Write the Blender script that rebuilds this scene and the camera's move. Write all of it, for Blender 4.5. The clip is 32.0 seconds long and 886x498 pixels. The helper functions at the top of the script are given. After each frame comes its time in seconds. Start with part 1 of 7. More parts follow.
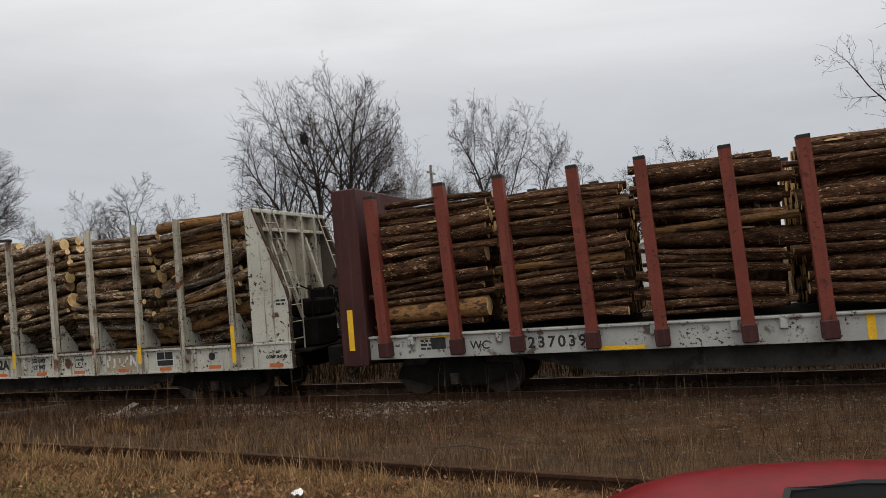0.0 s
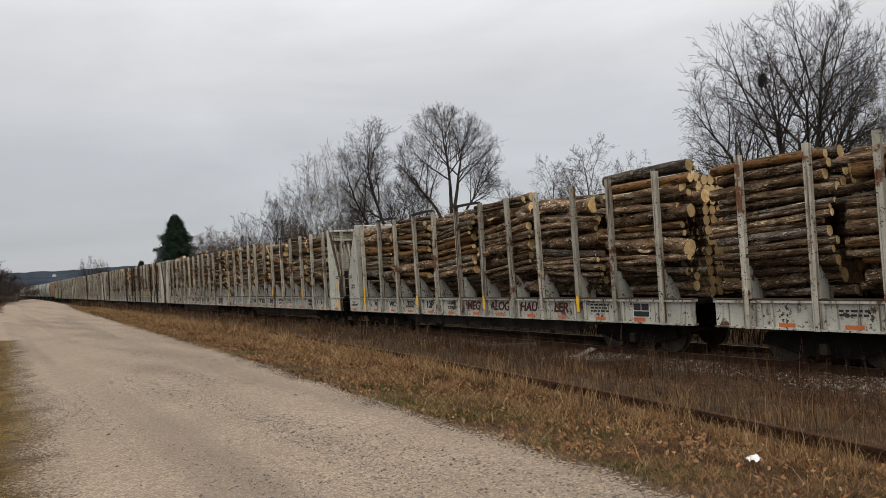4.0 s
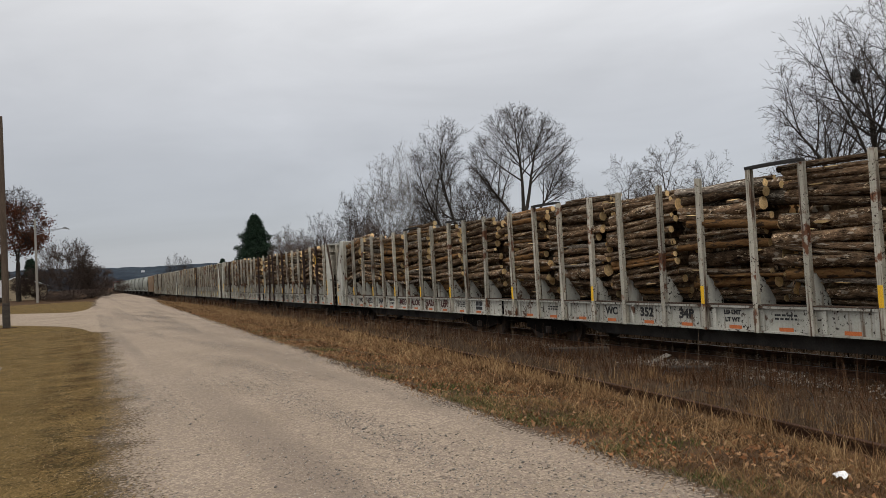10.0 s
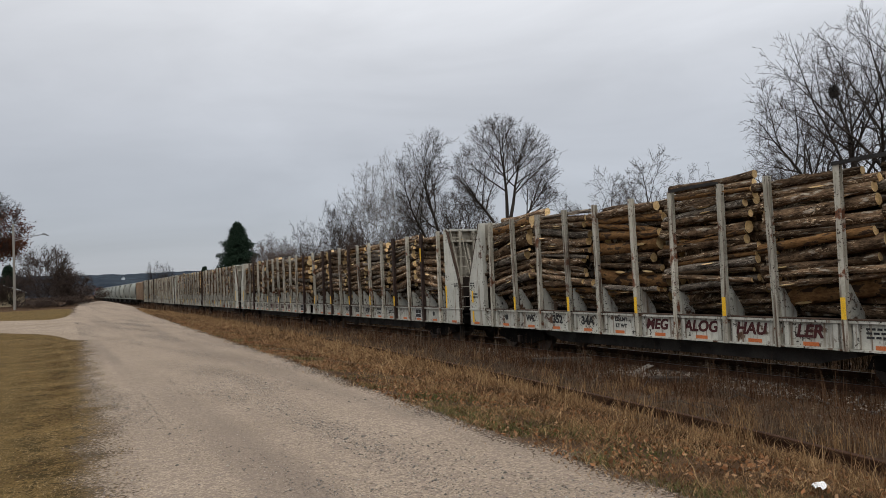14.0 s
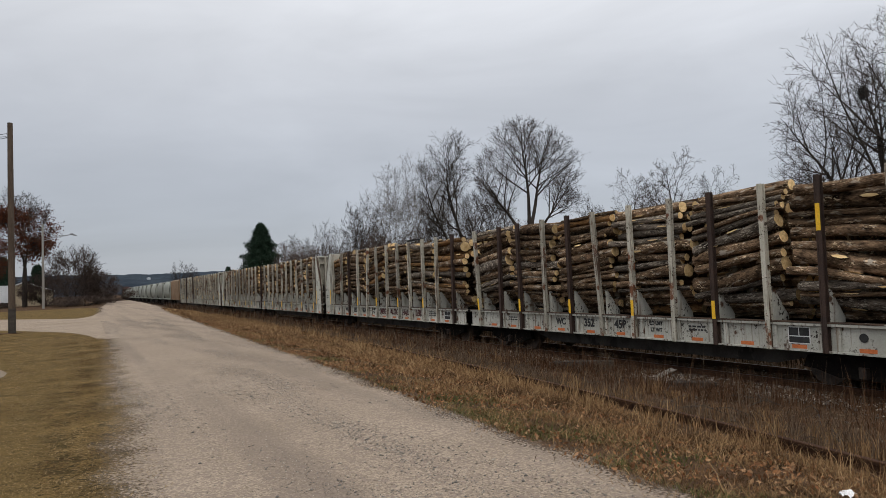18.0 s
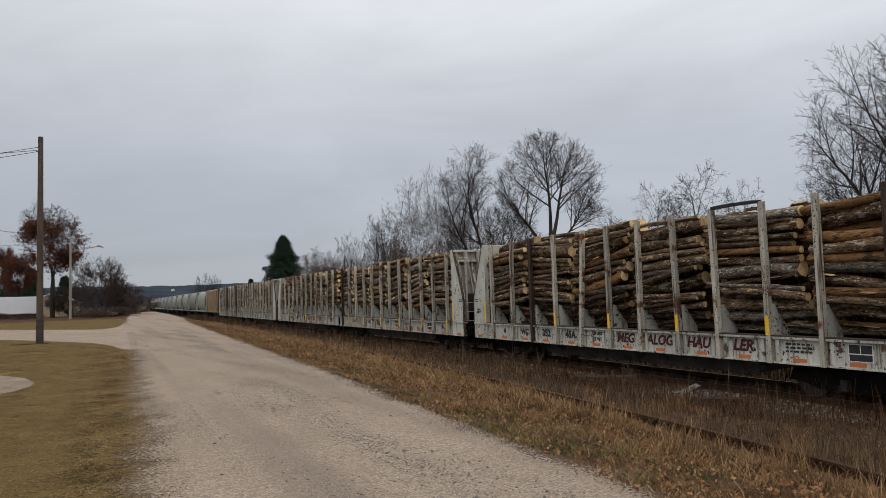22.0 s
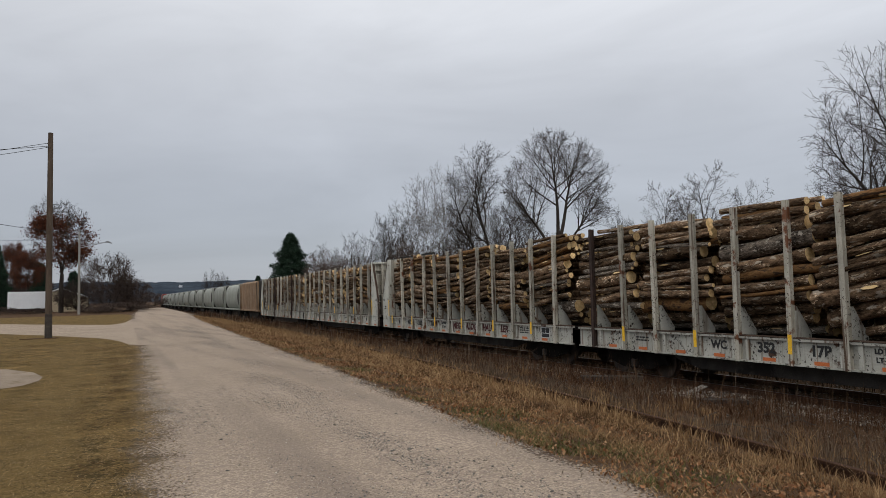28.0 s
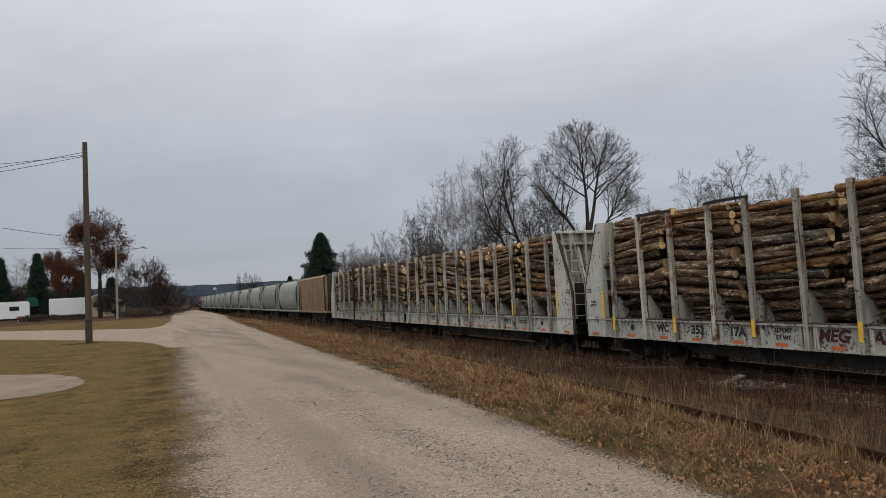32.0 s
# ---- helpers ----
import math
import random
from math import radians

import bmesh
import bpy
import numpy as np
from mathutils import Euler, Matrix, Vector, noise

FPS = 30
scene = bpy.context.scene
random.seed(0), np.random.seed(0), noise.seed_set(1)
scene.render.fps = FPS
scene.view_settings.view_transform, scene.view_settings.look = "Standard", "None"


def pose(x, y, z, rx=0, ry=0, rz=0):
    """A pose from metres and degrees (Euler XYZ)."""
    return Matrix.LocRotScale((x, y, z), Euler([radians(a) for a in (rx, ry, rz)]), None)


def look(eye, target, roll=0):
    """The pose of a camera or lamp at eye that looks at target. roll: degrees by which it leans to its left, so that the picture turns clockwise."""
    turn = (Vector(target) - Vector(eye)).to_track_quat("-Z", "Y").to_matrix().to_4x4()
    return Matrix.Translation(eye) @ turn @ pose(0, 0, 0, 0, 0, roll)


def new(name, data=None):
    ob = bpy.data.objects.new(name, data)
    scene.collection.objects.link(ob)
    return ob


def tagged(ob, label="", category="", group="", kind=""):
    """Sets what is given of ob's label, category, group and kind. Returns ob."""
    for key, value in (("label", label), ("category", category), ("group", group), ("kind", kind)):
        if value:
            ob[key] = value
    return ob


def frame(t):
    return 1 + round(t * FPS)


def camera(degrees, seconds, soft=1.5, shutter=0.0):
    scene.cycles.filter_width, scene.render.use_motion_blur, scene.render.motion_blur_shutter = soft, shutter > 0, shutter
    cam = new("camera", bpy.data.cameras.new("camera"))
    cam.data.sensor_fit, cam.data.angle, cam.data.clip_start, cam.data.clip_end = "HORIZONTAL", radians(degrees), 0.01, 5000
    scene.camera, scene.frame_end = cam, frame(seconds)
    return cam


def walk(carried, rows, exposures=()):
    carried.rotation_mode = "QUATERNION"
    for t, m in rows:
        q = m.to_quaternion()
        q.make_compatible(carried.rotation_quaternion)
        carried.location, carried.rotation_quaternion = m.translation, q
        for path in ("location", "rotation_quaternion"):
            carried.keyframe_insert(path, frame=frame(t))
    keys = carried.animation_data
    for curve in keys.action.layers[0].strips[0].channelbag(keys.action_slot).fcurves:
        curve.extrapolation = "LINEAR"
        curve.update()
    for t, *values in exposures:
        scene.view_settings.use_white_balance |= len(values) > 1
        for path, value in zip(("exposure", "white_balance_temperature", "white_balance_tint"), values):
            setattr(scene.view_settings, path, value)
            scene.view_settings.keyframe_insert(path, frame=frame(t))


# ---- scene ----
cam = camera(65.16, 32.0, soft=0.6)
PATH = [
    (0, pose(0, 0, 1.65, 92.23, 4.76, -69.77)),
    (0.5, pose(0, 0, 1.65, 92.43, 4.25, -61.94)),
    (1, pose(0, 0, 1.65, 92.13, 3.16, -56.96)),
    (1.5, pose(0, 0, 1.65, 91.85, 3.35, -54.87)),
    (2, pose(0, 0, 1.65, 91.53, 2.84, -50.75)),
    (2.5, pose(0, 0, 1.65, 91.52, 2.77, -44.75)),
    (3, pose(0, 0, 1.65, 91.80, 2.86, -38.62)),
    (3.5, pose(0, 0, 1.65, 91.32, 3.43, -35.23)),
    (5.5, pose(0, 0, 1.65, 91.44, 3.94, -32.05)),
    (6, pose(0, 0, 1.65, 91.06, 4.04, -31.64)),
    (6.5, pose(0, 0, 1.65, 91.23, 4.26, -31.86)),
    (7, pose(0, 0, 1.65, 91.28, 4.07, -31.66)),
    (7.5, pose(0, 0, 1.65, 91.77, 3.87, -31.61)),
    (8, pose(0, 0, 1.65, 91.74, 3.53, -31.15)),
    (8.5, pose(0, 0, 1.65, 91.38, 2.77, -30.29)),
    (9, pose(0, 0, 1.65, 91.53, 2.90, -29.13)),
    (9.5, pose(0, 0, 1.65, 91.35, 2.93, -28.35)),
    (10, pose(0, 0, 1.65, 91.69, 2.98, -27.78)),
    (10.5, pose(0, 0, 1.65, 91.90, 3.13, -27.69)),
    (11, pose(0, 0, 1.65, 91.59, 3.38, -27.64)),
    (11.5, pose(0, 0, 1.65, 91.47, 3.28, -27.55)),
    (12, pose(0, 0, 1.65, 91.46, 2.79, -27.67)),
    (12.5, pose(0, 0, 1.65, 91.53, 2.56, -27.86)),
    (13, pose(0, 0, 1.65, 91.71, 2.85, -28.67)),
    (13.5, pose(0, 0, 1.65, 92.08, 2.35, -28.95)),
    (14, pose(0, 0, 1.65, 92.41, 2.58, -29.13)),
    (14.5, pose(0, 0, 1.65, 92.72, 2.76, -29.21)),
    (16.5, pose(0, 0, 1.65, 92.79, 2.76, -28.63)),
    (17, pose(0, 0, 1.65, 92.40, 2.51, -27.99)),
    (17.5, pose(0, 0, 1.65, 92.53, 1.93, -27.51)),
    (18, pose(0, 0, 1.65, 92.63, 2.22, -27.37)),
    (18.5, pose(0, 0, 1.65, 92.74, 2.41, -27.14)),
    (19, pose(0, 0, 1.65, 92.97, 2.28, -27.04)),
    (19.5, pose(0, 0, 1.65, 93.13, 2.21, -26.72)),
    (20, pose(0, 0, 1.65, 93.18, 2.05, -26.27)),
    (20.5, pose(0, 0, 1.65, 93.25, 2.22, -25.95)),
    (21, pose(0, 0, 1.65, 93.38, 2.04, -25.96)),
    (21.5, pose(0, 0, 1.65, 93.82, 1.73, -25.57)),
    (22, pose(0, 0, 1.65, 93.77, 1.91, -25.63)),
    (22.5, pose(0, 0, 1.65, 93.95, 1.72, -25.32)),
    (23, pose(0, 0, 1.65, 93.80, 1.67, -24.99)),
    (23.5, pose(0, 0, 1.65, 93.62, 1.74, -24.58)),
    (24, pose(0, 0, 1.65, 93.53, 1.66, -24.49)),
    (24.5, pose(0, 0, 1.65, 93.85, 1.38, -24.40)),
    (25, pose(0, 0, 1.65, 93.89, 1.49, -24.71)),
    (25.5, pose(0, 0, 1.65, 93.53, 1.80, -24.53)),
    (27.5, pose(0, 0, 1.65, 93.46, 1.53, -24.65)),
    (28, pose(0, 0, 1.65, 93.67, 1.40, -25.09)),
    (28.5, pose(0, 0, 1.65, 93.60, 2.09, -25.31)),
    (29, pose(0, 0, 1.65, 93.64, 1.91, -25.57)),
    (29.5, pose(0, 0, 1.65, 93.61, 2.93, -23.59)),
    (30, pose(0, 0, 1.65, 93.83, 2.73, -22.73)),
    (30.5, pose(0, 0, 1.65, 93.61, 2.88, -23.46)),
    (31, pose(0, 0, 1.65, 94.05, 2.81, -22.73)),
    (31.5, pose(0, 0, 1.65, 93.47, 1.99, -22.74)),
    (32, pose(0, 0, 1.65, 93.40, 2.99, -22.57)),
]
walk(cam, PATH, [(0, 0.07, 6850, 10), (2.5, 0.18, 6860, 10), (6, 0.15, 6850, 10), (10, 0.08, 6740, 10), (12, 0.05, 6630, 10), (19, 0.03, 6510, 10), (24, -0.03, 6480, 10), (28, -0.04, 6470, 10), (32, -0.07, 6470, 10)])

# ---- world and light ----
world = bpy.data.worlds.new("overcast_sky")
scene.world = world
world.use_nodes = True
wn, wl = world.node_tree.nodes, world.node_tree.links
wn.clear()
w_out = wn.new("ShaderNodeOutputWorld")
w_bg = wn.new("ShaderNodeBackground")
w_sky = wn.new("ShaderNodeTexSky")
w_sky.sky_type, w_sky.sun_disc = "NISHITA", False
w_sky.sun_elevation, w_sky.sun_rotation = radians(60), radians(215)
w_co = wn.new("ShaderNodeTexCoord")
w_sep = wn.new("ShaderNodeSeparateXYZ")
wl.new(w_co.outputs["Generated"], w_sep.inputs[0])
# cloud deck: grey-blue near the horizon, paler overhead
w_ramp = wn.new("ShaderNodeValToRGB")
w_ramp.color_ramp.interpolation = "EASE"
for pos, col in ((0.0, (0.42, 0.447, 0.50)), (0.10, (0.56, 0.593, 0.652)), (0.24, (0.70, 0.732, 0.792)), (0.45, (0.70, 0.73, 0.79)), (0.72, (1.12, 1.13, 1.15)), (1.0, (1.6, 1.6, 1.6))):
    e = w_ramp.color_ramp.elements[0] if pos == 0 else (w_ramp.color_ramp.elements[1] if pos == 1.0 else w_ramp.color_ramp.elements.new(pos))
    e.position, e.color = pos, (*col, 1)
wl.new(w_sep.outputs["Z"], w_ramp.inputs["Fac"])
# long soft streaks of cloud
w_map = wn.new("ShaderNodeMapping")
w_map.inputs["Scale"].default_value = (1.3, 0.9, 4.6)
w_map.inputs["Rotation"].default_value = (0.22, -0.30, 0.4)
wl.new(w_co.outputs["Generated"], w_map.inputs["Vector"])
w_noise = wn.new("ShaderNodeTexNoise")
w_noise.inputs["Scale"].default_value, w_noise.inputs["Detail"].default_value, w_noise.inputs["Roughness"].default_value = 1.7, 5, 0.55
w_noise.inputs["Distortion"].default_value = 0.5
wl.new(w_map.outputs[0], w_noise.inputs["Vector"])
w_cr = wn.new("ShaderNodeMapRange")
w_cr.inputs["From Min"].default_value, w_cr.inputs["From Max"].default_value = 0.3, 0.7
w_cr.inputs["To Min"].default_value, w_cr.inputs["To Max"].default_value = 0.88, 1.07
wl.new(w_noise.outputs["Fac"], w_cr.inputs["Value"])
w_mul = wn.new("ShaderNodeVectorMath")
w_mul.operation = "SCALE"
wl.new(w_ramp.outputs["Color"], w_mul.inputs[0])
wl.new(w_cr.outputs["Result"], w_mul.inputs["Scale"])
# the deck is thinner and paler over the railway's side
w_side = wn.new("ShaderNodeVectorMath")
w_side.operation = "DOT_PRODUCT"
w_side.inputs[1].default_value = (0.85, -0.5, 0.1)
wl.new(w_co.outputs["Generated"], w_side.inputs[0])
w_sr = wn.new("ShaderNodeMapRange")
w_sr.inputs["From Min"].default_value, w_sr.inputs["From Max"].default_value = -0.6, 0.9
w_sr.inputs["To Min"].default_value, w_sr.inputs["To Max"].default_value = 0.86, 1.01
wl.new(w_side.outputs["Value"], w_sr.inputs["Value"])
w_mul2 = wn.new("ShaderNodeVectorMath")
w_mul2.operation = "SCALE"
wl.new(w_mul.outputs[0], w_mul2.inputs[0])
wl.new(w_sr.outputs["Result"], w_mul2.inputs["Scale"])
w_mix = wn.new("ShaderNodeMix")
w_mix.data_type = "RGBA"
w_mix.inputs["Factor"].default_value = 0.012
wl.new(w_mul2.outputs[0], w_mix.inputs["A"])
wl.new(w_sky.outputs[0], w_mix.inputs["B"])
wl.new(w_mix.outputs["Result"], w_bg.inputs["Color"])
w_bg.inputs["Strength"].default_value = 1.0
wl.new(w_bg.outputs[0], w_out.inputs[0])

sun = new("sun", bpy.data.lights.new("sun", "SUN"))
sun.data.energy, sun.data.angle, sun.data.color = 0.7, radians(25), (1.0, 0.97, 0.93)
sun.matrix_world = look((-16, -22, 47), (0, 0, 0))


# ---- materials ----
def material(name, dark, light, scale=4.0, rough=0.85, bump=0.3, fine=40.0, metal=0.0, spread=0.0, stretch=(1, 1, 1), spots=None, spot_scale=3.0, spot_at=0.62, detail=6, streak=None, hue=0.0, grain_amp=0.26, chips=None, chip_scale=9.0, chip_at=0.66, chip_patch=0.46, shoulder=False, bands=None, bands_at=(0.42, 0.66), bump_dist=0.02, streak_at=(0.55, 0.78)):
    """Two colours mixed by coarse and fine noise, optional spots (rust, stains), vertical streaks, a random shade per object, and relief."""
    m = bpy.data.materials.new(name)
    m.use_nodes = True
    n, l = m.node_tree.nodes, m.node_tree.links
    b = n["Principled BSDF"]
    b.inputs["Roughness"].default_value, b.inputs["Metallic"].default_value = rough, metal
    b.inputs["Specular IOR Level"].default_value = 0.3
    co = n.new("ShaderNodeTexCoord")
    mp = n.new("ShaderNodeMapping")
    mp.inputs["Scale"].default_value = stretch
    l.new(co.outputs["Object"], mp.inputs["Vector"])
    info = n.new("ShaderNodeObjectInfo")
    off = n.new("ShaderNodeVectorMath")
    off.operation = "MULTIPLY_ADD"
    off.inputs[1].default_value = (37, 53, 71)
    comb = n.new("ShaderNodeCombineXYZ")
    for k in range(3):
        l.new(info.outputs["Random"], comb.inputs[k])
    l.new(comb.outputs[0], off.inputs[0])
    l.new(mp.outputs[0], off.inputs[2])

    def noise_at(s, d=4.0):
        t = n.new("ShaderNodeTexNoise")
        t.inputs["Scale"].default_value, t.inputs["Detail"].default_value = s, d
        t.inputs["Roughness"].default_value = 0.6
        l.new(off.outputs[0], t.inputs["Vector"])
        return t.outputs["Fac"]

    def mixed(fac, a, c, mode="MIX"):
        x = n.new("ShaderNodeMix")
        x.data_type, x.blend_type = "RGBA", mode
        for sock, v in (("Factor", fac), ("A", a), ("B", c)):
            if isinstance(v, (float, int)):
                x.inputs[sock].default_value = v
            elif isinstance(v, tuple):
                x.inputs[sock].default_value = (*v, 1)
            else:
                l.new(v, x.inputs[sock])
        return x.outputs["Result"]

    def ramped(v, lo, hi):
        r = n.new("ShaderNodeMapRange")
        r.inputs["From Min"].default_value, r.inputs["From Max"].default_value = lo, hi
        l.new(v, r.inputs["Value"])
        return r.outputs["Result"]

    coarse, grain = noise_at(scale, detail), noise_at(fine, 3.0)
    colour = mixed(ramped(coarse, 0.32, 0.68), dark, light)
    tone = n.new("ShaderNodeMapRange")
    tone.inputs["From Min"].default_value, tone.inputs["From Max"].default_value = 0.25, 0.75
    tone.inputs["To Min"].default_value, tone.inputs["To Max"].default_value = 1 - grain_amp, 1 + grain_amp
    l.new(grain, tone.inputs["Value"])
    scaled = n.new("ShaderNodeVectorMath")
    scaled.operation = "SCALE"
    l.new(colour, scaled.inputs[0])
    l.new(tone.outputs[0], scaled.inputs["Scale"])
    colour = scaled.outputs[0]
    if spots:
        colour = mixed(ramped(noise_at(spot_scale, 7.0), spot_at, spot_at + 0.05), colour, spots)
    if chips:
        both = n.new("ShaderNodeMath")
        both.operation = "MULTIPLY"
        l.new(ramped(noise_at(chip_scale, 5.0), chip_at, chip_at + 0.03), both.inputs[0])
        l.new(ramped(noise_at(chip_scale * 0.17, 2.0), chip_patch, chip_patch + 0.08), both.inputs[1])
        colour = mixed(both.outputs[0], colour, chips)
    if bands:
        bm = n.new("ShaderNodeMapping")
        bm.inputs["Scale"].default_value = (0.95, 0.035, 1.0)
        l.new(co.outputs["Object"], bm.inputs["Vector"])
        bt = n.new("ShaderNodeTexNoise")
        bt.inputs["Scale"].default_value, bt.inputs["Detail"].default_value = 1.0, 3.0
        l.new(bm.outputs[0], bt.inputs["Vector"])
        colour = mixed(ramped(bt.outputs["Fac"], *bands_at), colour, mixed(0.55, colour, bands))
    if shoulder:
        # the gravel thins out over the edges, which carry their distance inside as an attribute
        at = n.new("ShaderNodeAttribute")
        at.attribute_name = "inside"
        total = at.outputs["Fac"]
        for size, detail_, amount in ((1.1, 3.0, 1.1), (26.0, 4.0, 1.8)):
            wob = n.new("ShaderNodeMath")
            wob.operation = "MULTIPLY_ADD"
            wob.inputs[1].default_value = amount
            l.new(noise_at(size, detail_), wob.inputs[0])
            l.new(total, wob.inputs[2])
            total = wob.outputs[0]
        l.new(ramped(total, 1.20, 1.72), b.inputs["Alpha"])
    if streak:
        sm = n.new("ShaderNodeMapping")
        sm.inputs["Scale"].default_value = (3.0, 9.0, 0.35)
        l.new(off.outputs[0], sm.inputs["Vector"])
        st = n.new("ShaderNodeTexNoise")
        st.inputs["Scale"].default_value, st.inputs["Detail"].default_value = 1.6, 5.0
        l.new(sm.outputs[0], st.inputs["Vector"])
        colour = mixed(ramped(st.outputs["Fac"], *streak_at), colour, streak)
    if spread or hue:
        hs = n.new("ShaderNodeHueSaturation")
        v = n.new("ShaderNodeMapRange")
        v.inputs["To Min"].default_value, v.inputs["To Max"].default_value = 1 - spread, 1 + spread
        l.new(info.outputs["Random"], v.inputs["Value"])
        l.new(v.outputs[0], hs.inputs["Value"])
        l.new(colour, hs.inputs["Color"])
        colour = hs.outputs[0]
    l.new(colour, b.inputs["Base Color"])
    if bump:
        bp = n.new("ShaderNodeBump")
        bp.inputs["Strength"].default_value, bp.inputs["Distance"].default_value = bump, bump_dist
        l.new(grain, bp.inputs["Height"])
        l.new(bp.outputs[0], b.inputs["Normal"])
    return m


def island_material(name, colours, rough=0.9, through_light=0.0):
    """For stuff of many loose pieces: each piece takes a colour of its own."""
    m = bpy.data.materials.new(name)
    m.use_nodes = True
    n, l = m.node_tree.nodes, m.node_tree.links
    b = n["Principled BSDF"]
    b.inputs["Roughness"].default_value = rough
    b.inputs["Specular IOR Level"].default_value = 0.05
    geo = n.new("ShaderNodeNewGeometry")
    r = n.new("ShaderNodeValToRGB")
    while len(r.color_ramp.elements) < len(colours):
        r.color_ramp.elements.new(0.5)
    for i, c in enumerate(colours):
        r.color_ramp.elements[i].position, r.color_ramp.elements[i].color = i / (len(colours) - 1), (*c, 1)
    l.new(geo.outputs["Random Per Island"], r.inputs["Fac"])
    l.new(r.outputs[0], b.inputs["Base Color"])
    return m


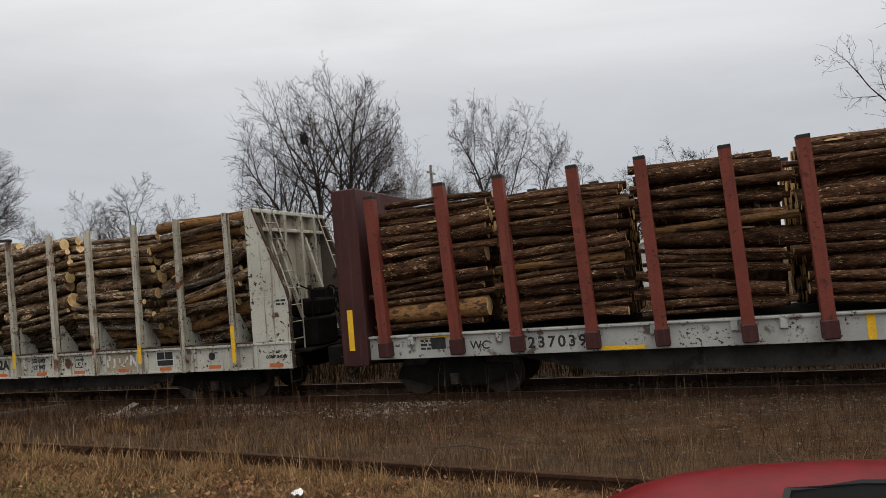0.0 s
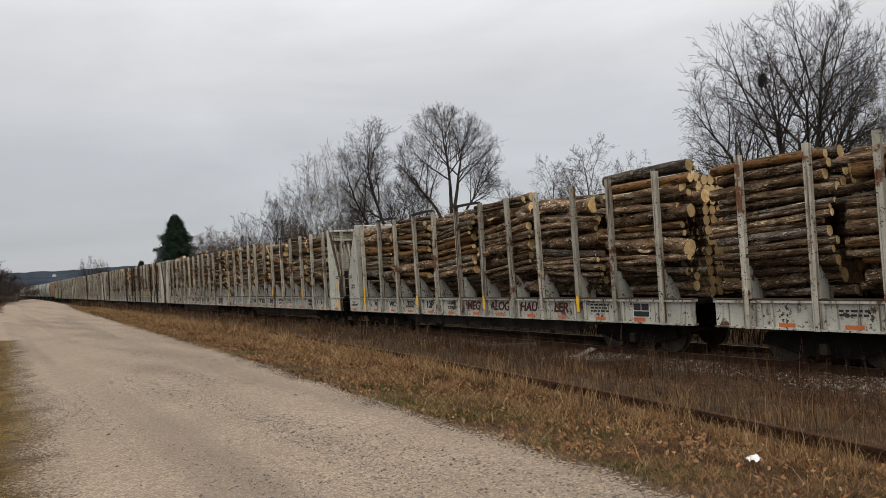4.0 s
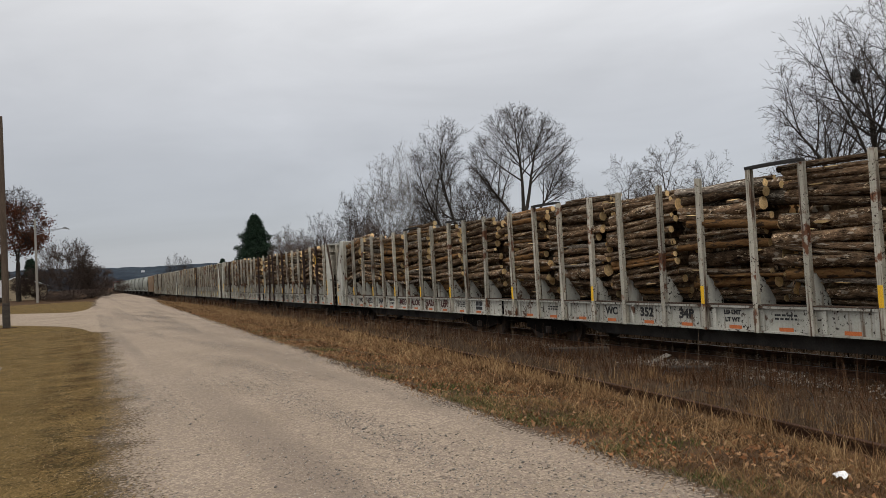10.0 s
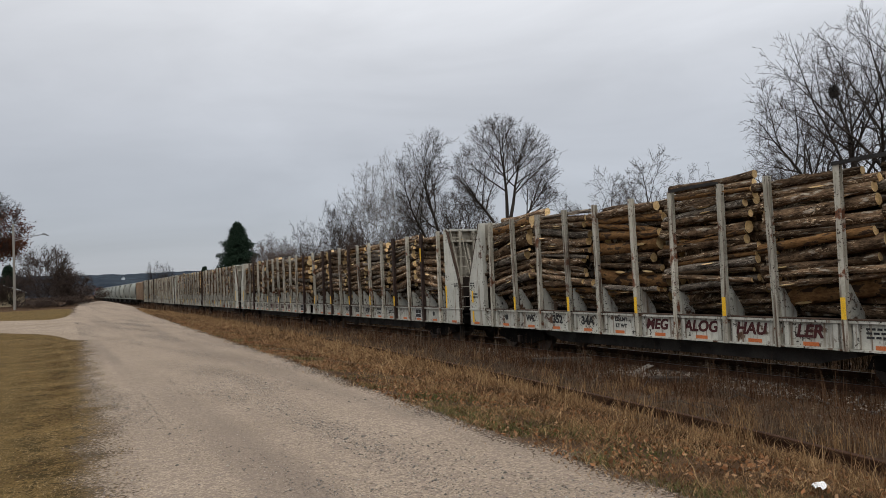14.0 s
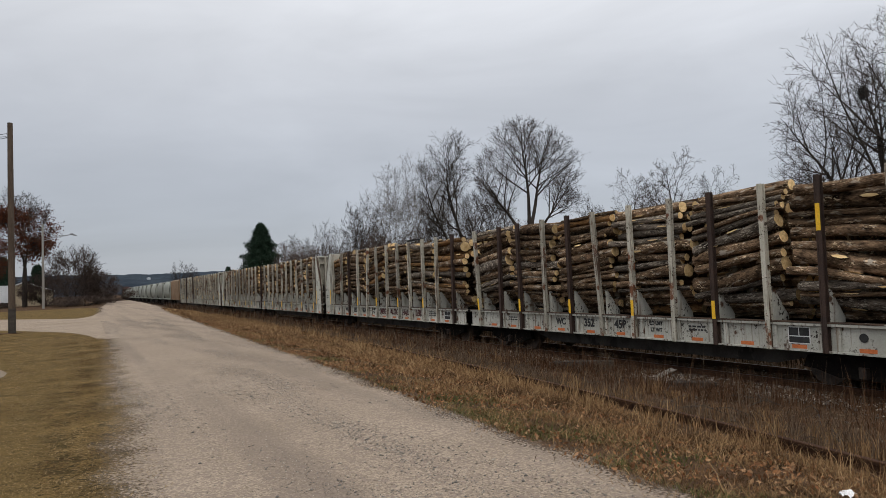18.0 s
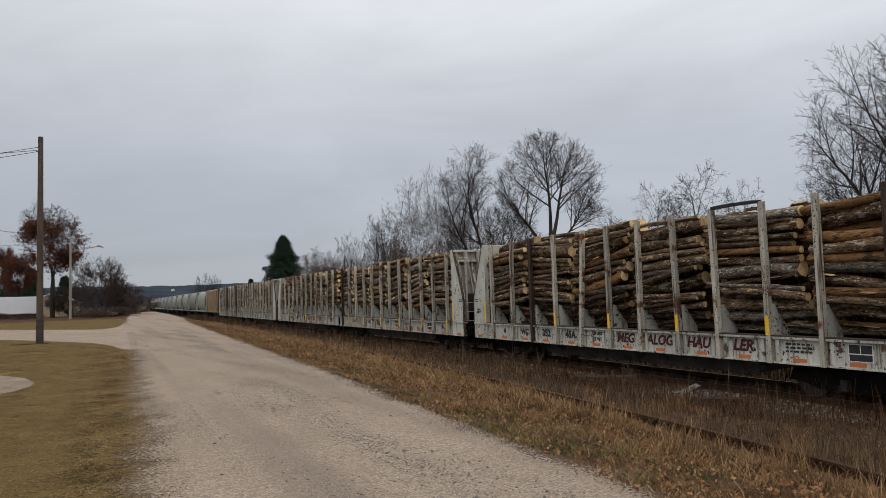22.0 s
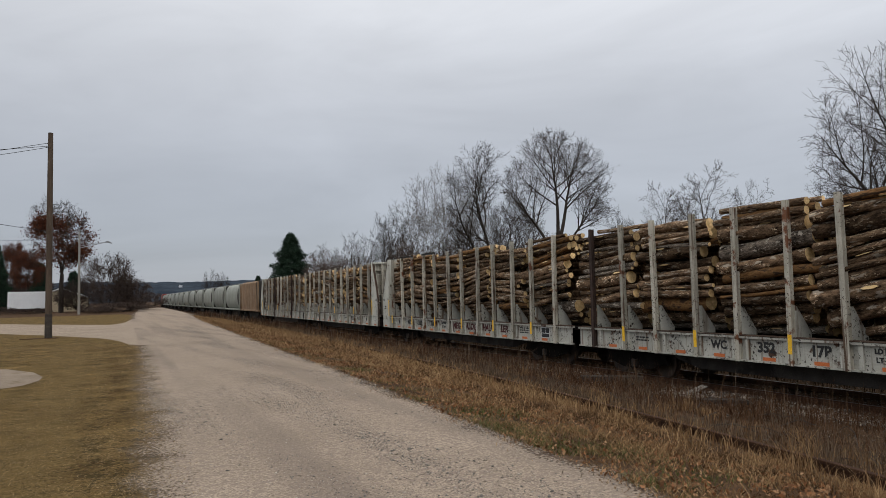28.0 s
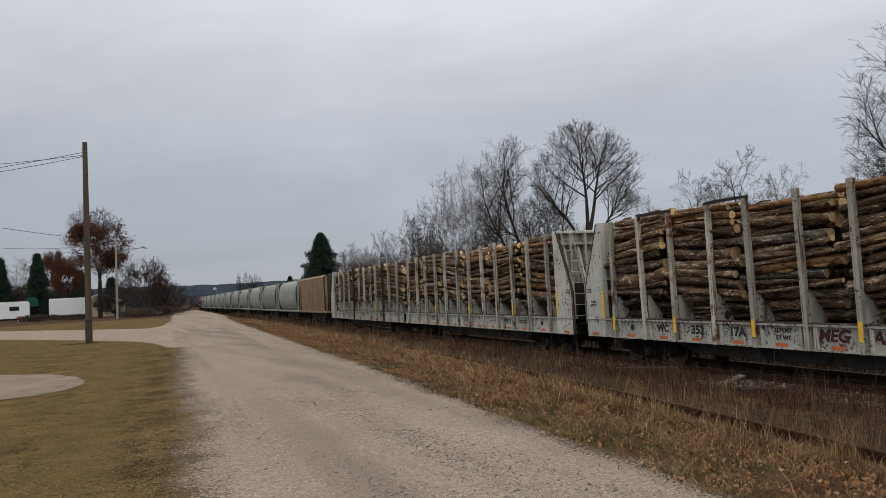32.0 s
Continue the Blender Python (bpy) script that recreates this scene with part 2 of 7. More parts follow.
M = {
    "rust_edge": material("rusted_dark_edge_steel", (0.030, 0.019, 0.013), (0.085, 0.052, 0.034), 4, 0.85, 0.2, 40, spots=(0.25, 0.23, 0.19), spot_scale=5, spot_at=0.62),
    "car_paint": material("weathered_pale_grey_paint", (0.35, 0.343, 0.295), (0.53, 0.52, 0.458), 0.9, 0.62, 0.08, 25, grain_amp=0.12, spots=(0.085, 0.042, 0.023), spot_scale=2.4, spot_at=0.60, chips=(0.03, 0.021, 0.016), chip_scale=15, chip_at=0.56, chip_patch=0.47, streak=(0.15, 0.105, 0.072), streak_at=(0.55, 0.70), spread=0.14),
    "bulkhead_inner": material("dark_brown_bulkhead_paint", (0.055, 0.044, 0.034), (0.14, 0.12, 0.095), 1.2, 0.8, 0.1, 25, spots=(0.030, 0.020, 0.014), spot_scale=1.2, spot_at=0.55, streak=(0.05, 0.03, 0.02)),
    "gap_shade_grime": material("gap_shaded_grimy_steel", (0.012, 0.009, 0.007), (0.045, 0.032, 0.024), 1.4, 0.9, 0.2, 25, spots=(0.10, 0.08, 0.06), spot_scale=1.1, spot_at=0.62),
    "plate_paint": material("chipped_grey_plate_paint", (0.37, 0.365, 0.315), (0.53, 0.525, 0.465), 0.7, 0.62, 0.08, 25, grain_amp=0.10, spots=(0.085, 0.042, 0.023), spot_scale=2.4, spot_at=0.635, chips=(0.035, 0.024, 0.017), chip_scale=13, chip_at=0.565, chip_patch=0.51, streak=(0.16, 0.11, 0.075), streak_at=(0.58, 0.72), spread=0.12),
    "end_paint": material("rust_streaked_beige_paint", (0.27, 0.245, 0.195), (0.43, 0.40, 0.33), 0.8, 0.65, 0.08, 25, grain_amp=0.1, spots=(0.055, 0.034, 0.02), spot_scale=0.9, spot_at=0.60, chips=(0.06, 0.033, 0.02), chip_scale=14, chip_at=0.57, chip_patch=0.50, streak=(0.085, 0.05, 0.03), spread=0.12),
    "stake_paint": material("chipped_grey_stake_paint", (0.31, 0.288, 0.232), (0.49, 0.460, 0.385), 1.6, 0.7, 0.12, 25, grain_amp=0.12, spots=(0.145, 0.058, 0.028), spot_scale=2.2, spot_at=0.575, chips=(0.05, 0.032, 0.022), chip_scale=22, chip_at=0.57, chip_patch=0.48, streak=(0.10, 0.062, 0.04), streak_at=(0.56, 0.66), spread=0.24),
    "stake_brown": material("bare_rusted_brown_stake", (0.030, 0.020, 0.016), (0.060, 0.035, 0.026), 3, 0.8, 0.3, 30),
    "red_stake": material("faded_oxide_red_paint", (0.140, 0.030, 0.019), (0.195, 0.046, 0.029), 1.5, 0.65, 0.1, 25, grain_amp=0.14, spots=(0.075, 0.022, 0.015), spot_scale=3, spot_at=0.66, chips=(0.05, 0.022, 0.016), chip_scale=14, chip_at=0.57, chip_patch=0.52, streak=(0.09, 0.026, 0.018)),
    "maroon": material("dark_maroon_steel", (0.036, 0.0105, 0.0095), (0.062, 0.0175, 0.0155), 1.2, 0.6, 0.1, 25, streak=(0.090, 0.045, 0.040)),
    "sill_white": material("dirty_off_white_sill", (0.33, 0.335, 0.315), (0.46, 0.462, 0.435), 1.2, 0.6, 0.06, 25, grain_amp=0.06, spots=(0.12, 0.09, 0.07), spot_scale=2.0, spot_at=0.59, chips=(0.045, 0.036, 0.03), chip_scale=15, chip_at=0.56, chip_patch=0.50),
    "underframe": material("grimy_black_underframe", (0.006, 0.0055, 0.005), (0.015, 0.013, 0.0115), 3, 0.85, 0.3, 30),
    "truss_steel": material("dusty_truss_steel", (0.0260, 0.0234, 0.0208), (0.0618, 0.0565, 0.0507), 2, 0.85, 0.2, 30, spots=(0.02, 0.018, 0.016), spot_scale=1.3, spot_at=0.55),
    "dark_stone": island_material("grimy_ballast_stones", ((0.05, 0.042, 0.036), (0.10, 0.085, 0.072), (0.19, 0.17, 0.15), (0.07, 0.055, 0.045), (0.21, 0.18, 0.15))),
    "wheel": material("worn_wheel_steel", (0.03, 0.025, 0.022), (0.07, 0.055, 0.045), 5, 0.6, 0.2, 40, metal=0.5),
    "yellow": material("reflective_yellow_strip", (0.75, 0.42, 0.02), (0.85, 0.52, 0.04), 6, 0.5, 0.05, 50, spots=(0.35, 0.25, 0.1), spot_scale=9, spot_at=0.68),
    "orange": material("faded_orange_label", (0.42, 0.11, 0.03), (0.52, 0.15, 0.05), 6, 0.6, 0.05, 50),
    "black_paint": material("black_lettering_paint", (0.018, 0.018, 0.018), (0.035, 0.035, 0.034), 8, 0.7, 0.0, 50),
    "maroon_letter": material("dark_red_lettering_paint", (0.045, 0.011, 0.011), (0.075, 0.017, 0.016), 8, 0.7, 0.0, 50),
    "white_paint": material("white_marking_paint", (0.55, 0.55, 0.54), (0.7, 0.7, 0.68), 8, 0.7, 0.0, 50),
    "pink_tag": material("pink_scrawl_paint", (0.40, 0.17, 0.16), (0.5, 0.24, 0.22), 9, 0.7, 0.0, 50),
    "strap": material("black_steel_strap", (0.014, 0.013, 0.012), (0.03, 0.028, 0.026), 5, 0.7, 0.2, 40),
    "bark": material("rough_hardwood_bark", (0.009, 0.0062, 0.0042), (0.205, 0.132, 0.080), 4.5, 0.95, 1.0, 20, grain_amp=0.75, spread=0.60, stretch=(0.34, 0.7, 0.34), spots=(0.30, 0.258, 0.205), spot_scale=4.0, spot_at=0.575, chips=(0.58, 0.45, 0.30), chip_scale=15, chip_at=0.57, chip_patch=0.50, detail=9),
    "bark_grey": material("grey_weathered_bark", (0.012, 0.0095, 0.0075), (0.215, 0.175, 0.138), 4.5, 0.95, 1.0, 20, grain_amp=0.75, spread=0.55, stretch=(0.34, 0.7, 0.34), spots=(0.33, 0.295, 0.245), spot_scale=8.0, spot_at=0.59, chips=(0.54, 0.48, 0.39), chip_scale=15, chip_at=0.57, chip_patch=0.48, detail=9),
    "bark_red": material("flaky_red_pine_bark", (0.010, 0.0058, 0.0038), (0.128, 0.068, 0.039), 4.5, 0.95, 1.0, 20, grain_amp=0.7, spread=0.50, stretch=(0.34, 0.7, 0.34), spots=(0.27, 0.16, 0.088), spot_scale=8.0, spot_at=0.60, chips=(0.52, 0.38, 0.23), chip_scale=15, chip_at=0.58, chip_patch=0.52, detail=9),
    "bark_peeled": material("peeled_orange_brown_log", (0.105, 0.052, 0.022), (0.275, 0.155, 0.066), 4.0, 0.85, 0.6, 14, grain_amp=0.45, spread=0.3, stretch=(0.34, 0.7, 0.34), spots=(0.05, 0.032, 0.021), spot_scale=4, spot_at=0.52),
    "log_end": material("sawn_log_end", (0.42, 0.275, 0.12), (0.70, 0.52, 0.28), 1.6, 0.85, 0.1, 5, grain_amp=0.2, spread=0.5),
    "rail": material("rusted_rail_steel", (0.033, 0.018, 0.012), (0.063, 0.033, 0.0204), 5, 0.75, 0.3, 40),
    "rail_top": material("worn_rail_head", (0.10, 0.092, 0.085), (0.17, 0.16, 0.15), 5, 0.5, 0.05, 40, metal=0.4),
    "tie": material("weathered_timber_tie", (0.04, 0.034, 0.03), (0.085, 0.073, 0.062), 5, 0.95, 0.5, 40, stretch=(0.3, 1, 1), spread=0.2),
    "road": material("pale_crushed_gravel", (0.236, 0.187, 0.140), (0.311, 0.249, 0.191), 0.45, 0.95, 0.9, 42, grain_amp=0.55, spots=(0.225, 0.176, 0.142), spot_scale=16, spot_at=0.52, bands=(0.17, 0.135, 0.11), bands_at=(0.48, 0.62), bump_dist=0.02, shoulder=True, detail=10),
    "drive": material("pale_driveway_gravel", (0.236, 0.187, 0.140), (0.311, 0.249, 0.191), 0.45, 0.95, 0.9, 42, grain_amp=0.55, spots=(0.20, 0.157, 0.126), spot_scale=6, spot_at=0.54, bump_dist=0.02, detail=10),
    "concrete": material("sandy_bare_patch", (0.175, 0.139, 0.104), (0.238, 0.191, 0.147), 0.9, 0.95, 0.4, 50, grain_amp=0.4, spots=(0.15, 0.115, 0.075), spot_scale=2.2, spot_at=0.58),
    "lawn": material("dormant_tan_lawn", (0.062, 0.041, 0.0150), (0.190, 0.124, 0.048), 1.6, 0.95, 1.0, 55, grain_amp=0.85, spots=(0.062, 0.044, 0.0170), spot_scale=2.4, spot_at=0.57, chips=(0.042, 0.031, 0.0125), chip_scale=22, chip_at=0.53, chip_patch=0.42, bands=(0.115, 0.078, 0.031), detail=12),
    "soil": material("leafy_brown_soil", (0.034, 0.0205, 0.0115), (0.094, 0.056, 0.032), 1.4, 0.95, 1.0, 30, grain_amp=0.55, spots=(0.16, 0.115, 0.078), spot_scale=2.2, spot_at=0.65),
    "ballast": material("dirty_ballast", (0.06, 0.046, 0.038), (0.13, 0.105, 0.09), 2.0, 0.95, 1.0, 40),
    "tree_bark": material("grey_brown_tree_bark", (0.022, 0.018, 0.015), (0.052, 0.043, 0.036), 3, 0.95, 0.6, 30, stretch=(1, 1, 0.3), spread=0.2),
    "pale_bark": material("pale_grey_poplar_bark", (0.10, 0.092, 0.08), (0.20, 0.185, 0.165), 3, 0.95, 0.4, 30, stretch=(1, 1, 0.3), spread=0.15),
    "twig_pale": material("pale_grey_twigs", (0.13, 0.115, 0.10), (0.20, 0.18, 0.16), 2, 0.95, 0.0, 30, spread=0.2),
    "twig": material("fine_grey_twigs", (0.036, 0.030, 0.026), (0.074, 0.062, 0.054), 2, 0.95, 0.0, 30, spread=0.25),
    "twig_red": material("reddish_brown_twigs", (0.056, 0.041, 0.034), (0.098, 0.073, 0.061), 2, 0.95, 0.0, 30, spread=0.2),
    "needle": island_material("dark_spruce_needles", ((0.013, 0.026, 0.017), (0.024, 0.043, 0.027), (0.040, 0.062, 0.042))),
    "oak_leaf": island_material("clinging_russet_oak_leaves", ((0.0648, 0.02016, 0.01152), (0.1152, 0.0396, 0.0216), (0.0792, 0.0324, 0.02016), (0.144, 0.0612, 0.0324))),
    "green_grass": island_material("short_green_grass", ((0.040, 0.060, 0.016), (0.075, 0.098, 0.028), (0.16, 0.125, 0.055), (0.10, 0.100, 0.036))),
    "dry_grass": island_material("dry_tan_grass", ((0.106, 0.056, 0.026), (0.207, 0.120, 0.055), (0.390, 0.262, 0.136), (0.143, 0.074, 0.033), (0.276, 0.172, 0.085), (0.072, 0.036, 0.017))),
    "brown_grass": island_material("dark_brown_grass", ((0.030, 0.0155, 0.0075), (0.060, 0.032, 0.0155), (0.105, 0.059, 0.029), (0.045, 0.032, 0.012))),
    "shade_weed": island_material("shade_darkened_olive_brown_weeds", ((0.014, 0.009, 0.005), (0.026, 0.017, 0.009), (0.045, 0.030, 0.016), (0.08, 0.055, 0.03))),
    "dead_stalk": island_material("bleached_dead_stalks", ((0.058, 0.037, 0.024), (0.105, 0.072, 0.048), (0.185, 0.138, 0.096), (0.036, 0.022, 0.014))),
    "weed": island_material("dark_reddish_weed_stalks", ((0.024, 0.0110, 0.0058), (0.050, 0.0235, 0.0120), (0.088, 0.045, 0.024), (0.150, 0.090, 0.052))),
    "straw": island_material("flattened_dead_straw", ((0.0425, 0.0255, 0.01445), (0.08925, 0.0578, 0.0323), (0.1615, 0.1148, 0.068), (0.255, 0.1955, 0.1275), (0.02975, 0.017, 0.0102))),
    "lawn_blade": island_material("short_dormant_blades", ((0.055, 0.0374, 0.0165), (0.275, 0.1892, 0.0924), (0.11, 0.0748, 0.0297), (0.363, 0.2585, 0.1375), (0.165, 0.11, 0.0462))),
    "leaf_litter": island_material("fallen_brown_leaves", ((0.20, 0.085, 0.036), (0.28, 0.135, 0.062), (0.12, 0.056, 0.028), (0.38, 0.235, 0.13), (0.16, 0.060, 0.024))),
    "pebble": island_material("mixed_grey_pebbles", ((0.21, 0.168, 0.135), (0.29, 0.238, 0.195), (0.42, 0.37, 0.31), (0.10, 0.092, 0.085), (0.22, 0.195, 0.17), (0.14, 0.128, 0.118))),
    "pole_wood": material("weathered_pole_timber", (0.065, 0.0481, 0.0364), (0.1196, 0.091, 0.0689), 3, 0.9, 0.4, 40, stretch=(1, 1, 0.15)),
    "pole_grey": material("silvered_pole_timber", (0.20, 0.18, 0.155), (0.29, 0.265, 0.23), 3, 0.9, 0.3, 40, stretch=(1, 1, 0.15)),
    "metal_grey": material("dull_galvanised_metal", (0.22, 0.23, 0.24), (0.32, 0.33, 0.34), 4, 0.5, 0.05, 40, metal=0.6),
    "wire": material("black_cable", (0.012, 0.012, 0.012), (0.02, 0.02, 0.02), 4, 0.7, 0.0, 40),
    "hopper": material("dusty_grey_hopper_paint", (0.205, 0.215, 0.182), (0.305, 0.318, 0.275), 0.5, 0.6, 0.05, 20, streak=(0.13, 0.12, 0.098), spread=0.14),
    "hopper_end": material("shaded_grimy_hopper_end", (0.020, 0.018, 0.016), (0.055, 0.048, 0.040), 0.8, 0.8, 0.1, 20),
    "hopper_brown": material("rust_orange_hopper_paint", (0.13, 0.072, 0.034), (0.25, 0.150, 0.080), 0.9, 0.8, 0.1, 20, grain_amp=0.2, streak=(0.30, 0.24, 0.17), streak_at=(0.50, 0.68)),
    "engine_red": material("dusty_red_engine_paint", (0.26, 0.045, 0.035), (0.34, 0.07, 0.055), 1.5, 0.5, 0.05, 20),
    "red_car": material("glossy_red_car_paint", (0.13, 0.0025, 0.004), (0.15, 0.003, 0.005), 0.6, 0.3, 0.0, 20),
    "rubber": material("black_rubber", (0.012, 0.012, 0.012), (0.02, 0.02, 0.02), 6, 0.8, 0.1, 40),
    "dark_glass": material("dark_tinted_glass", (0.008, 0.009, 0.010), (0.012, 0.013, 0.014), 2, 0.06, 0.0, 20),
    "roof_panel": material("matte_black_roof_panel", (0.0035, 0.0035, 0.004), (0.006, 0.006, 0.0065), 2, 0.7, 0.0, 20),
    "chrome": material("bright_trim", (0.5, 0.5, 0.5), (0.6, 0.6, 0.6), 4, 0.3, 0.0, 20, metal=0.9),
    "siding": material("white_lap_siding", (0.50, 0.50, 0.49), (0.62, 0.62, 0.60), 1.0, 0.7, 0.05, 20),
    "roofing": material("grey_brown_shingle", (0.10, 0.09, 0.085), (0.17, 0.155, 0.145), 2, 0.9, 0.3, 25),
    "tan_wall": material("tan_wall_paint", (0.30, 0.24, 0.16), (0.38, 0.31, 0.21), 1.0, 0.8, 0.05, 20),
    "white_wall": material("white_sheet_panel", (0.72, 0.73, 0.73), (0.80, 0.81, 0.81), 0.6, 0.6, 0.02, 20),
    "green_cloth": material("green_tarp", (0.005, 0.055, 0.035), (0.01, 0.08, 0.05), 2, 0.8, 0.2, 20),
    "far_white": material("far_white_wall", (0.5, 0.52, 0.55), (0.55, 0.57, 0.6), 1.0, 0.8, 0.0, 20),
    "trailer_grey": material("slate_grey_trailer_skin", (0.055, 0.062, 0.066), (0.085, 0.093, 0.098), 1.0, 0.5, 0.02, 20),
    "hill": material("distant_wooded_hill", (0.014, 0.021, 0.031), (0.034, 0.045, 0.058), 0.02, 1.0, 0.0, 0.15, grain_amp=0.5),
    "litter": material("crumpled_white_paper", (0.75, 0.75, 0.76), (0.85, 0.85, 0.85), 6, 0.8, 0.1, 40),
}
# dry, rough surfaces have next to no sheen
for key in ("lawn", "road", "drive", "soil", "bark", "bark_grey", "bark_red", "bark_peeled", "tree_bark", "twig", "twig_red", "underframe", "tie", "rail", "log_end", "hill", "roofing", "pole_wood", "ballast", "concrete", "roof_panel"):
    M[key].node_tree.nodes["Principled BSDF"].inputs["Specular IOR Level"].default_value = 0.04
M["red_car"].node_tree.nodes["Principled BSDF"].inputs["Specular IOR Level"].default_value = 0.06


# ---- mesh tools ----
class Shape:
    """Collects vertices and faces of one mesh."""

    def __init__(self):
        self.v, self.f, self.mi = [], [], []

    def add(self, verts, faces, mi=0):
        k = len(self.v)
        self.v += [tuple(p) for p in verts]
        self.f += [tuple(i + k for i in q) for q in faces]
        self.mi += [mi] * len(faces)
        return self

    def box(self, x0, x1, y0, y1, z0, z1, b=0.0, mi=0):
        """A box, its upright and level edges eased by b."""
        if b <= 0:
            v = [(x, y, z) for z in (z0, z1) for y in (y0, y1) for x in (x0, x1)]
            return self.add(v, [(0, 2, 3, 1), (4, 5, 7, 6), (0, 1, 5, 4), (2, 6, 7, 3), (0, 4, 6, 2), (1, 3, 7, 5)], mi)
        ring = lambda d: [(x0 + b - d, y0 + 0 * d + (b - d)), (x1 - b + d, y0 + (b - d)), (x1 - b + d, y1 - b + d), (x0 + b - d, y1 - b + d)]
        v = []
        for z, d in ((z0, 0), (z0 + b, b), (z1 - b, b), (z1, 0)):
            v += [(x, y, z) for x, y in ring(d)]
        f = [(3, 2, 1, 0), (12, 13, 14, 15)]
        for k in range(3):
            f += [(4 * k + i, 4 * k + (i + 1) % 4, 4 * k + 4 + (i + 1) % 4, 4 * k + 4 + i) for i in range(4)]
        return self.add(v, f, mi)

    def prism(self, poly, axis, a, b, mi=0):
        """A flat outline (list of pairs) drawn out from a to b along axis 'x', 'y' or 'z'."""
        put = {"x": lambda p, q, w: (w, p, q), "y": lambda p, q, w: (p, w, q), "z": lambda p, q, w: (p, q, w)}[axis]
        n = len(poly)
        v = [put(*p, a) for p in poly] + [put(*p, b) for p in poly]
        f = [tuple(reversed(range(n))), tuple(range(n, 2 * n))] + [(i, (i + 1) % n, n + (i + 1) % n, n + i) for i in range(n)]
        return self.add(v, f, mi)

    def tube(self, points, radii, sides=8, caps=True, mi=0, end_mi=None):
        pts = [Vector(p) for p in points]
        v, f = [], []
        for i, p in enumerate(pts):
            d = (pts[min(i + 1, len(pts) - 1)] - pts[max(i - 1, 0)]).normalized()
            u = d.orthogonal().normalized() if abs(d.z) < 0.95 else Vector((1, 0, 0))
            u = (u - d * u.dot(d)).normalized()
            w = d.cross(u)
            r = radii[i] if isinstance(radii, (list, tuple)) else radii
            v += [p + (u * math.cos(2 * math.pi * k / sides) + w * math.sin(2 * math.pi * k / sides)) * r for k in range(sides)]
        for i in range(len(pts) - 1):
            f += [(i * sides + k, i * sides + (k + 1) % sides, (i + 1) * sides + (k + 1) % sides, (i + 1) * sides + k) for k in range(sides)]
        self.add(v, f, mi)
        if caps:
            self.add(v[:sides], [tuple(reversed(range(sides)))], mi if end_mi is None else end_mi)
            self.add(v[-sides:], [tuple(range(sides))], mi if end_mi is None else end_mi)
        return self

    def mesh(self, name, *mats, smooth=False):
        me = bpy.data.meshes.new(name)
        me.from_pydata(self.v, [], self.f)
        for m in mats:
            me.materials.append(m)
        if len(mats) > 1:
            me.polygons.foreach_set("material_index", self.mi)
        if smooth:
            me.polygons.foreach_set("use_smooth", [True] * len(me.polygons))
        me.update()
        return me


def quick_mesh(name, verts, faces, mat):
    """A large mesh from arrays: verts (n, 3) and faces (m, 3) or (m, 4)."""
    me = bpy.data.meshes.new(name)
    k = faces.shape[1]
    me.vertices.add(len(verts))
    me.vertices.foreach_set("co", np.ascontiguousarray(verts, dtype=np.float32).ravel())
    me.loops.add(faces.size)
    me.loops.foreach_set("vertex_index", np.ascontiguousarray(faces, dtype=np.int32).ravel())
    me.polygons.add(len(faces))
    me.polygons.foreach_set("loop_start", np.arange(0, faces.size, k, dtype=np.int32))
    me.materials.append(mat)
    me.update(calc_edges=True)
    return me


def part(name, me, parent, m=None, label=""):
    """A mesh object under a thing or under a part."""
    ob = new(name, me)
    ob.parent = parent
    if m is not None:
        ob.matrix_basis = m
    return tagged(ob, label) if label else ob


def thing(name, m, label, category, group="", kind=""):
    """An Empty at the base of a thing."""
    ob = new(name)
    ob.matrix_basis = m
    return tagged(ob, label, category, group, kind)


def structure(name, me, label, category="ground"):
    return tagged(new(name, me), label, category, "", "structure")


LETTERS = {}


def lettering(body, size, mat, bold=0.0, slant=0.0, space=1.0):
    """A flat mesh of words in the built-in font, centred."""
    key = (body, size, mat.name, slant, space)
    if key not in LETTERS:
        cu = bpy.data.curves.new("words", "FONT")
        cu.body, cu.size, cu.extrude, cu.align_x, cu.align_y = body, size, 0.003, "CENTER", "CENTER"
        cu.offset, cu.shear, cu.space_character = bold, slant, space
        tmp = new("words", cu)
        bpy.context.view_layer.update()
        me = bpy.data.meshes.new_from_object(tmp.evaluated_get(bpy.context.evaluated_depsgraph_get()))
        me.materials.clear()
        me.materials.append(mat)
        bpy.data.objects.remove(tmp)
        LETTERS[key] = me
    return LETTERS[key]


# ---- ground, road, tracks ----
RAIL_Z, TRACK_X, SPEED = -0.72, 14.0, 3.919


ROAD_L = ((0.30, -40), (0.30, 6), (0.46, 11), (0.75, 27), (1.0, 60), (1.9, 97), (3.2, 130), (4.5, 170))
ROAD_R = ((3.80, -40), (3.80, 2), (4.03, 8), (4.31, 13), (4.87, 28), (5.94, 56), (7.43, 82), (8.6, 120), (9.2, 170))


def road_l(y):
    return np.interp(y, [p[1] for p in ROAD_L], [p[0] for p in ROAD_L])


def road_r(y):
    return np.interp(y, [p[1] for p in ROAD_R], [p[0] for p in ROAD_R])


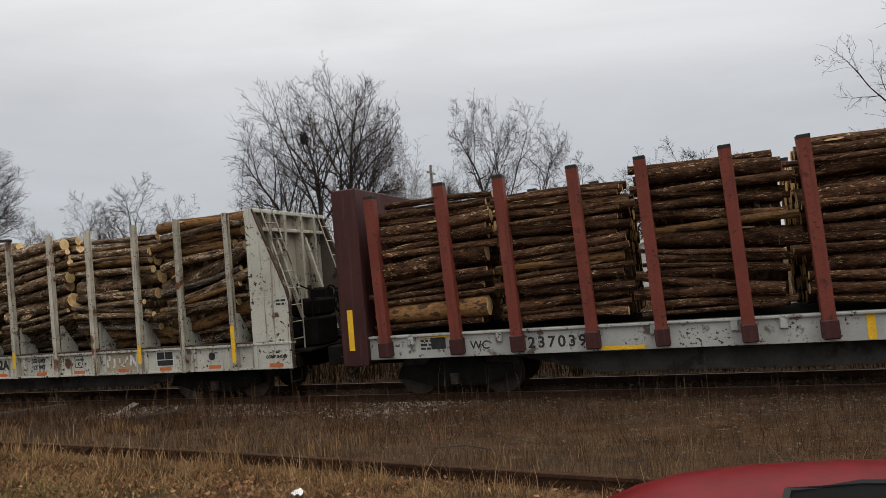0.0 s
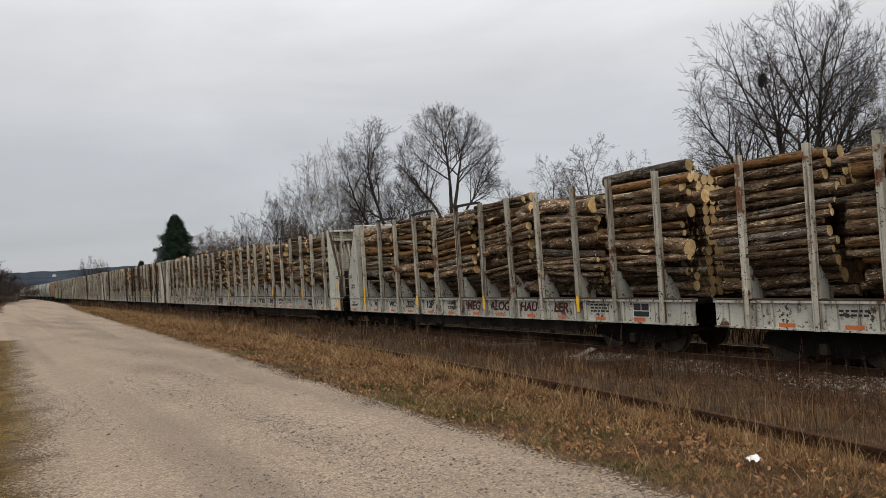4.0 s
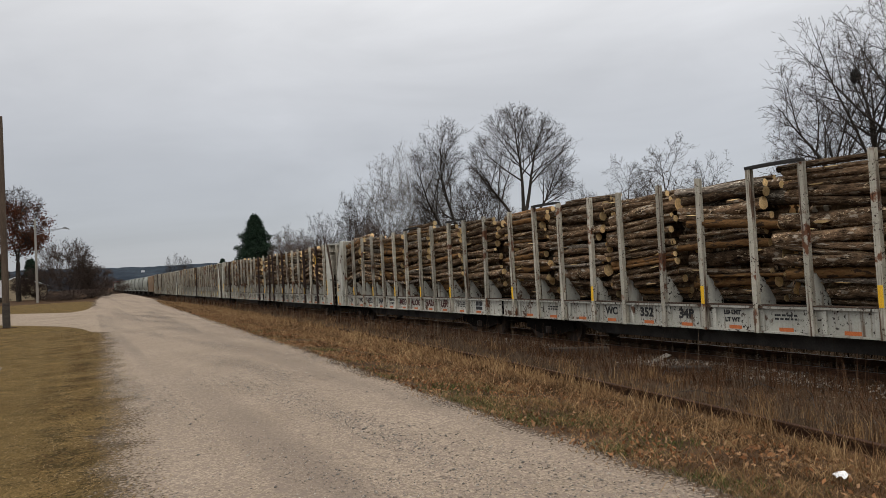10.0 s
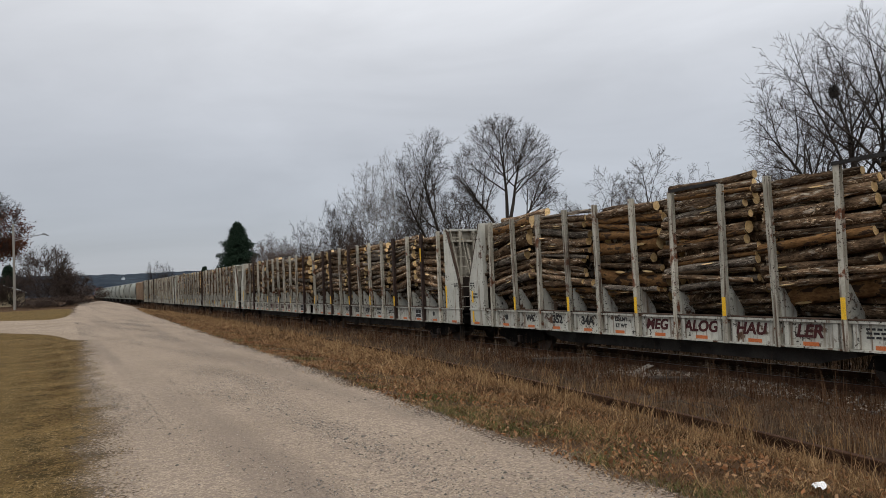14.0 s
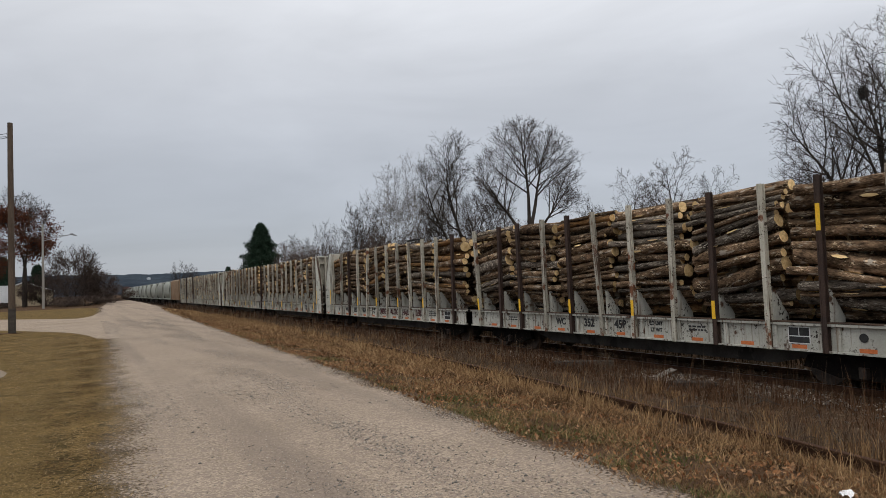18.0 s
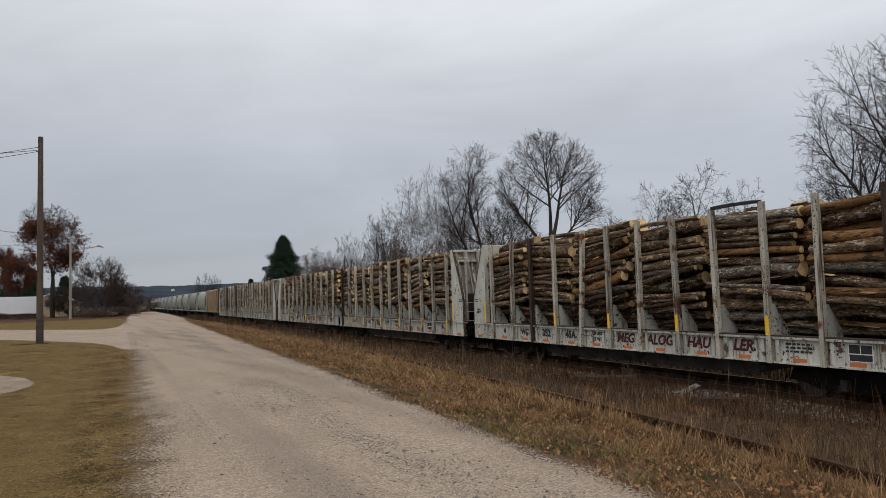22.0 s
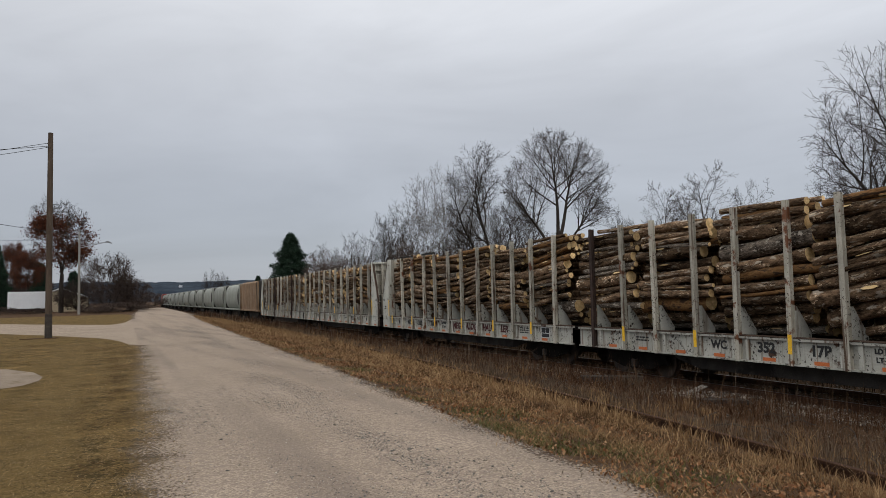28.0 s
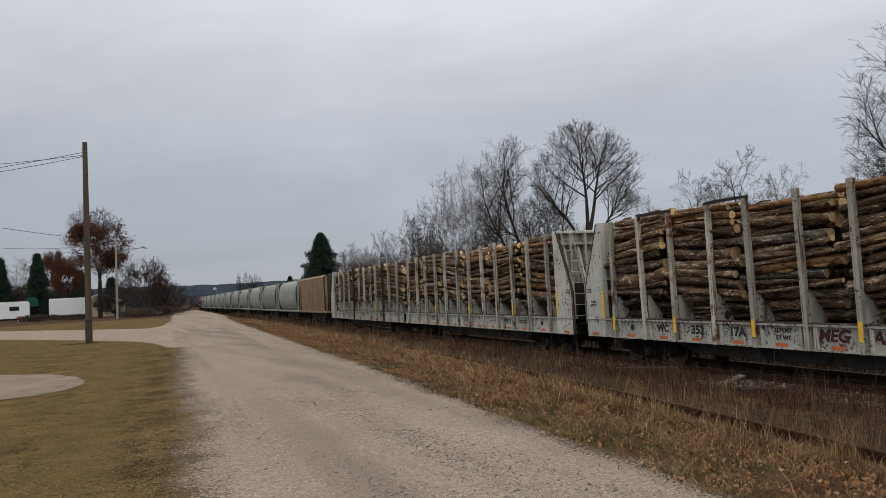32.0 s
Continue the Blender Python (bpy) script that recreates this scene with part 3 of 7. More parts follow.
def np_ground(x, y=0.0):
    """Height of the land: level by the road, falling from its edge to the tracks, level beyond."""
    r = road_r(y) + 0.1
    u = np.where(x < 11.3, 3.9 + (x - r) / (11.3 - r) * 7.4, x)
    return np.interp(u, (3.9, 5.0, 6.4, 9.0, 11.3, 12.2, 12.9, 15.1, 16.2, 19.0, 26.0), (0.0, -0.10, -0.30, -0.62, -0.80, -0.84, -0.86, -0.86, -0.80, -0.35, 0.0))


def ground_z(x, y=0.0):
    return float(np_ground(x, y))


xs = [-3000, -800, -200, -60, -20, -8, -4, -2, 0, 2, 3.5, 3.9, 4.4, 5, 5.6, 6.4, 7.2, 8, 9, 10, 11.3, 12.2, 12.9, 14, 15.1, 16.2, 17.5, 19, 22, 26, 40, 80, 200, 800, 3000]
ys = [-3000, -600, -150, -60, -30] + [v for v in range(-20, 60, 2)] + [60, 70, 80, 100, 130, 170, 220, 300, 500, 900, 1600, 4000]
gv, gf = [], []
for j, y in enumerate(ys):
    for i, x in enumerate(xs):
        bumpy = 0.05 * noise.noise((x * 0.5, y * 0.5, 0)) if float(road_r(y)) + 0.7 < x < 12.3 and -25 < y < 70 else 0.0
        gv.append((x, y, ground_z(x, y) + bumpy))
for j in range(len(ys) - 1):
    for i in range(len(xs) - 1):
        a = j * len(xs) + i
        gf.append((a, a + 1, a + len(xs) + 1, a + len(xs)))
g = Shape().add(gv, gf)
ground = structure("ground", g.mesh("ground", M["soil"], smooth=True), "leafy brown earth with dry weeds falling to the tracks")


def sheet(name, left, right, z, mat, label, rough_edge=0.06, step=0.22, category="ground"):
    """A flat surface between two lines given as (x, y) knots along y, with a ragged edge."""
    y0, y1 = left[0][1], left[-1][1]
    yv, y = [], y0
    while y < y1:
        yv.append(y)
        y += step * (1 + max(0, y - 25) / 18)
    yv.append(y1)
    lx = np.interp(yv, [p[1] for p in left], [p[0] for p in left])
    rx = np.interp(yv, [p[1] for p in right], [p[0] for p in right])
    v, f = [], []
    cols = 6
    for k, y in enumerate(yv):
        a = lx[k] + rough_edge * (noise.noise((y * 0.35, 3.1, 0)) + 0.4 * noise.noise((y * 1.6, 7.7, 0)))
        b = rx[k] + rough_edge * (noise.noise((y * 0.35, 9.4, 0)) + 0.4 * noise.noise((y * 1.6, 1.7, 0)))
        for c in range(cols + 1):
            x = a + (b - a) * c / cols
            v.append((x, y, z))
    for k in range(len(yv) - 1):
        for c in range(cols):
            q = k * (cols + 1) + c
            f.append((q, q + 1, q + cols + 2, q + cols + 1))
    return structure(name, Shape().add(v, f).mesh(name, mat), label, category)


# the road: a low crown of gravel that thins out over its ragged edges
rv, rf, inside, y = [], [], [], -40.0
rows_y = []
while y < 170:
    rows_y.append(y)
    y += 0.25 * (1 + max(0, y - 20) / 14)
COLS = (-0.75, -0.45, -0.2, 0.05, 0.35, 0.8)
for y in rows_y:
    a, b = float(road_l(y)), float(road_r(y))
    a += 0.09 * noise.noise((y * 0.35, 3.1, 0)) + 0.04 * noise.noise((y * 1.6, 7.7, 0))
    b += 0.09 * noise.noise((y * 0.35, 9.4, 0)) + 0.04 * noise.noise((y * 1.6, 1.7, 0))
    for d in COLS:
        rv.append((a + (0.04 * d if d < 0 and 28.2 < y < 69 else d), y, 0.018))
        inside.append(2.6 if d > 0.6 else 1.0 if 28.2 < y < 69 else d / 0.9)
    for d in (0.8, 0.35, 0.05, -0.2, -0.45):
        rv.append((b - d, y, 0.018 + min(0.0, ground_z(b - d, y))))
        inside.append(2.6 if d > 0.6 else d / 0.6)
n = 11
for k in range(len(rows_y) - 1):
    rf += [(k * n + i, k * n + i + 1, k * n + n + i + 1, k * n + n + i) for i in range(n - 1)]
road_mesh = Shape().add(rv, rf).mesh("road", M["road"])
road_mesh.attributes.new("inside", "FLOAT", "POINT").data.foreach_set("value", inside)
structure("road", road_mesh, "pale gravel road with loose stones and worn wheel tracks", "road")
# lawns beside the road
sheet("lawn", ((-60, -40), (-60, 60)), ((1.30, -40), (1.30, 6), (1.46, 11), (1.55, 18.4), (1.64, 22.1), (1.60, 25.6), (0.52, 28.8), (0.13, 31.4), (-0.25, 33.4), (-0.72, 35.1), (-3.24, 40.6), (-8.7, 50.5), (-22, 60)), 0.006, M["lawn"], "short dormant lawn, tan with greenish patches", 0.06)
sheet("lawn_far", ((-0.7, 54.8), (-4.86, 61.1), (-12.7, 73.9), (-30, 97)), ((-0.5, 54.8), (0.2, 57.0), (0.6, 60), (0.95, 66.3), (1.5, 76), (1.8, 86), (0.9, 96), (0.0, 97)), 0.006, M["lawn"], "short tan lawn beyond the driveway", 0.08)
v_drive = [(-60, 125), (-30, 97), (-12.72, 73.9), (-4.86, 61.1), (-1.6, 56.2), (-0.7, 54.9), (-0.4, 54.8), (0.2, 57), (0.6, 60), (0.95, 66), (1.6, 70), (1.6, 28.5), (0.42, 28.8), (0.13, 31.4), (-0.25, 33.4), (-0.72, 35.1), (-3.24, 40.6), (-8.7, 50.5), (-22, 60), (-60, 80)]
drive = structure("driveway", Shape().add([(x, y, 0.010) for x, y in v_drive], [tuple(range(len(v_drive)))[::-1]]).mesh("driveway", M["drive"]), "pale gravel driveway joining the road", "road")
pad = [(-1.50, 17.9), (-1.50, 17.1), (-1.72, 16.3), (-2.2, 15.7), (-2.75, 15.55), (-5.0, 15.8), (-8.0, 16.6), (-8.0, 23.8), (-3.85, 21.8), (-2.5, 20.6), (-1.8, 19.2)]
pad = structure("concrete_pad", Shape().add([(x, y, 0.014) for x, y in pad], [tuple(range(len(pad)))[::-1]]).mesh("pad", M["concrete"]), "worn pale sandy concrete pad in the lawn", "pavement")


def rail_mesh(points, z_top, name):
    """A flat-bottomed rail along points (x, y)."""
    outline = ((-0.068, -0.16), (0.068, -0.16), (0.068, -0.145), (0.012, -0.125), (0.012, -0.045), (0.036, -0.034), (0.036, -0.006), (0.028, 0.0), (-0.028, 0.0), (-0.036, -0.006), (-0.036, -0.034), (-0.012, -0.045), (-0.012, -0.125), (-0.068, -0.145))
    s, n = Shape(), len(outline)
    v, f, mi = [], [], []
    for x, y, z in points:
        v += [(x + a, y, z + b) for a, b in outline]
    for k in range(len(points) - 1):
        for i in range(n):
            f.append((k * n + i, k * n + (i + 1) % n, (k + 1) * n + (i + 1) % n, (k + 1) * n + i))
            mi.append(1 if i in (7,) else 0)
    s.v, s.f, s.mi = v, f, mi
    return s


track = thing("railway_track", Matrix.Identity(4), "main line of worn steel rails on dark timber ties in dirty ballast", "track", kind="structure")
for gx in (-0.7525, 0.7525):
    part("rail", rail_mesh([(TRACK_X + gx, y, RAIL_Z) for y in (-200, 0, 100, 600)], 0, "rail").mesh("rail", M["rail"], M["rail_top"]), track)
tie = Shape().box(-1.28, 1.28, -0.115, 0.115, -0.18, 0, 0.012).mesh("tie", M["tie"])
for k in range(150):
    y = -22 + k * 0.56
    part("tie", tie, track, pose(TRACK_X + random.uniform(-0.05, 0.05), y, RAIL_Z - 0.165 + random.uniform(-0.012, 0.006), 0, 0, random.uniform(-1.5, 1.5)))
# the unused siding, one rail showing above the weeds
siding = thing("siding_track", Matrix.Identity(4), "disused siding rail, rust brown, half sunk in dry weeds", "track", kind="structure")
SIDING = ((2.7, -14), (4.33, -5), (5.40, -0.6), (5.52, 0.6), (5.74, 1.2), (6.06, 2.3), (6.34, 3.5), (6.56, 4.5), (6.72, 5.2), (6.93, 6.4), (7.13, 8.0), (7.45, 10), (7.9, 14), (8.3, 18), (8.6, 22), (8.9, 26), (9.3, 33), (9.95, 52), (10.9, 75), (12.0, 110))
SX, SY = [p[0] for p in SIDING], [p[1] for p in SIDING]


def smooth_line(y):
    """x of the siding at y, eased over its knots."""
    return float(np.mean(np.interp([y + d for d in (-1.2, -0.6, 0, 0.6, 1.2)], SY, SX)))


pts = []
for y in [-12 + 0.75 * k for k in range(120)] + [80, 95, 110]:
    x = smooth_line(y)
    pts.append((x, y, ground_z(x, y) + 0.150))
part("rail", rail_mesh(pts, 0, "rail").mesh("rail", M["rail"], M["rail"]), siding, label="rust-brown rail")


# ---- the train: everything on it rolls at one speed ----
MOVING = []   # (object, pose at the clip's start)


def rolling(ob, m):
    ob.matrix_basis = m
    MOVING.append((ob, m))
    return ob


UNIT, BULK, PITCH0, PITCH = 16.50, 0.95, 1.47, 1.29
SILL_Z0, DECK_Z, TOP_Z = 0.714, 1.27, 4.13
HALF = 1.50


def side_map(sx):
    return Matrix.Diagonal((sx, 1, 1, 1))


# shared meshes of a log car unit (bulkhead at y = 0, open end at y = UNIT)
ME = {}
s = Shape()
s.prism([(-HALF + 0.02, DECK_Z), (-HALF + 0.02, DECK_Z - 0.05), (-HALF + 0.09, DECK_Z - 0.05), (-HALF + 0.09, SILL_Z0 + 0.035), (-HALF + 0.02, SILL_Z0 + 0.035), (-HALF + 0.02, SILL_Z0), (-HALF + 0.18, SILL_Z0), (-HALF + 0.18, SILL_Z0 + 0.035), (-HALF + 0.12, SILL_Z0 + 0.035), (-HALF + 0.12, DECK_Z - 0.05), (-HALF + 0.20, DECK_Z - 0.05), (-HALF + 0.20, DECK_Z)], "y", 0.02, UNIT - 0.04)
ME["side_sill"] = s.mesh("side_sill", M["car_paint"])
ME["rub_rail"] = Shape().box(-HALF + 0.012, -HALF + 0.21, 0.02, UNIT - 0.04, DECK_Z, DECK_Z + 0.026, 0.006).mesh("rub_rail", M["rust_edge"])
s = Shape()
s.box(-HALF + 0.045, -HALF + 0.088, -0.045, 0.045, SILL_Z0 + 0.04, DECK_Z - 0.055, 0.006)
ME["sill_rib"] = s.mesh("sill_rib", M["car_paint"])
s = Shape()
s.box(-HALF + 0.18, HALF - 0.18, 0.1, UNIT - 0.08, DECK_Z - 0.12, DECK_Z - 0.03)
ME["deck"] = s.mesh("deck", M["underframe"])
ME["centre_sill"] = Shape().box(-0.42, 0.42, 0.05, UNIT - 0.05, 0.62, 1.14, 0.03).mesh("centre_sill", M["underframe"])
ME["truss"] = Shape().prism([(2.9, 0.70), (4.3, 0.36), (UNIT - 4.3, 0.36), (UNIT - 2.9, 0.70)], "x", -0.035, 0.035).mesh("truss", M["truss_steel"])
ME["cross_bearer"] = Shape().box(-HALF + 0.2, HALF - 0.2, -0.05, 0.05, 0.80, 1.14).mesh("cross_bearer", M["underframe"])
# stake: H section with a groove down its outer flange
for key, mat in (("stake", "stake_paint"), ("stake_brown", "stake_brown")):
    ME[key] = Shape().prism([(-0.075, -0.056), (-0.060, -0.056), (-0.060, -0.010), (0.030, -0.010), (0.030, -0.056), (0.042, -0.056), (0.042, 0.056), (0.030, 0.056), (0.030, 0.010), (-0.060, 0.010), (-0.060, 0.056), (-0.075, 0.056), (-0.075, 0.028), (-0.064, 0.026), (-0.064, 0.020), (-0.075, 0.018)], "z", 0.0, TOP_Z - SILL_Z0).mesh(key, M[mat])
s = Shape()
s.prism([(-HALF + 0.15, DECK_Z), (-HALF + 0.15, DECK_Z + 0.66), (-HALF + 0.22, DECK_Z + 0.66), (-HALF + 0.62, DECK_Z + 0.10), (-HALF + 0.62, DECK_Z)], "y", -0.012, 0.012)
ME["gusset"] = s.mesh("gusset", M["car_paint"])
s = Shape()
s.box(-0.004, 0.004, -0.045, 0.045, 0, 0.40)
ME["stripe"] = s.mesh("stripe", M["yellow"])
s = Shape()
s.box(-0.004, 0.004, -0.16, 0.16, 0, 0.075)
ME["label"] = s.mesh("label", M["orange"])
# bulkhead pieces
s = Shape()
s.prism([(0.0, SILL_Z0), (0.0, 2.10), (0.06, 2.35), (0.66, 3.85), (0.76, TOP_Z + 0.02), (0.93, TOP_Z + 0.02), (0.93, SILL_Z0)], "x", -HALF + 0.01, -HALF + 0.035)
s.box(-HALF - 0.005, -HALF + 0.16, 0.86, 0.95, SILL_Z0, TOP_Z + 0.03, 0.01)
s.box(-HALF - 0.01, -HALF + 0.008, 0.40, 0.86, DECK_Z + 0.02, DECK_Z + 0.98, 0.004)
s.box(-HALF - 0.012, -HALF + 0.09, 0.0, 0.93, DECK_Z - 0.04, DECK_Z + 0.01, 0.006)
s.prism([(0.0, SILL_Z0), (0.02, SILL_Z0), (0.02, 2.10), (0.08, 2.35), (0.68, 3.85), (0.78, TOP_Z), (0.76, TOP_Z + 0.02), (0.65, 3.85), (0.05, 2.36), (0.0, 2.12)], "x", -HALF + 0.0, -HALF + 0.10, mi=2)
# inner face of the plate, darker than the outer one
s.prism([(0.03, SILL_Z0 + 0.02), (0.03, 2.10), (0.10, 2.35), (0.68, 3.80), (0.78, TOP_Z), (0.85, TOP_Z), (0.85, SILL_Z0 + 0.02)], "x", -HALF + 0.04, -HALF + 0.05, mi=1)
ME["side_plate"] = s.mesh("side_plate", M["plate_paint"], M["bulkhead_inner"], M["rust_edge"])
s = Shape()
s.box(-HALF + 0.16, HALF - 0.16, 0.88, 0.93, 2.42, TOP_Z - 0.02)
ME["end_wall"] = s.mesh("end_wall", M["end_paint"])
# lower end sheet: the gap's shade is put into its colour, over grime
ME["lower_end_sheet"] = Shape().box(-HALF + 0.16, HALF - 0.16, 0.875, 0.93, DECK_Z - 0.1, 2.42).mesh("lower_end_sheet", M["gap_shade_grime"])
s = Shape().box(-HALF + 0.03, HALF - 0.03, 0.72, 0.92, TOP_Z - 0.06, TOP_Z + 0.03, 0.012)
ME["top_beam"] = s.mesh("top_beam", M["car_paint"])
s = Shape().box(-HALF + 0.10, HALF - 0.10, 0.70, 0.875, TOP_Z - 0.46, TOP_Z - 0.38, 0.012)
ME["cross_beam"] = s.mesh("cross_beam", M["end_paint"])
s = Shape().box(-0.045, 0.045, 0.68, 0.878, DECK_Z, TOP_Z - 0.06, 0.008)
ME["end_rib"] = s.mesh("end_rib", M["end_paint"])
s = Shape()
s.prism([(0.80, TOP_Z - 0.42), (0.88, TOP_Z - 0.42), (0.14, 1.35), (0.06, 1.35)], "x", -0.04, 0.04)
ME["brace"] = s.mesh("brace", M["end_paint"])
s = Shape()
for dx in (-0.22, 0.22):
    s.tube([(dx, 0.02, 0.75), (dx, 0.02, 2.30), (dx, 0.60, TOP_Z)], 0.016, 6)
for k in range(9):
    z = 0.95 + 0.36 * k
    y = 0.02 if z < 2.3 else 0.02 + 0.58 * (z - 2.3) / (TOP_Z - 2.3)
    s.tube([(-0.22, y, z), (0.22, y, z)], 0.012, 6)
ME["ladder"] = s.mesh("ladder", M["end_paint"])
s = Shape()
for x0 in (-HALF + 0.06, -HALF + 0.46):
    s.tube([(x0, 0.10, SILL_Z0), (x0, 0.10, 0.42)], 0.014, 6)
s.tube([(-HALF + 0.06, 0.10, 0.42), (-HALF + 0.46, 0.10, 0.42)], 0.014, 6)
ME["stirrup"] = s.mesh("stirrup", M["strap"])
s = Shape()
s.box(-0.12, 0.12, -0.55, 0.12, 0.72, 0.98, 0.02)
s.prism([(-0.10, -0.75), (0.16, -0.78), (0.20, -0.58), (0.10, -0.50), (-0.10, -0.5)], "z", 0.74, 0.98)
ME["coupler"] = s.mesh("coupler", M["underframe"])
s = Shape().tube([(0.35, -0.05, 0.75), (0.38, -0.30, 0.50), (0.32, -0.50, 0.36), (0.2, -0.62, 0.45)], 0.025, 6)
ME["air_hose"] = s.mesh("air_hose", M["rubber"])
# hand brake and step on the bulkhead's outer face
s = Shape()
s.tube([(0, -0.02, 0), (0, 0.02, 0)], 0.05, 10)
for k in range(16):
    a, b = 2 * math.pi * k / 16, 2 * math.pi * (k + 1) / 16
    s.tube([(0.28 * math.cos(a), 0, 0.28 * math.sin(a)), (0.28 * math.cos(b), 0, 0.28 * math.sin(b))], 0.018, 5)
for k in range(4):
    a = math.pi * k / 2 + 0.4
    s.tube([(0, 0, 0), (0.28 * math.cos(a), 0, 0.28 * math.sin(a))], 0.014, 5)
ME["brake_wheel"] = s.mesh("brake_wheel", M["underframe"])
ME["brake_housing"] = Shape().box(-0.24, 0.24, -0.14, 0.16, -0.34, 0.30, 0.05).tube([(0, 0.02, -0.34), (0, 0.02, -1.35)], 0.025, 6).mesh("brake_housing", M["underframe"])
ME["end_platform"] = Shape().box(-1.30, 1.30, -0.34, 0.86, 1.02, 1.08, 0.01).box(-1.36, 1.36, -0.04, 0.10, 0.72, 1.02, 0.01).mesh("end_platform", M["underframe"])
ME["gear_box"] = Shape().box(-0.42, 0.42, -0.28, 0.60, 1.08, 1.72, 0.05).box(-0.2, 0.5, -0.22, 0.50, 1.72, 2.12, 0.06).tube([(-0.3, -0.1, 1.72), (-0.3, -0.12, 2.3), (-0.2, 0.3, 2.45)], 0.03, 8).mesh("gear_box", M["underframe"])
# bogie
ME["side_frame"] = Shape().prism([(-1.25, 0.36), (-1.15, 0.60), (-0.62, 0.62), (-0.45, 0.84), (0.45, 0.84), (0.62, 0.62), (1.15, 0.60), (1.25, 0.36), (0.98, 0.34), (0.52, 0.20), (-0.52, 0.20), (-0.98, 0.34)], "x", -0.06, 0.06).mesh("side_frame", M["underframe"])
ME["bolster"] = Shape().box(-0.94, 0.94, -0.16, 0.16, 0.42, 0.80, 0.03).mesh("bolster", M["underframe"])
ME["spring"] = Shape().tube([(0, 0, 0.24), (0, 0, 0.44)], 0.10, 8).mesh("spring", M["wheel"])
s = Shape()
s.tube([(-1.05, 0, 0), (1.05, 0, 0)], 0.075, 10)
for sx in (-1, 1):
    s.tube([(sx * 0.69, 0, 0), (sx * 0.715, 0, 0), (sx * 0.72, 0, 0), (sx * 0.82, 0, 0)], [0.445, 0.445, 0.42, 0.415], 24)
    s.box(sx * 0.83, sx * 0.835 + 0.004, -0.30, 0.30, -0.03, 0.03)
ME["wheelset"] = s.mesh("wheelset", M["wheel"])


def strap_mesh(length):
    s = Shape()
    pts = [(0, length * k / 6, 0.012 * math.sin(math.pi * k / 6)) for k in range(7)]
    v, f = [], []
    for x, y, z in pts:
        v += [(-0.06, y, z), (0.06, y, z), (0.06, y, z + 0.065), (-0.06, y, z + 0.065)]
    for k in range(6):
        f += [(4 * k + i, 4 * k + (i + 1) % 4, 4 * k + 4 + (i + 1) % 4, 4 * k + 4 + i) for i in range(4)]
    f += [(3, 2, 1, 0), (24, 25, 26, 27)]
    return s.add(v, f).mesh("strap", M["strap"])


STRAP = strap_mesh(PITCH)
WHEELS = []


def bogie(parent, y):
    for x in (-1.0, 1.0):
        part("side_frame", ME["side_frame"], parent, pose(x, y, 0))
        part("spring", ME["spring"], parent, pose(x * 1.08, y, 0))
    part("bolster", ME["bolster"], parent, pose(0, y, 0))
    for d in (-0.88, 0.88):
        WHEELS.append(part("wheelset", ME["wheelset"], parent, pose(0, y + d, 0.42)))


def on_side(near, y, z, lift=0.0, x=HALF - 0.088):
    """Pose of flat lettering on the side that faces the road; near: the bulkhead is at the end that comes first."""
    if near:
        return Matrix(((0, 0, -1, -x - lift), (-1, 0, 0, y), (0, 1, 0, z), (0, 0, 0, 1)))
    return Matrix(((0, 0, 1, x + lift), (1, 0, 0, y), (0, 1, 0, z), (0, 0, 0, 1)))


def scrawl(mat, seed, w=0.9, h=0.34, r0=0.014):
    """Loose painted strokes."""
    r = random.Random(seed)
    s = Shape()
    x = -w / 2
    while x < w / 2:
        a = [(x + r.uniform(-0.02, 0.1), h * r.uniform(-0.5, 0.5), 0.002) for _ in range(4)]
        s.tube(a, r0, 4)
        x += r.uniform(0.06, 0.13)
    return s.mesh("scrawl", mat)


def stencil_bars(seed, w=0.55, rows=3):
    """Unreadable stencilled lines."""
    r = random.Random(seed)
    s = Shape()
    for k in range(rows):
        x = -w / 2
        while x < w / 2:
            d = r.uniform(0.05, 0.14)
            s.box(x, min(x + d, w / 2), -0.02 + (rows / 2 - k) * 0.075, 0.02 + (rows / 2 - k) * 0.075, 0, 0.003)
            x += d + 0.03
    return s.mesh("stencil", M["black_paint"])


BOX_STENCIL = Shape()
BOX_STENCIL.box(-0.24, 0.24, -0.16, 0.18, 0, 0.003)
for a, b, c, d in ((-0.22, -0.01, 0.0, 0.16), (0.01, 0.22, 0.0, 0.16), (-0.22, 0.22, -0.14, -0.02)):
    BOX_STENCIL.box(a, b, c, d, 0.003, 0.006, mi=1)
BOX_STENCIL = BOX_STENCIL.mesh("box_stencil", M["white_paint"], M["black_paint"])
DOT = Shape().tube([(0, 0, 0), (0, 0, 0.004)], 0.085, 16).mesh("dot", M["black_paint"])
NUM = M["black_paint"]
SIGN = lambda body, size=0.30, mat=None, bold=0.006, slant=0.0: lettering(body, size, mat or NUM, bold, slant)


# the stakes that carry a yellow strip, by car and end
STRIPED = {("12", True): (0, 2, 5, 8), ("12", False): (0, 3, 6, 9), ("34", True): (2, 5, 8, 11), ("34", False): (1, 3, 5, 7, 9), ("45", True): (3, 5, 7, 9, 11), ("45", False): (3, 5, 7, 9), ("17", True): (0, 2, 4, 6, 8, 10), ("17", False): (0, 2, 4, 6, 8, 10)}


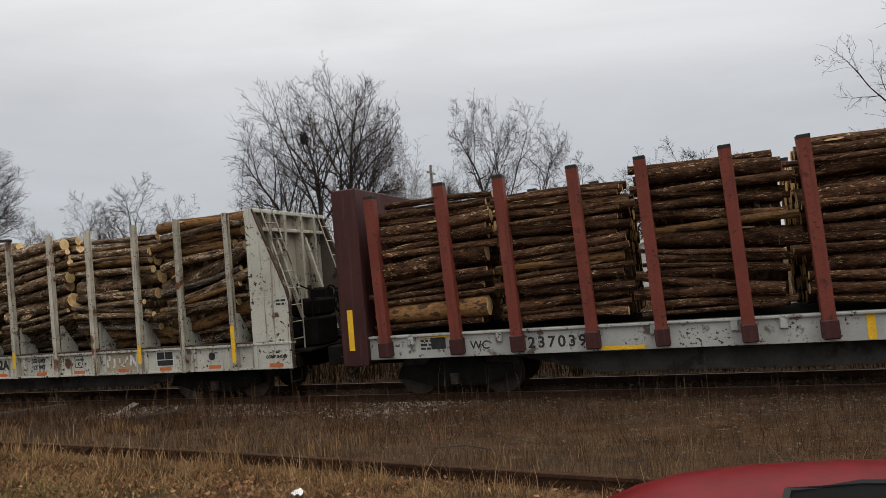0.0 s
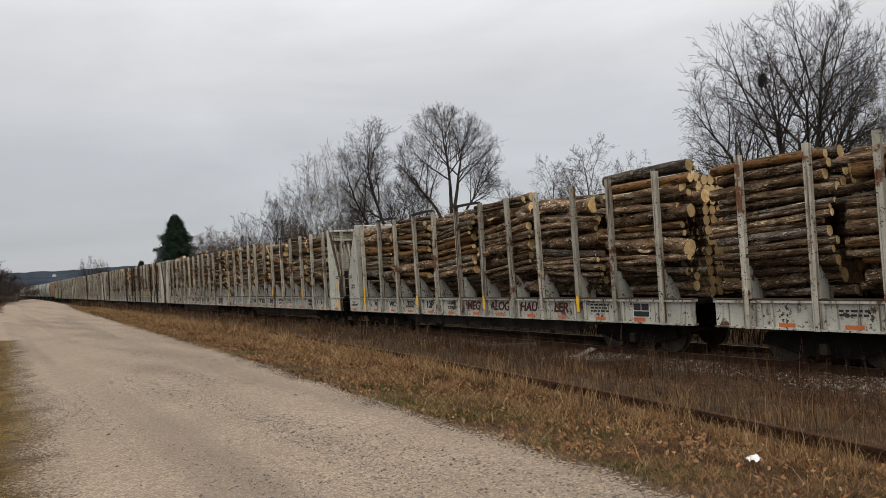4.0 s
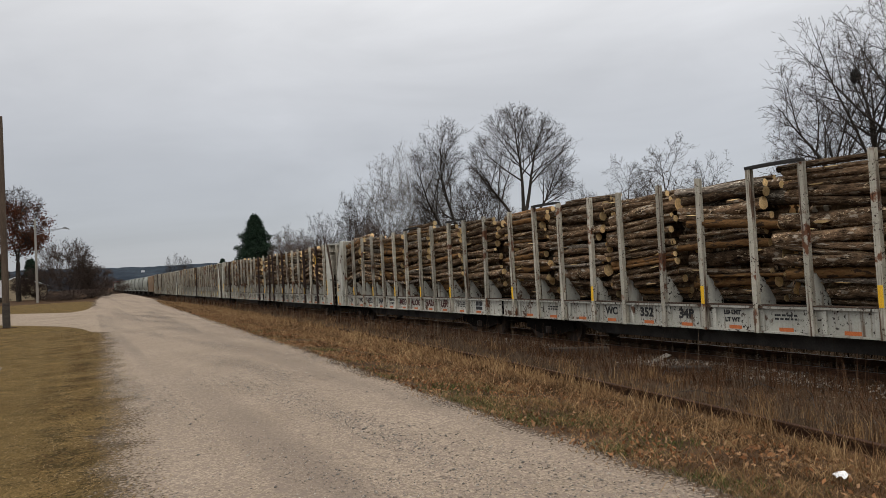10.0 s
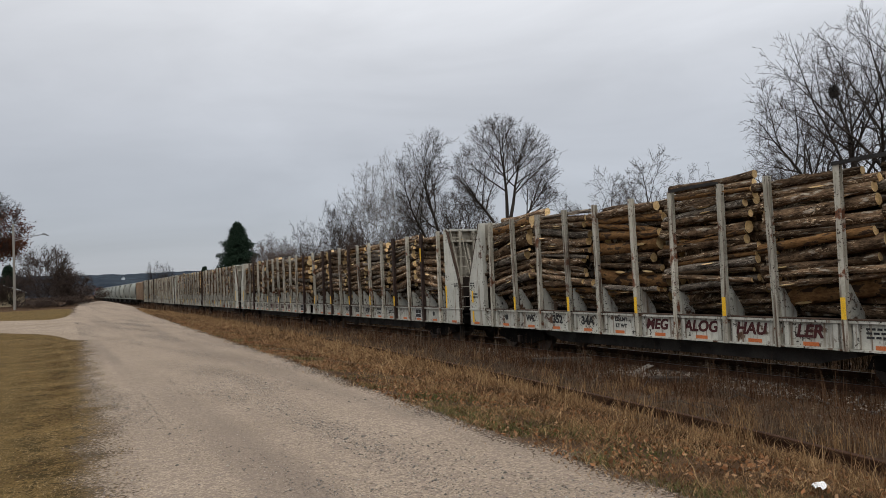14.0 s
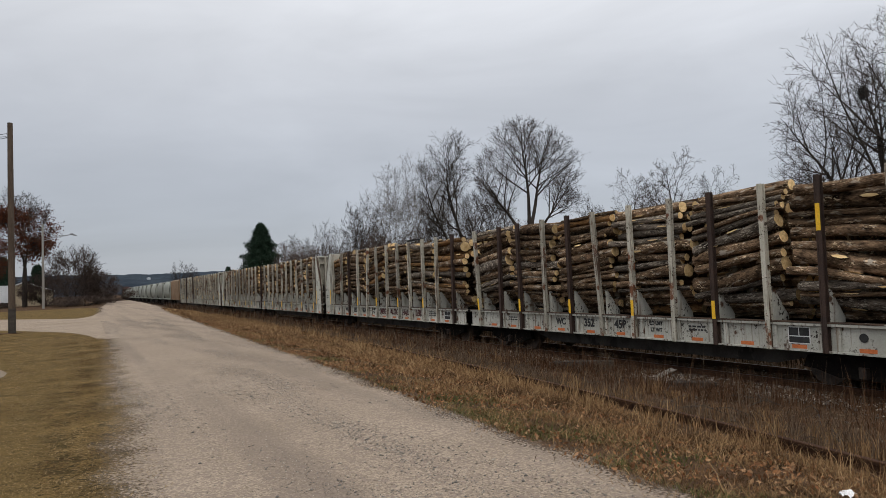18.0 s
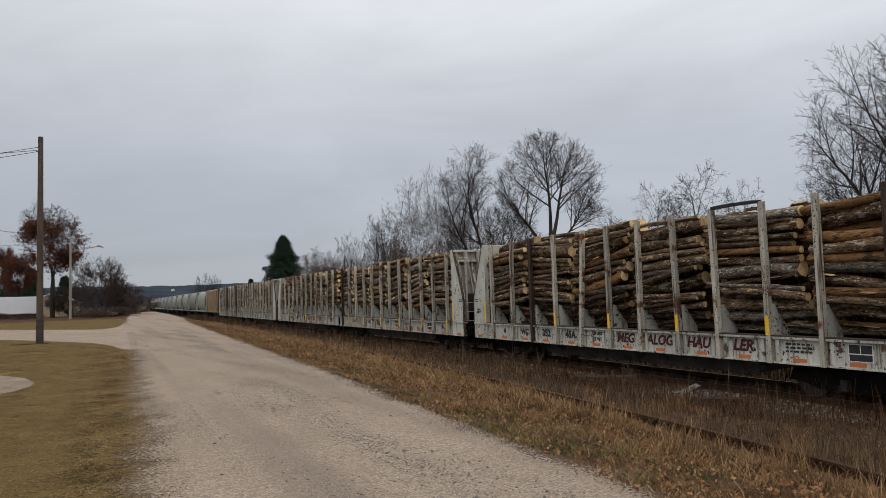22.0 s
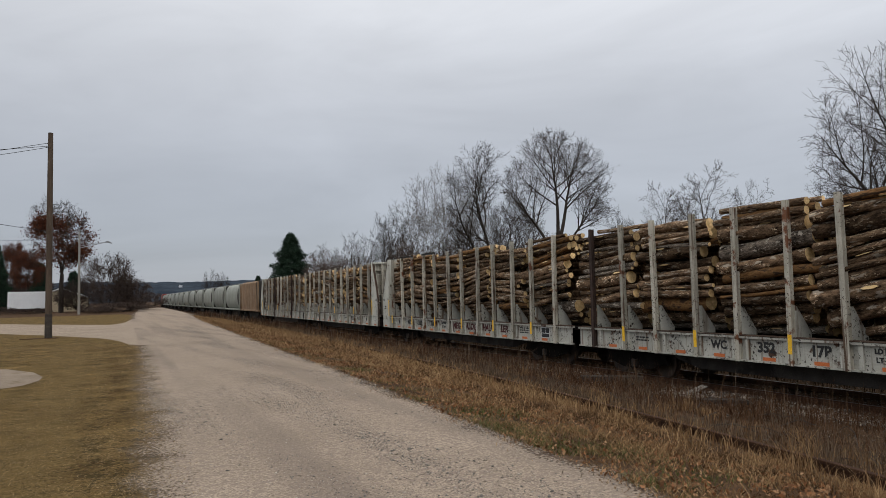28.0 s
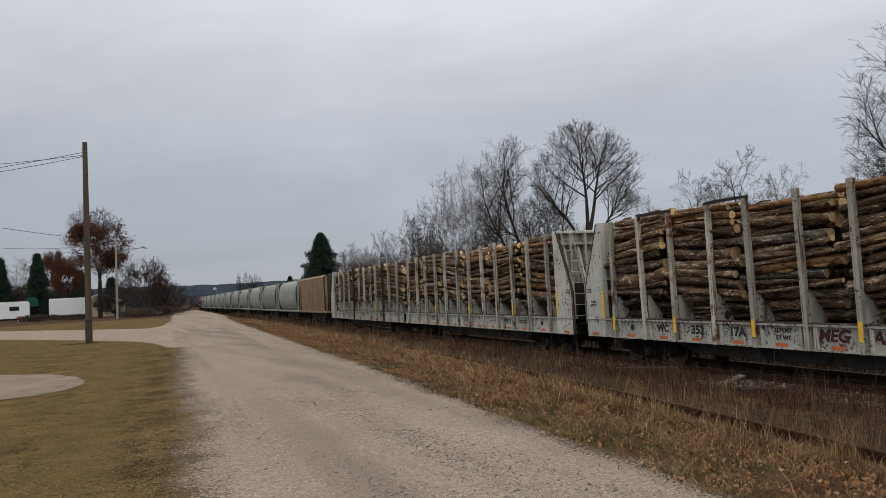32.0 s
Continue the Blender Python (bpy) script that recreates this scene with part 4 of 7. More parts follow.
def log_unit(s0, near, code, brown=(), straps=(), seed=0, lean=()):
    """One half of a log car. near: its bulkhead end comes first along the train."""
    r = random.Random(seed)
    number, unit = code
    m = pose(TRACK_X, s0, RAIL_Z) if near else pose(TRACK_X, s0 + UNIT, RAIL_Z, 0, 0, 180)
    car = thing("log_car", m, "pale grey bulkhead log car with rust stains and steel stakes", "rail car", "log cars of the train")
    rolling(car, m)
    face = -1 if near else 1      # local side that faces the road
    for sx in (-1, 1):
        part("side_sill", ME["side_sill"], car, side_map(-sx) if sx > 0 else None)
        part("rub_rail", ME["rub_rail"], car, side_map(-sx) if sx > 0 else None, "rusty rub rail")
        plate = part("side_plate", ME["side_plate"], car, side_map(-1) if sx > 0 else None)
        if sx == face:
            if number == "34":
                part("stripe", ME["stripe"], plate, pose(-HALF - 0.001, 0.22, DECK_Z + 0.22))
                part("stripe", ME["stripe"], plate, pose(-HALF - 0.001, 0.22, DECK_Z - 0.46))
            elif number != "12":
                part("stripe", ME["stripe"], plate, pose(-HALF - 0.008, 0.905, DECK_Z + 0.02))
                part("stripe", ME["stripe"], plate, pose(-HALF - 0.008, 0.905, DECK_Z + 0.42))
            if not near:
                for word, dz in (("THINK", 0.50), ("SAFETY", 0.40)):
                    part("lettering", SIGN(word, 0.095, None, 0.002, 0.15), car, on_side(near, 0.42, DECK_Z + dz, 0.10))
            for word, dz in (('2" HF', -0.20), ("COMP SHOES", -0.30)) if number == "12" else ():
                part("lettering", SIGN(word, 0.085, None, 0.002), car, on_side(near, 0.40, DECK_Z + dz, 0.083))
            part("label", ME["label"], car, pose(sx * (HALF - 0.002), 0.42, SILL_Z0 + 0.045))
            part("stencil", stencil_bars(seed + 5, 0.24, 2), plate, Matrix(((0, 0, -1, -HALF + 0.008), (-1, 0, 0, 0.20), (0, 1, 0, DECK_Z + 0.80 ), (0, 0, 0, 1))))
        part("stirrup", ME["stirrup"], car, side_map(-1) if sx > 0 else None)
        lad = Matrix.Translation((sx * (HALF - 0.32), 0, 0))
        part("ladder", ME["ladder"], car, lad)
        part("brace", ME["brace"], car, Matrix.Translation((sx * 0.62, 0, 0)))
        for k in range(12):
            y = PITCH0 + PITCH * k + (0.03 if k % 2 else -0.04)
            tilt = r.uniform(-0.8, 0.8)
            if (k, sx) in [(q, face) for q in lean]:
                tilt = -5.0 if near else 5.0
            st = ME["stake_brown"] if (k in brown and sx == face) else ME["stake"]
            base = pose(sx * (HALF - 0.035), y, SILL_Z0, tilt, r.uniform(-0.4, 0.4), 0 if sx < 0 else 180)
            stake = part("stake", st, car, base, "dark rust-brown replacement stake" if st is ME["stake_brown"] else "")
            part("gusset", ME["gusset"], car, Matrix.Translation((0, y, 0)) @ (side_map(-1) if sx > 0 else Matrix.Identity(4)))
            if sx == face:
                if k in STRIPED.get((number, near), (2, 5, 8)):
                    tall = k == 0 and number == "12"
                    part("stripe", ME["stripe"], stake, pose(-0.079, 0, 0.16 if tall else 0.24 if number in ("12", "17") else 0.58))
                    if tall:
                        part("stripe", ME["stripe"], stake, pose(-0.079, 0, 0.56))
                if number == "45" and near and k == 1:      # an old stake set upside down
                    part("stripe", ME["stripe"], stake, pose(-0.079, 0, 2.34) @ Matrix.Diagonal((1, 1, 1.3, 1)))
                for d in (0.15, PITCH - 0.15):
                    if k < 11:
                        part("sill_rib", ME["sill_rib"], car, Matrix.Translation((0, y + d, 0)) @ (side_map(-1) if sx > 0 else Matrix.Identity(4)))
                if k < 11:
                    part("label", ME["label"], car, pose(sx * (HALF - 0.086), y + 0.62, SILL_Z0 + 0.045))
    part("end_wall", ME["end_wall"], car)
    part("lower_end_sheet", ME["lower_end_sheet"], car, None, "grimy lower end sheet, coloured near-black for the shade between cars")
    part("top_beam", ME["top_beam"], car)
    part("cross_beam", ME["cross_beam"], car)
    for x in (-0.95, -0.35, 0.35, 0.95):
        part("end_rib", ME["end_rib"], car, Matrix.Translation((x, 0, 0)))
    part("deck", ME["deck"], car)
    part("centre_sill", ME["centre_sill"], car)
    for x in (-0.915, 0.915):
        part("truss", ME["truss"], car, pose(x, 0, 0))
    for k in range(1, 12):
        part("cross_bearer", ME["cross_bearer"], car, pose(0, k * 1.3 + 0.2, 0))
    part("coupler", ME["coupler"], car)
    part("air_hose", ME["air_hose"], car)
    part("end_platform", ME["end_platform"], car)
    part("gear_box", ME["gear_box"], car, pose(face * 0.45, 0, 0), "grimy black brake gear box")
    housing = part("brake_housing", ME["brake_housing"], car, pose(-face * 0.45, 0.30, 2.05))
    part("brake_wheel", ME["brake_wheel"], housing, pose(0, -0.22, 0.05))
    bogie(car, 2.35)
    bogie(car, UNIT - 2.05)
    for k in straps:
        part("strap", STRAP, car, pose(face * HALF, PITCH0 + PITCH * k, TOP_Z - 0.02, r.uniform(-1, 1)), "bent black strap between stake tops")
    # lettering panel by panel, counted from the bulkhead
    zc = 0.5 * (SILL_Z0 + DECK_Z) + 0.02
    panel = lambda k: PITCH0 + PITCH * (k + 0.5)
    put = lambda name, me, k, dz=0.0, lab="": part(name, me, car, on_side(near, panel(k), zc + dz, 0.004), lab)
    put("vent_mark", DOT, 0, 0.02)
    number, unit = code
    if number:
        order = (7, 6, 5, 4) if near else (1, 2, 3, 4)
        put("lettering", SIGN("WC", 0.26, None, 0.010), order[0], 0.02)
        put("lettering", SIGN("352", 0.30, None, 0.012), order[1], 0.02)
        put("lettering", SIGN(unit, 0.30, None, 0.012), order[2], 0.02)
        put("lettering", SIGN("LD LMT", 0.13), order[3], 0.10)
        put("lettering", SIGN("LT WT", 0.13), order[3], -0.06)
        if near:
            put("stencil", BOX_STENCIL, 1, 0.0)
            if unit == "12A":
                put("scrawl_ground", Shape().box(-0.52, 0.50, -0.21, 0.21, -0.003, 0.0).mesh("scrawl_ground", M["tan_wall"]), 2, 0.0, "rust-stained sprayed ground")
                put("scrawl", scrawl(M["white_paint"], 3, 0.85, 0.30, 0.026), 2, 0.0, "white sprayed scrawl")
                put("scrawl_ground", Shape().box(-0.5, 0.5, -0.2, 0.2, -0.003, 0.0).mesh("scrawl_ground", M["red_stake"]), 8, 0.0, "sprayed dull red ground")
                put("scrawl", scrawl(M["pink_tag"], 9, 0.95, 0.34), 8, 0.0, "pink sprayed scrawl")
                frame_box = Shape()
                for q in ((-0.13, 0.13, 0.12, 0.135), (-0.13, 0.13, -0.135, -0.12), (-0.13, -0.115, -0.12, 0.12), (0.115, 0.13, -0.12, 0.12)):
                    frame_box.box(*q, 0, 0.003)
                put("plate_frame", frame_box.mesh("plate_frame", M["black_paint"]), 3, 0.03)
                put("lettering", SIGN("PLATE", 0.07, None, 0.001), 3, 0.08)
                put("lettering", SIGN("C", 0.11, None, 0.002), 3, -0.02)
            else:
                put("stencil", stencil_bars(seed + 3, 0.5, 2), 3)
            put("stencil", stencil_bars(seed, 0.5, 2), 9)
        else:
            for k, w in ((5, "MEG"), (6, "ALOG"), (7, "HAU"), (8, "LER")):
                part("lettering", SIGN(w, 0.34, M["maroon_letter"], 0.012, 0.22), car, on_side(near, panel(k) - 0.09, zc + 0.02, 0.004))
            put("stencil", stencil_bars(seed, 0.6, 3), 9)
            put("stencil", BOX_STENCIL, 10, 0.0)
    else:
        for k in (1, 2, 3, 5, 8):
            put("stencil", stencil_bars(seed + k, 0.5, 1 + k % 3), k)
    return car


# ---- logs ----
def log_mesh(seed, bark):
    """A crooked, tapering log of radius 1 and length 2.45 along y, sawn at both ends."""
    r = random.Random(seed)
    s = Shape()
    n, sides, length = 8, 11, 2.45
    bend, twist, ph, taper = r.uniform(0, 0.65), r.uniform(-0.30, 0.30), r.uniform(0, 6.28), r.uniform(0.78, 0.98)
    v, f = [], []
    lump = [1 + r.uniform(-0.08, 0.08) for _ in range(sides)]
    for i in range(n + 1):
        t = i / n
        cx = bend * math.sin(math.pi * t) * math.cos(ph) + twist * math.sin(2 * math.pi * t) * math.sin(ph)
        cz = bend * math.sin(math.pi * t) * math.sin(ph) + twist * math.sin(2 * math.pi * t) * math.cos(ph)
        rad = (1 + (taper - 1) * t) * (1 + r.uniform(-0.04, 0.04))
        for k in range(sides):
            a = 2 * math.pi * k / sides
            q = rad * lump[k] * (1 + r.uniform(-0.03, 0.03))
            v.append((cx + q * math.cos(a), (t - 0.5) * length, cz + q * math.sin(a)))
    for i in range(n):
        f += [(i * sides + k, (i + 1) * sides + k, (i + 1) * sides + (k + 1) % sides, i * sides + (k + 1) % sides) for k in range(sides)]
    s.add(v, f, 0)
    s.add(v[:sides], [tuple(range(sides))], 1)
    s.add(v[-sides:], [tuple(reversed(range(sides)))], 1)
    # a branch stub or two
    for _ in range(r.randint(0, 2)):
        y, a = r.uniform(-0.9, 0.9), r.uniform(0, 6.28)
        c, d = math.cos(a), math.sin(a)
        s.tube([(0.8 * c, y, 0.8 * d), (1.22 * c, y + 0.03, 1.22 * d)], [0.26, 0.18], 6, mi=0, end_mi=1)
    me = s.mesh("log", M[bark], M["log_end"])
    me.polygons.foreach_set("use_smooth", [len(p.vertices) == 4 for p in me.polygons])
    return me


LOGS = {b: [log_mesh(31 * k + len(b), b) for k in range(14)] for b in ("bark", "bark_grey", "bark_red", "bark_peeled")}


def log_stack(y0, length, seed, kind, base, top, lean=0.0, thin=1.0, peel=None, first=()):
    """A stack of logs lying along the car, on its deck, between y0 and y0 + length of the train."""
    r = random.Random(seed)
    m = pose(TRACK_X, y0 + length / 2, RAIL_Z)
    words = {"bark": "stack of grey-brown hardwood logs, pale sawn ends,", "bark_red": "stack of thin reddish pine logs"}[kind]
    st = thing("log_stack", m, words + " on a log car", "log stack", "log stacks on the train")
    rolling(st, m)
    grey = r.choice((0.05, 0.12, 0.28))
    peel = r.choice((0.03, 0.06, 0.10, 0.18)) if peel is None else peel
    scale_y = (length - 0.17) / 2.45
    slope = lean + r.uniform(-2.5, 2.5)
    edge = HALF - 0.085
    crown = r.uniform(-0.12, 0.16)
    queue = list(first)      # radii of the first logs of the outer column, from below; negative: peeled
    for col, x0 in enumerate((-edge, -edge + 0.27, -edge + 0.56)):
        z = base + (0.02 if col != 1 else 0.10)
        limit = top + crown * min(col, 1) + (0.0 if col == 0 else r.uniform(-0.05, 0.18)) + r.uniform(-0.10, 0.08)
        while True:
            rad = max(0.050, min(0.20, r.gauss(0.090, 0.030) if r.random() > 0.06 else 0.195)) * thin
            if col == 0 and queue:
                rad = abs(queue[0])
            if z + 1.6 * rad > limit:
                break
            z += rad
            if col and z < top - (0.6 if col == 2 else 0.75):
                z += rad
                continue
            wood = "bark_peeled" if r.random() < peel else ("bark_grey" if kind == "bark" and r.random() < grey else kind)
            if col == 0 and queue:
                wood = "bark_peeled" if queue.pop(0) < 0 else kind
            t = (z - base) / (top - base)
            ang = slope * math.sin(0.35 + 2.55 * t) + r.gauss(0, 2.3 if t < 0.85 else 0.9)
            if r.random() < 0.08 and t < 0.85:
                ang += r.choice((-6, 6))
            inset = max(0.0, 0.64 * (1 - (z - 0.6 * rad - base) / 0.72)) if kind == "bark" else 0.0
            ob = part("log", r.choice(LOGS[wood]), st, pose(x0 + inset + rad + r.uniform(-0.01, 0.05), r.gauss(0, 0.11), z, ang, 0, r.gauss(0, 1.2)) @ pose(0, 0, 0, 0, r.uniform(0, 360), 180 if r.random() < 0.5 else 0))
            ob.scale = (rad, scale_y * r.uniform(0.92, 1.03), rad)
            z += rad * r.uniform(0.86, 1.02)
    # the hidden heart of the load, joined
    s = Shape()
    z = base + 0.12
    while z < top - 0.1:
        x = -edge + 0.86
        while x < edge:
            s.tube([(x, -length / 2 + 0.08 + r.uniform(0, 0.08), z), (x + r.uniform(-0.03, 0.03), length / 2 - 0.08 - r.uniform(0, 0.08), z + r.uniform(-0.03, 0.03))], 0.125, 6, mi=0, end_mi=1)
            x += 0.24
        z += 0.225
    heart = part("log_filling", s.mesh("log_filling", M[kind], M["log_end"]), st)
    heart["kind"] = "stuff"
    return st


PAIRS = ((8.08, 41.50, "12", ("12A", "12B")), (42.40, 75.48, "34", ("34B", "34A")), (76.18, 109.60, "45", ("45B", "45A")), (110.50, 143.85, "17", ("17B", "17A")), (144.65, 177.95, "", ("", "")))
for q, (s0, s1, num, units) in enumerate(PAIRS):
    for u in (0, 1):
        start = s1 - UNIT if u else s0
        near = u == 0
        brown = {(2, 0): (1, 3, 7, 9, 10), (2, 1): (2, 11), (3, 0): (11,), (4, 1): (4, 9), (3, 1): ()}.get((q, u), ())
        straps = {(0, 1): (5, 3, 1), (1, 0): (3, 9), (1, 1): (6, 9), (0, 0): (5,), (3, 1): (3, 1), (2, 1): (8,)}.get((q, u), ())
        leaning = {(2, 0): (6, 11), (2, 1): (4,)}.get((q, u), ())
        log_unit(start, near, (num, units[u]), brown, straps, 100 * q + 10 * u + 7, leaning)
        first = start + (BULK + 0.06 if near else 0.06)
        room = UNIT - BULK - 0.12
        for k in range(6):
            log_stack(first + room * k / 6, room / 6, 1000 * q + 100 * u + k, "bark", DECK_Z, random.Random(q * 77 + u * 13 + k).uniform(*((3.86, 3.96) if q + u == 0 else (4.02, 4.14) if q == 1 else (3.92, 4.12))), -random.Random(q * 7 + u * 3 + k).uniform(-4, 10))


# ---- the red-staked log car ----
def red_log_car(end):
    """A flat log car with red stakes and a maroon bulkhead; its far end lies at y = end."""
    m = pose(TRACK_X, end, RAIL_Z, 0, 0, 180)
    car = thing("log_car", m, "white-silled log car with faded red stakes and maroon bulkhead", "rail car", "log cars of the train")
    rolling(car, m)
    length = 17.5
    for sx in (-1, 1):
        s = Shape()
        s.box(sx * 1.36 - 0.02, sx * 1.36 + 0.02, 0.45, length, 0.80, 1.26, 0.005)
        s.box(sx * 1.33 - 0.10, sx * 1.33 + 0.10, 0.45, length, 1.22, 1.27, 0.01)
        part("side_sill", s.mesh("side_sill", M["sill_white"]), car)
        for k in range(13):
            pair, odd = divmod(k, 2)
            y = 1.13 + 2.565 * pair + (1.38 if odd else 0) - (0.12 if k == 0 else 0)
            if y > length - 0.4:
                continue
            s = Shape()
            s.box(-0.10, 0.10, -0.10, 0.10, 0.30, 3.46, 0.02)
            s.box(-0.102, 0.102, -0.102, 0.102, 3.40, 3.475, 0.01, mi=1)
            st = part("stake", s.mesh("stake", M["red_stake"], M["strap"]), car, pose(sx * 1.46, y - 0.06, 0.78, 2.1, 0, 0))
            st.scale.z = 0.95 if k == 0 else 0.975
            s = Shape().box(-0.115, 0.115, -0.125, 0.125, 0.08, 0.40, 0.02)
            part("stake_pocket", s.mesh("stake_pocket", M["maroon"]), st)
    s = Shape()
    s.box(-1.52, 1.52, 0.0, 0.55, 0.70, 4.28, 0.02)
    part("bulkhead", s.mesh("bulkhead", M["maroon"]), car)
    iron = Shape().tube([(-0.2, 0, 0), (-0.2, -0.09, 0), (0.2, -0.09, 0), (0.2, 0, 0)], 0.012, 6).mesh("grab_iron", M["strap"])
    for z in (0.9, 1.35, 1.8, 2.25, 2.7):
        part("grab_iron", iron, car, pose(1.25, 0, z))
    part("end_sill", Shape().box(-1.38, 1.38, -0.42, 0.0, 0.74, 1.12, 0.02).box(-0.35, 0.35, -0.5, 0.0, 0.55, 0.74, 0.02).mesh("end_sill", M["underframe"]), car, None, "grimy black end sill")
    housing = part("brake_housing", ME["brake_housing"], car, pose(0.75, -0.18, 2.0))
    part("brake_wheel", ME["brake_wheel"], housing, pose(0, -0.20, 0.05))
    for x in (-1.3, 0.25, 1.3):
        part("end_post", Shape().box(x - 0.05, x + 0.05, -0.10, 0.0, 0.9, 4.2, 0.01).mesh("end_post", M["maroon"]), car)
    s = Shape().box(-0.004, 0.004, -0.06, 0.06, 0, 0.82)
    part("stripe", s.mesh("stripe", M["yellow"]), car, pose(1.526, 0.22, 1.02))
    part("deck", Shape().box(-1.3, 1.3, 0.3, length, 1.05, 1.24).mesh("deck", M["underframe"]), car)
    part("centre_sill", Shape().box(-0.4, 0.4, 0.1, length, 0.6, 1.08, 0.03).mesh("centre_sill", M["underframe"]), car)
    truss = Shape().prism([(3.3, 0.78), (5.0, 0.38), (12.6, 0.38), (14.4, 0.78)], "x", -0.035, 0.035).mesh("truss", M["truss_steel"])
    for x in (-1.035, 1.035):
        part("truss", truss, car, pose(x, 0, 0))
    part("coupler", ME["coupler"], car)
    part("air_hose", ME["air_hose"], car)
    bogie(car, 2.2)
    bogie(car, length - 2.2)
    face = lambda y, z: Matrix(((0, 0, 1, 1.382), (1, 0, 0, y), (0, 1, 0, z), (0, 0, 0, 1)))
    part("lettering", SIGN("WC", 0.22, None, 0.003), car, face(2.86, 1.0))
    part("lettering", lettering("237039", 0.285, NUM, 0.006, 0.0, 1.32), car, face(4.33, 1.0))
    part("stencil", stencil_bars(4, 0.5, 3), car, face(1.9, 1.02))
    dark = Shape().box(-0.15, 0.15, -0.11, 0.11, 0, 0.004).mesh("plate", M["black_paint"])
    part("plate", dark, car, face(2.02, 1.08))
    bar = Shape().box(-0.38, 0.38, -0.035, 0.035, 0, 0.004).mesh("marker", M["yellow"])
    part("marker", bar, car, face(5.5, 0.85))
    part("marker", bar, car, face(2.0, 1.22))
    part("marker", bar, car, face(10.3, 0.86))
    part("marker", Shape().box(-0.06, 0.06, -0.22, 0.22, 0, 0.004).mesh("marker", M["yellow"]), car, face(9.35, 1.03))
    hook = Shape().box(-0.06, 0.06, -0.09, 0.09, 0, 0.05, 0.015).mesh("winch", M["sill_white"])
    for y in (1.45, 3.25, 5.0, 6.05, 7.35, 8.1, 10.1, 11.2):
        part("winch", hook, car, face(y, 1.14))
    return car


RED_END = 6.88
red_log_car(RED_END)
for k in range(6):
    log_stack(RED_END - 0.72 - 2.565 * (k + 1), 2.52, 9000 + k, "bark_red", DECK_Z + 0.10, (3.68, 3.84, 3.95, 3.92, 3.95, 3.95)[k], (-4.5, -1.0, 1.5, -2.0, 0.6, 0.6)[k], 0.86, (0.10, 0.10, 0.03, 0.03, 0.03, 0.03)[k], (0.06, -0.20, 0.065, 0.07, 0.06, 0.075, 0.205, 0.07, 0.075, 0.085, 0.12) if k == 0 else ())


# ---- hoppers and the engine at the far end ----
def hopper(s0, length, mat, label, ribbed=False):
    m = pose(TRACK_X, s0, RAIL_Z)
    car = thing("hopper_car", m, label, "rail car", "hopper cars of the train")
    rolling(car, m)
    a, b = (1.2, length - 0.9) if ribbed else (0.95, length - 0.95)
    s = Shape()
    if ribbed:
        outline = [(-1.45, 1.15), (-1.45, 3.92), (-1.2, 4.10), (1.2, 4.10), (1.45, 3.92), (1.45, 1.15)]
    else:
        side = [(1.52 * math.cos(radians(q)) ** 0.34, 2.58 + 1.48 * math.sin(radians(q))) for q in range(-72, 76, 12)]
        outline = [(-x, z) for x, z in side] + [(-0.55, 4.07), (0.55, 4.07)] + side[::-1]
    n = len(outline)
    v, f = [], []
    for y, k in ((a, 0.0), (a + 0.05, 0.35), (a + 0.40, 1.0), (a + 0.45, 1.0), (b - 0.45, 1.0), (b - 0.40, 1.0), (b - 0.05, 0.35), (b, 0.0)):
        v += [(x * (1.0 if ribbed else 0.78 + 0.22 * k), y if not ribbed else (a + 0.05 if y < length / 2 else b - 0.05), max(z, 1.15 + (1 - k) * 1.7) if not ribbed else z) for x, z in outline]
    for k in range(7):
        f += [(k * n + i, k * n + (i + 1) % n, (k + 1) * n + (i + 1) % n, (k + 1) * n + i) for i in range(n)]
    f += [tuple(range(n)), tuple(reversed(range(7 * n, 8 * n)))]
    s.add(v, f)
    # body ends get the dark slot: grimy paint with the gap's shade mixed in
    s.mi = [1 if k // n in (0, 1, 5, 6) or k >= 7 * n else 0 for k in range(len(f))]
    shell = s.mesh("body", mat, M["hopper_end"])
    for k, p in enumerate(shell.polygons):
        p.use_smooth = not ribbed and 2 <= k // n <= 4
    part("body", shell, car)
    # dark plates added in the gaps to stand for the shade between cars
    end = Shape().box(-1.05, 1.05, -0.05, 0.05, 0.9, 3.6, 0.02).mesh("end_frame", M["hopper_end"])
    for y in (0.30, length - 0.30):
        part("end_frame", end, car, Matrix.Translation((0, y, 0)))
    part("side_sill", Shape().box(-1.5, 1.5, 0.25, length - 0.25, 1.02, 1.18, 0.02).mesh("side_sill", mat), car)
    part("roof_walk", Shape().box(-0.4, 0.4, 0.5, length - 0.5, 4.16, 4.20).box(-0.3, 0.3, 0.8, length - 0.8, 4.06, 4.16).mesh("roof_walk", M["metal_grey"]), car)
    post = Shape().box(-1.50, -1.38, -0.08, 0.08, 1.1, 3.95, 0.01).mesh("end_post", mat)
    for y in (0.42, length - 0.42):
        part("end_post", post, car, Matrix.Translation((0, y, 0)))
        part("end_post", post, car, Matrix.Translation((2.88, y, 0)))
    chute = Shape().prism([(-1.5, 1.05), (1.5, 1.05), (0.45, 0.35), (-0.45, 0.35)], "x", -0.95, 0.95).mesh("discharge_chute", M["hopper_end"])
    for k in (0.34, 0.5, 0.66):
        part("discharge_chute", chute, car, Matrix.Translation((0, length * k, 0)))
    part("coupler", ME["coupler"], car)
    bogie(car, 1.75)
    bogie(car, length - 1.75)
    return car


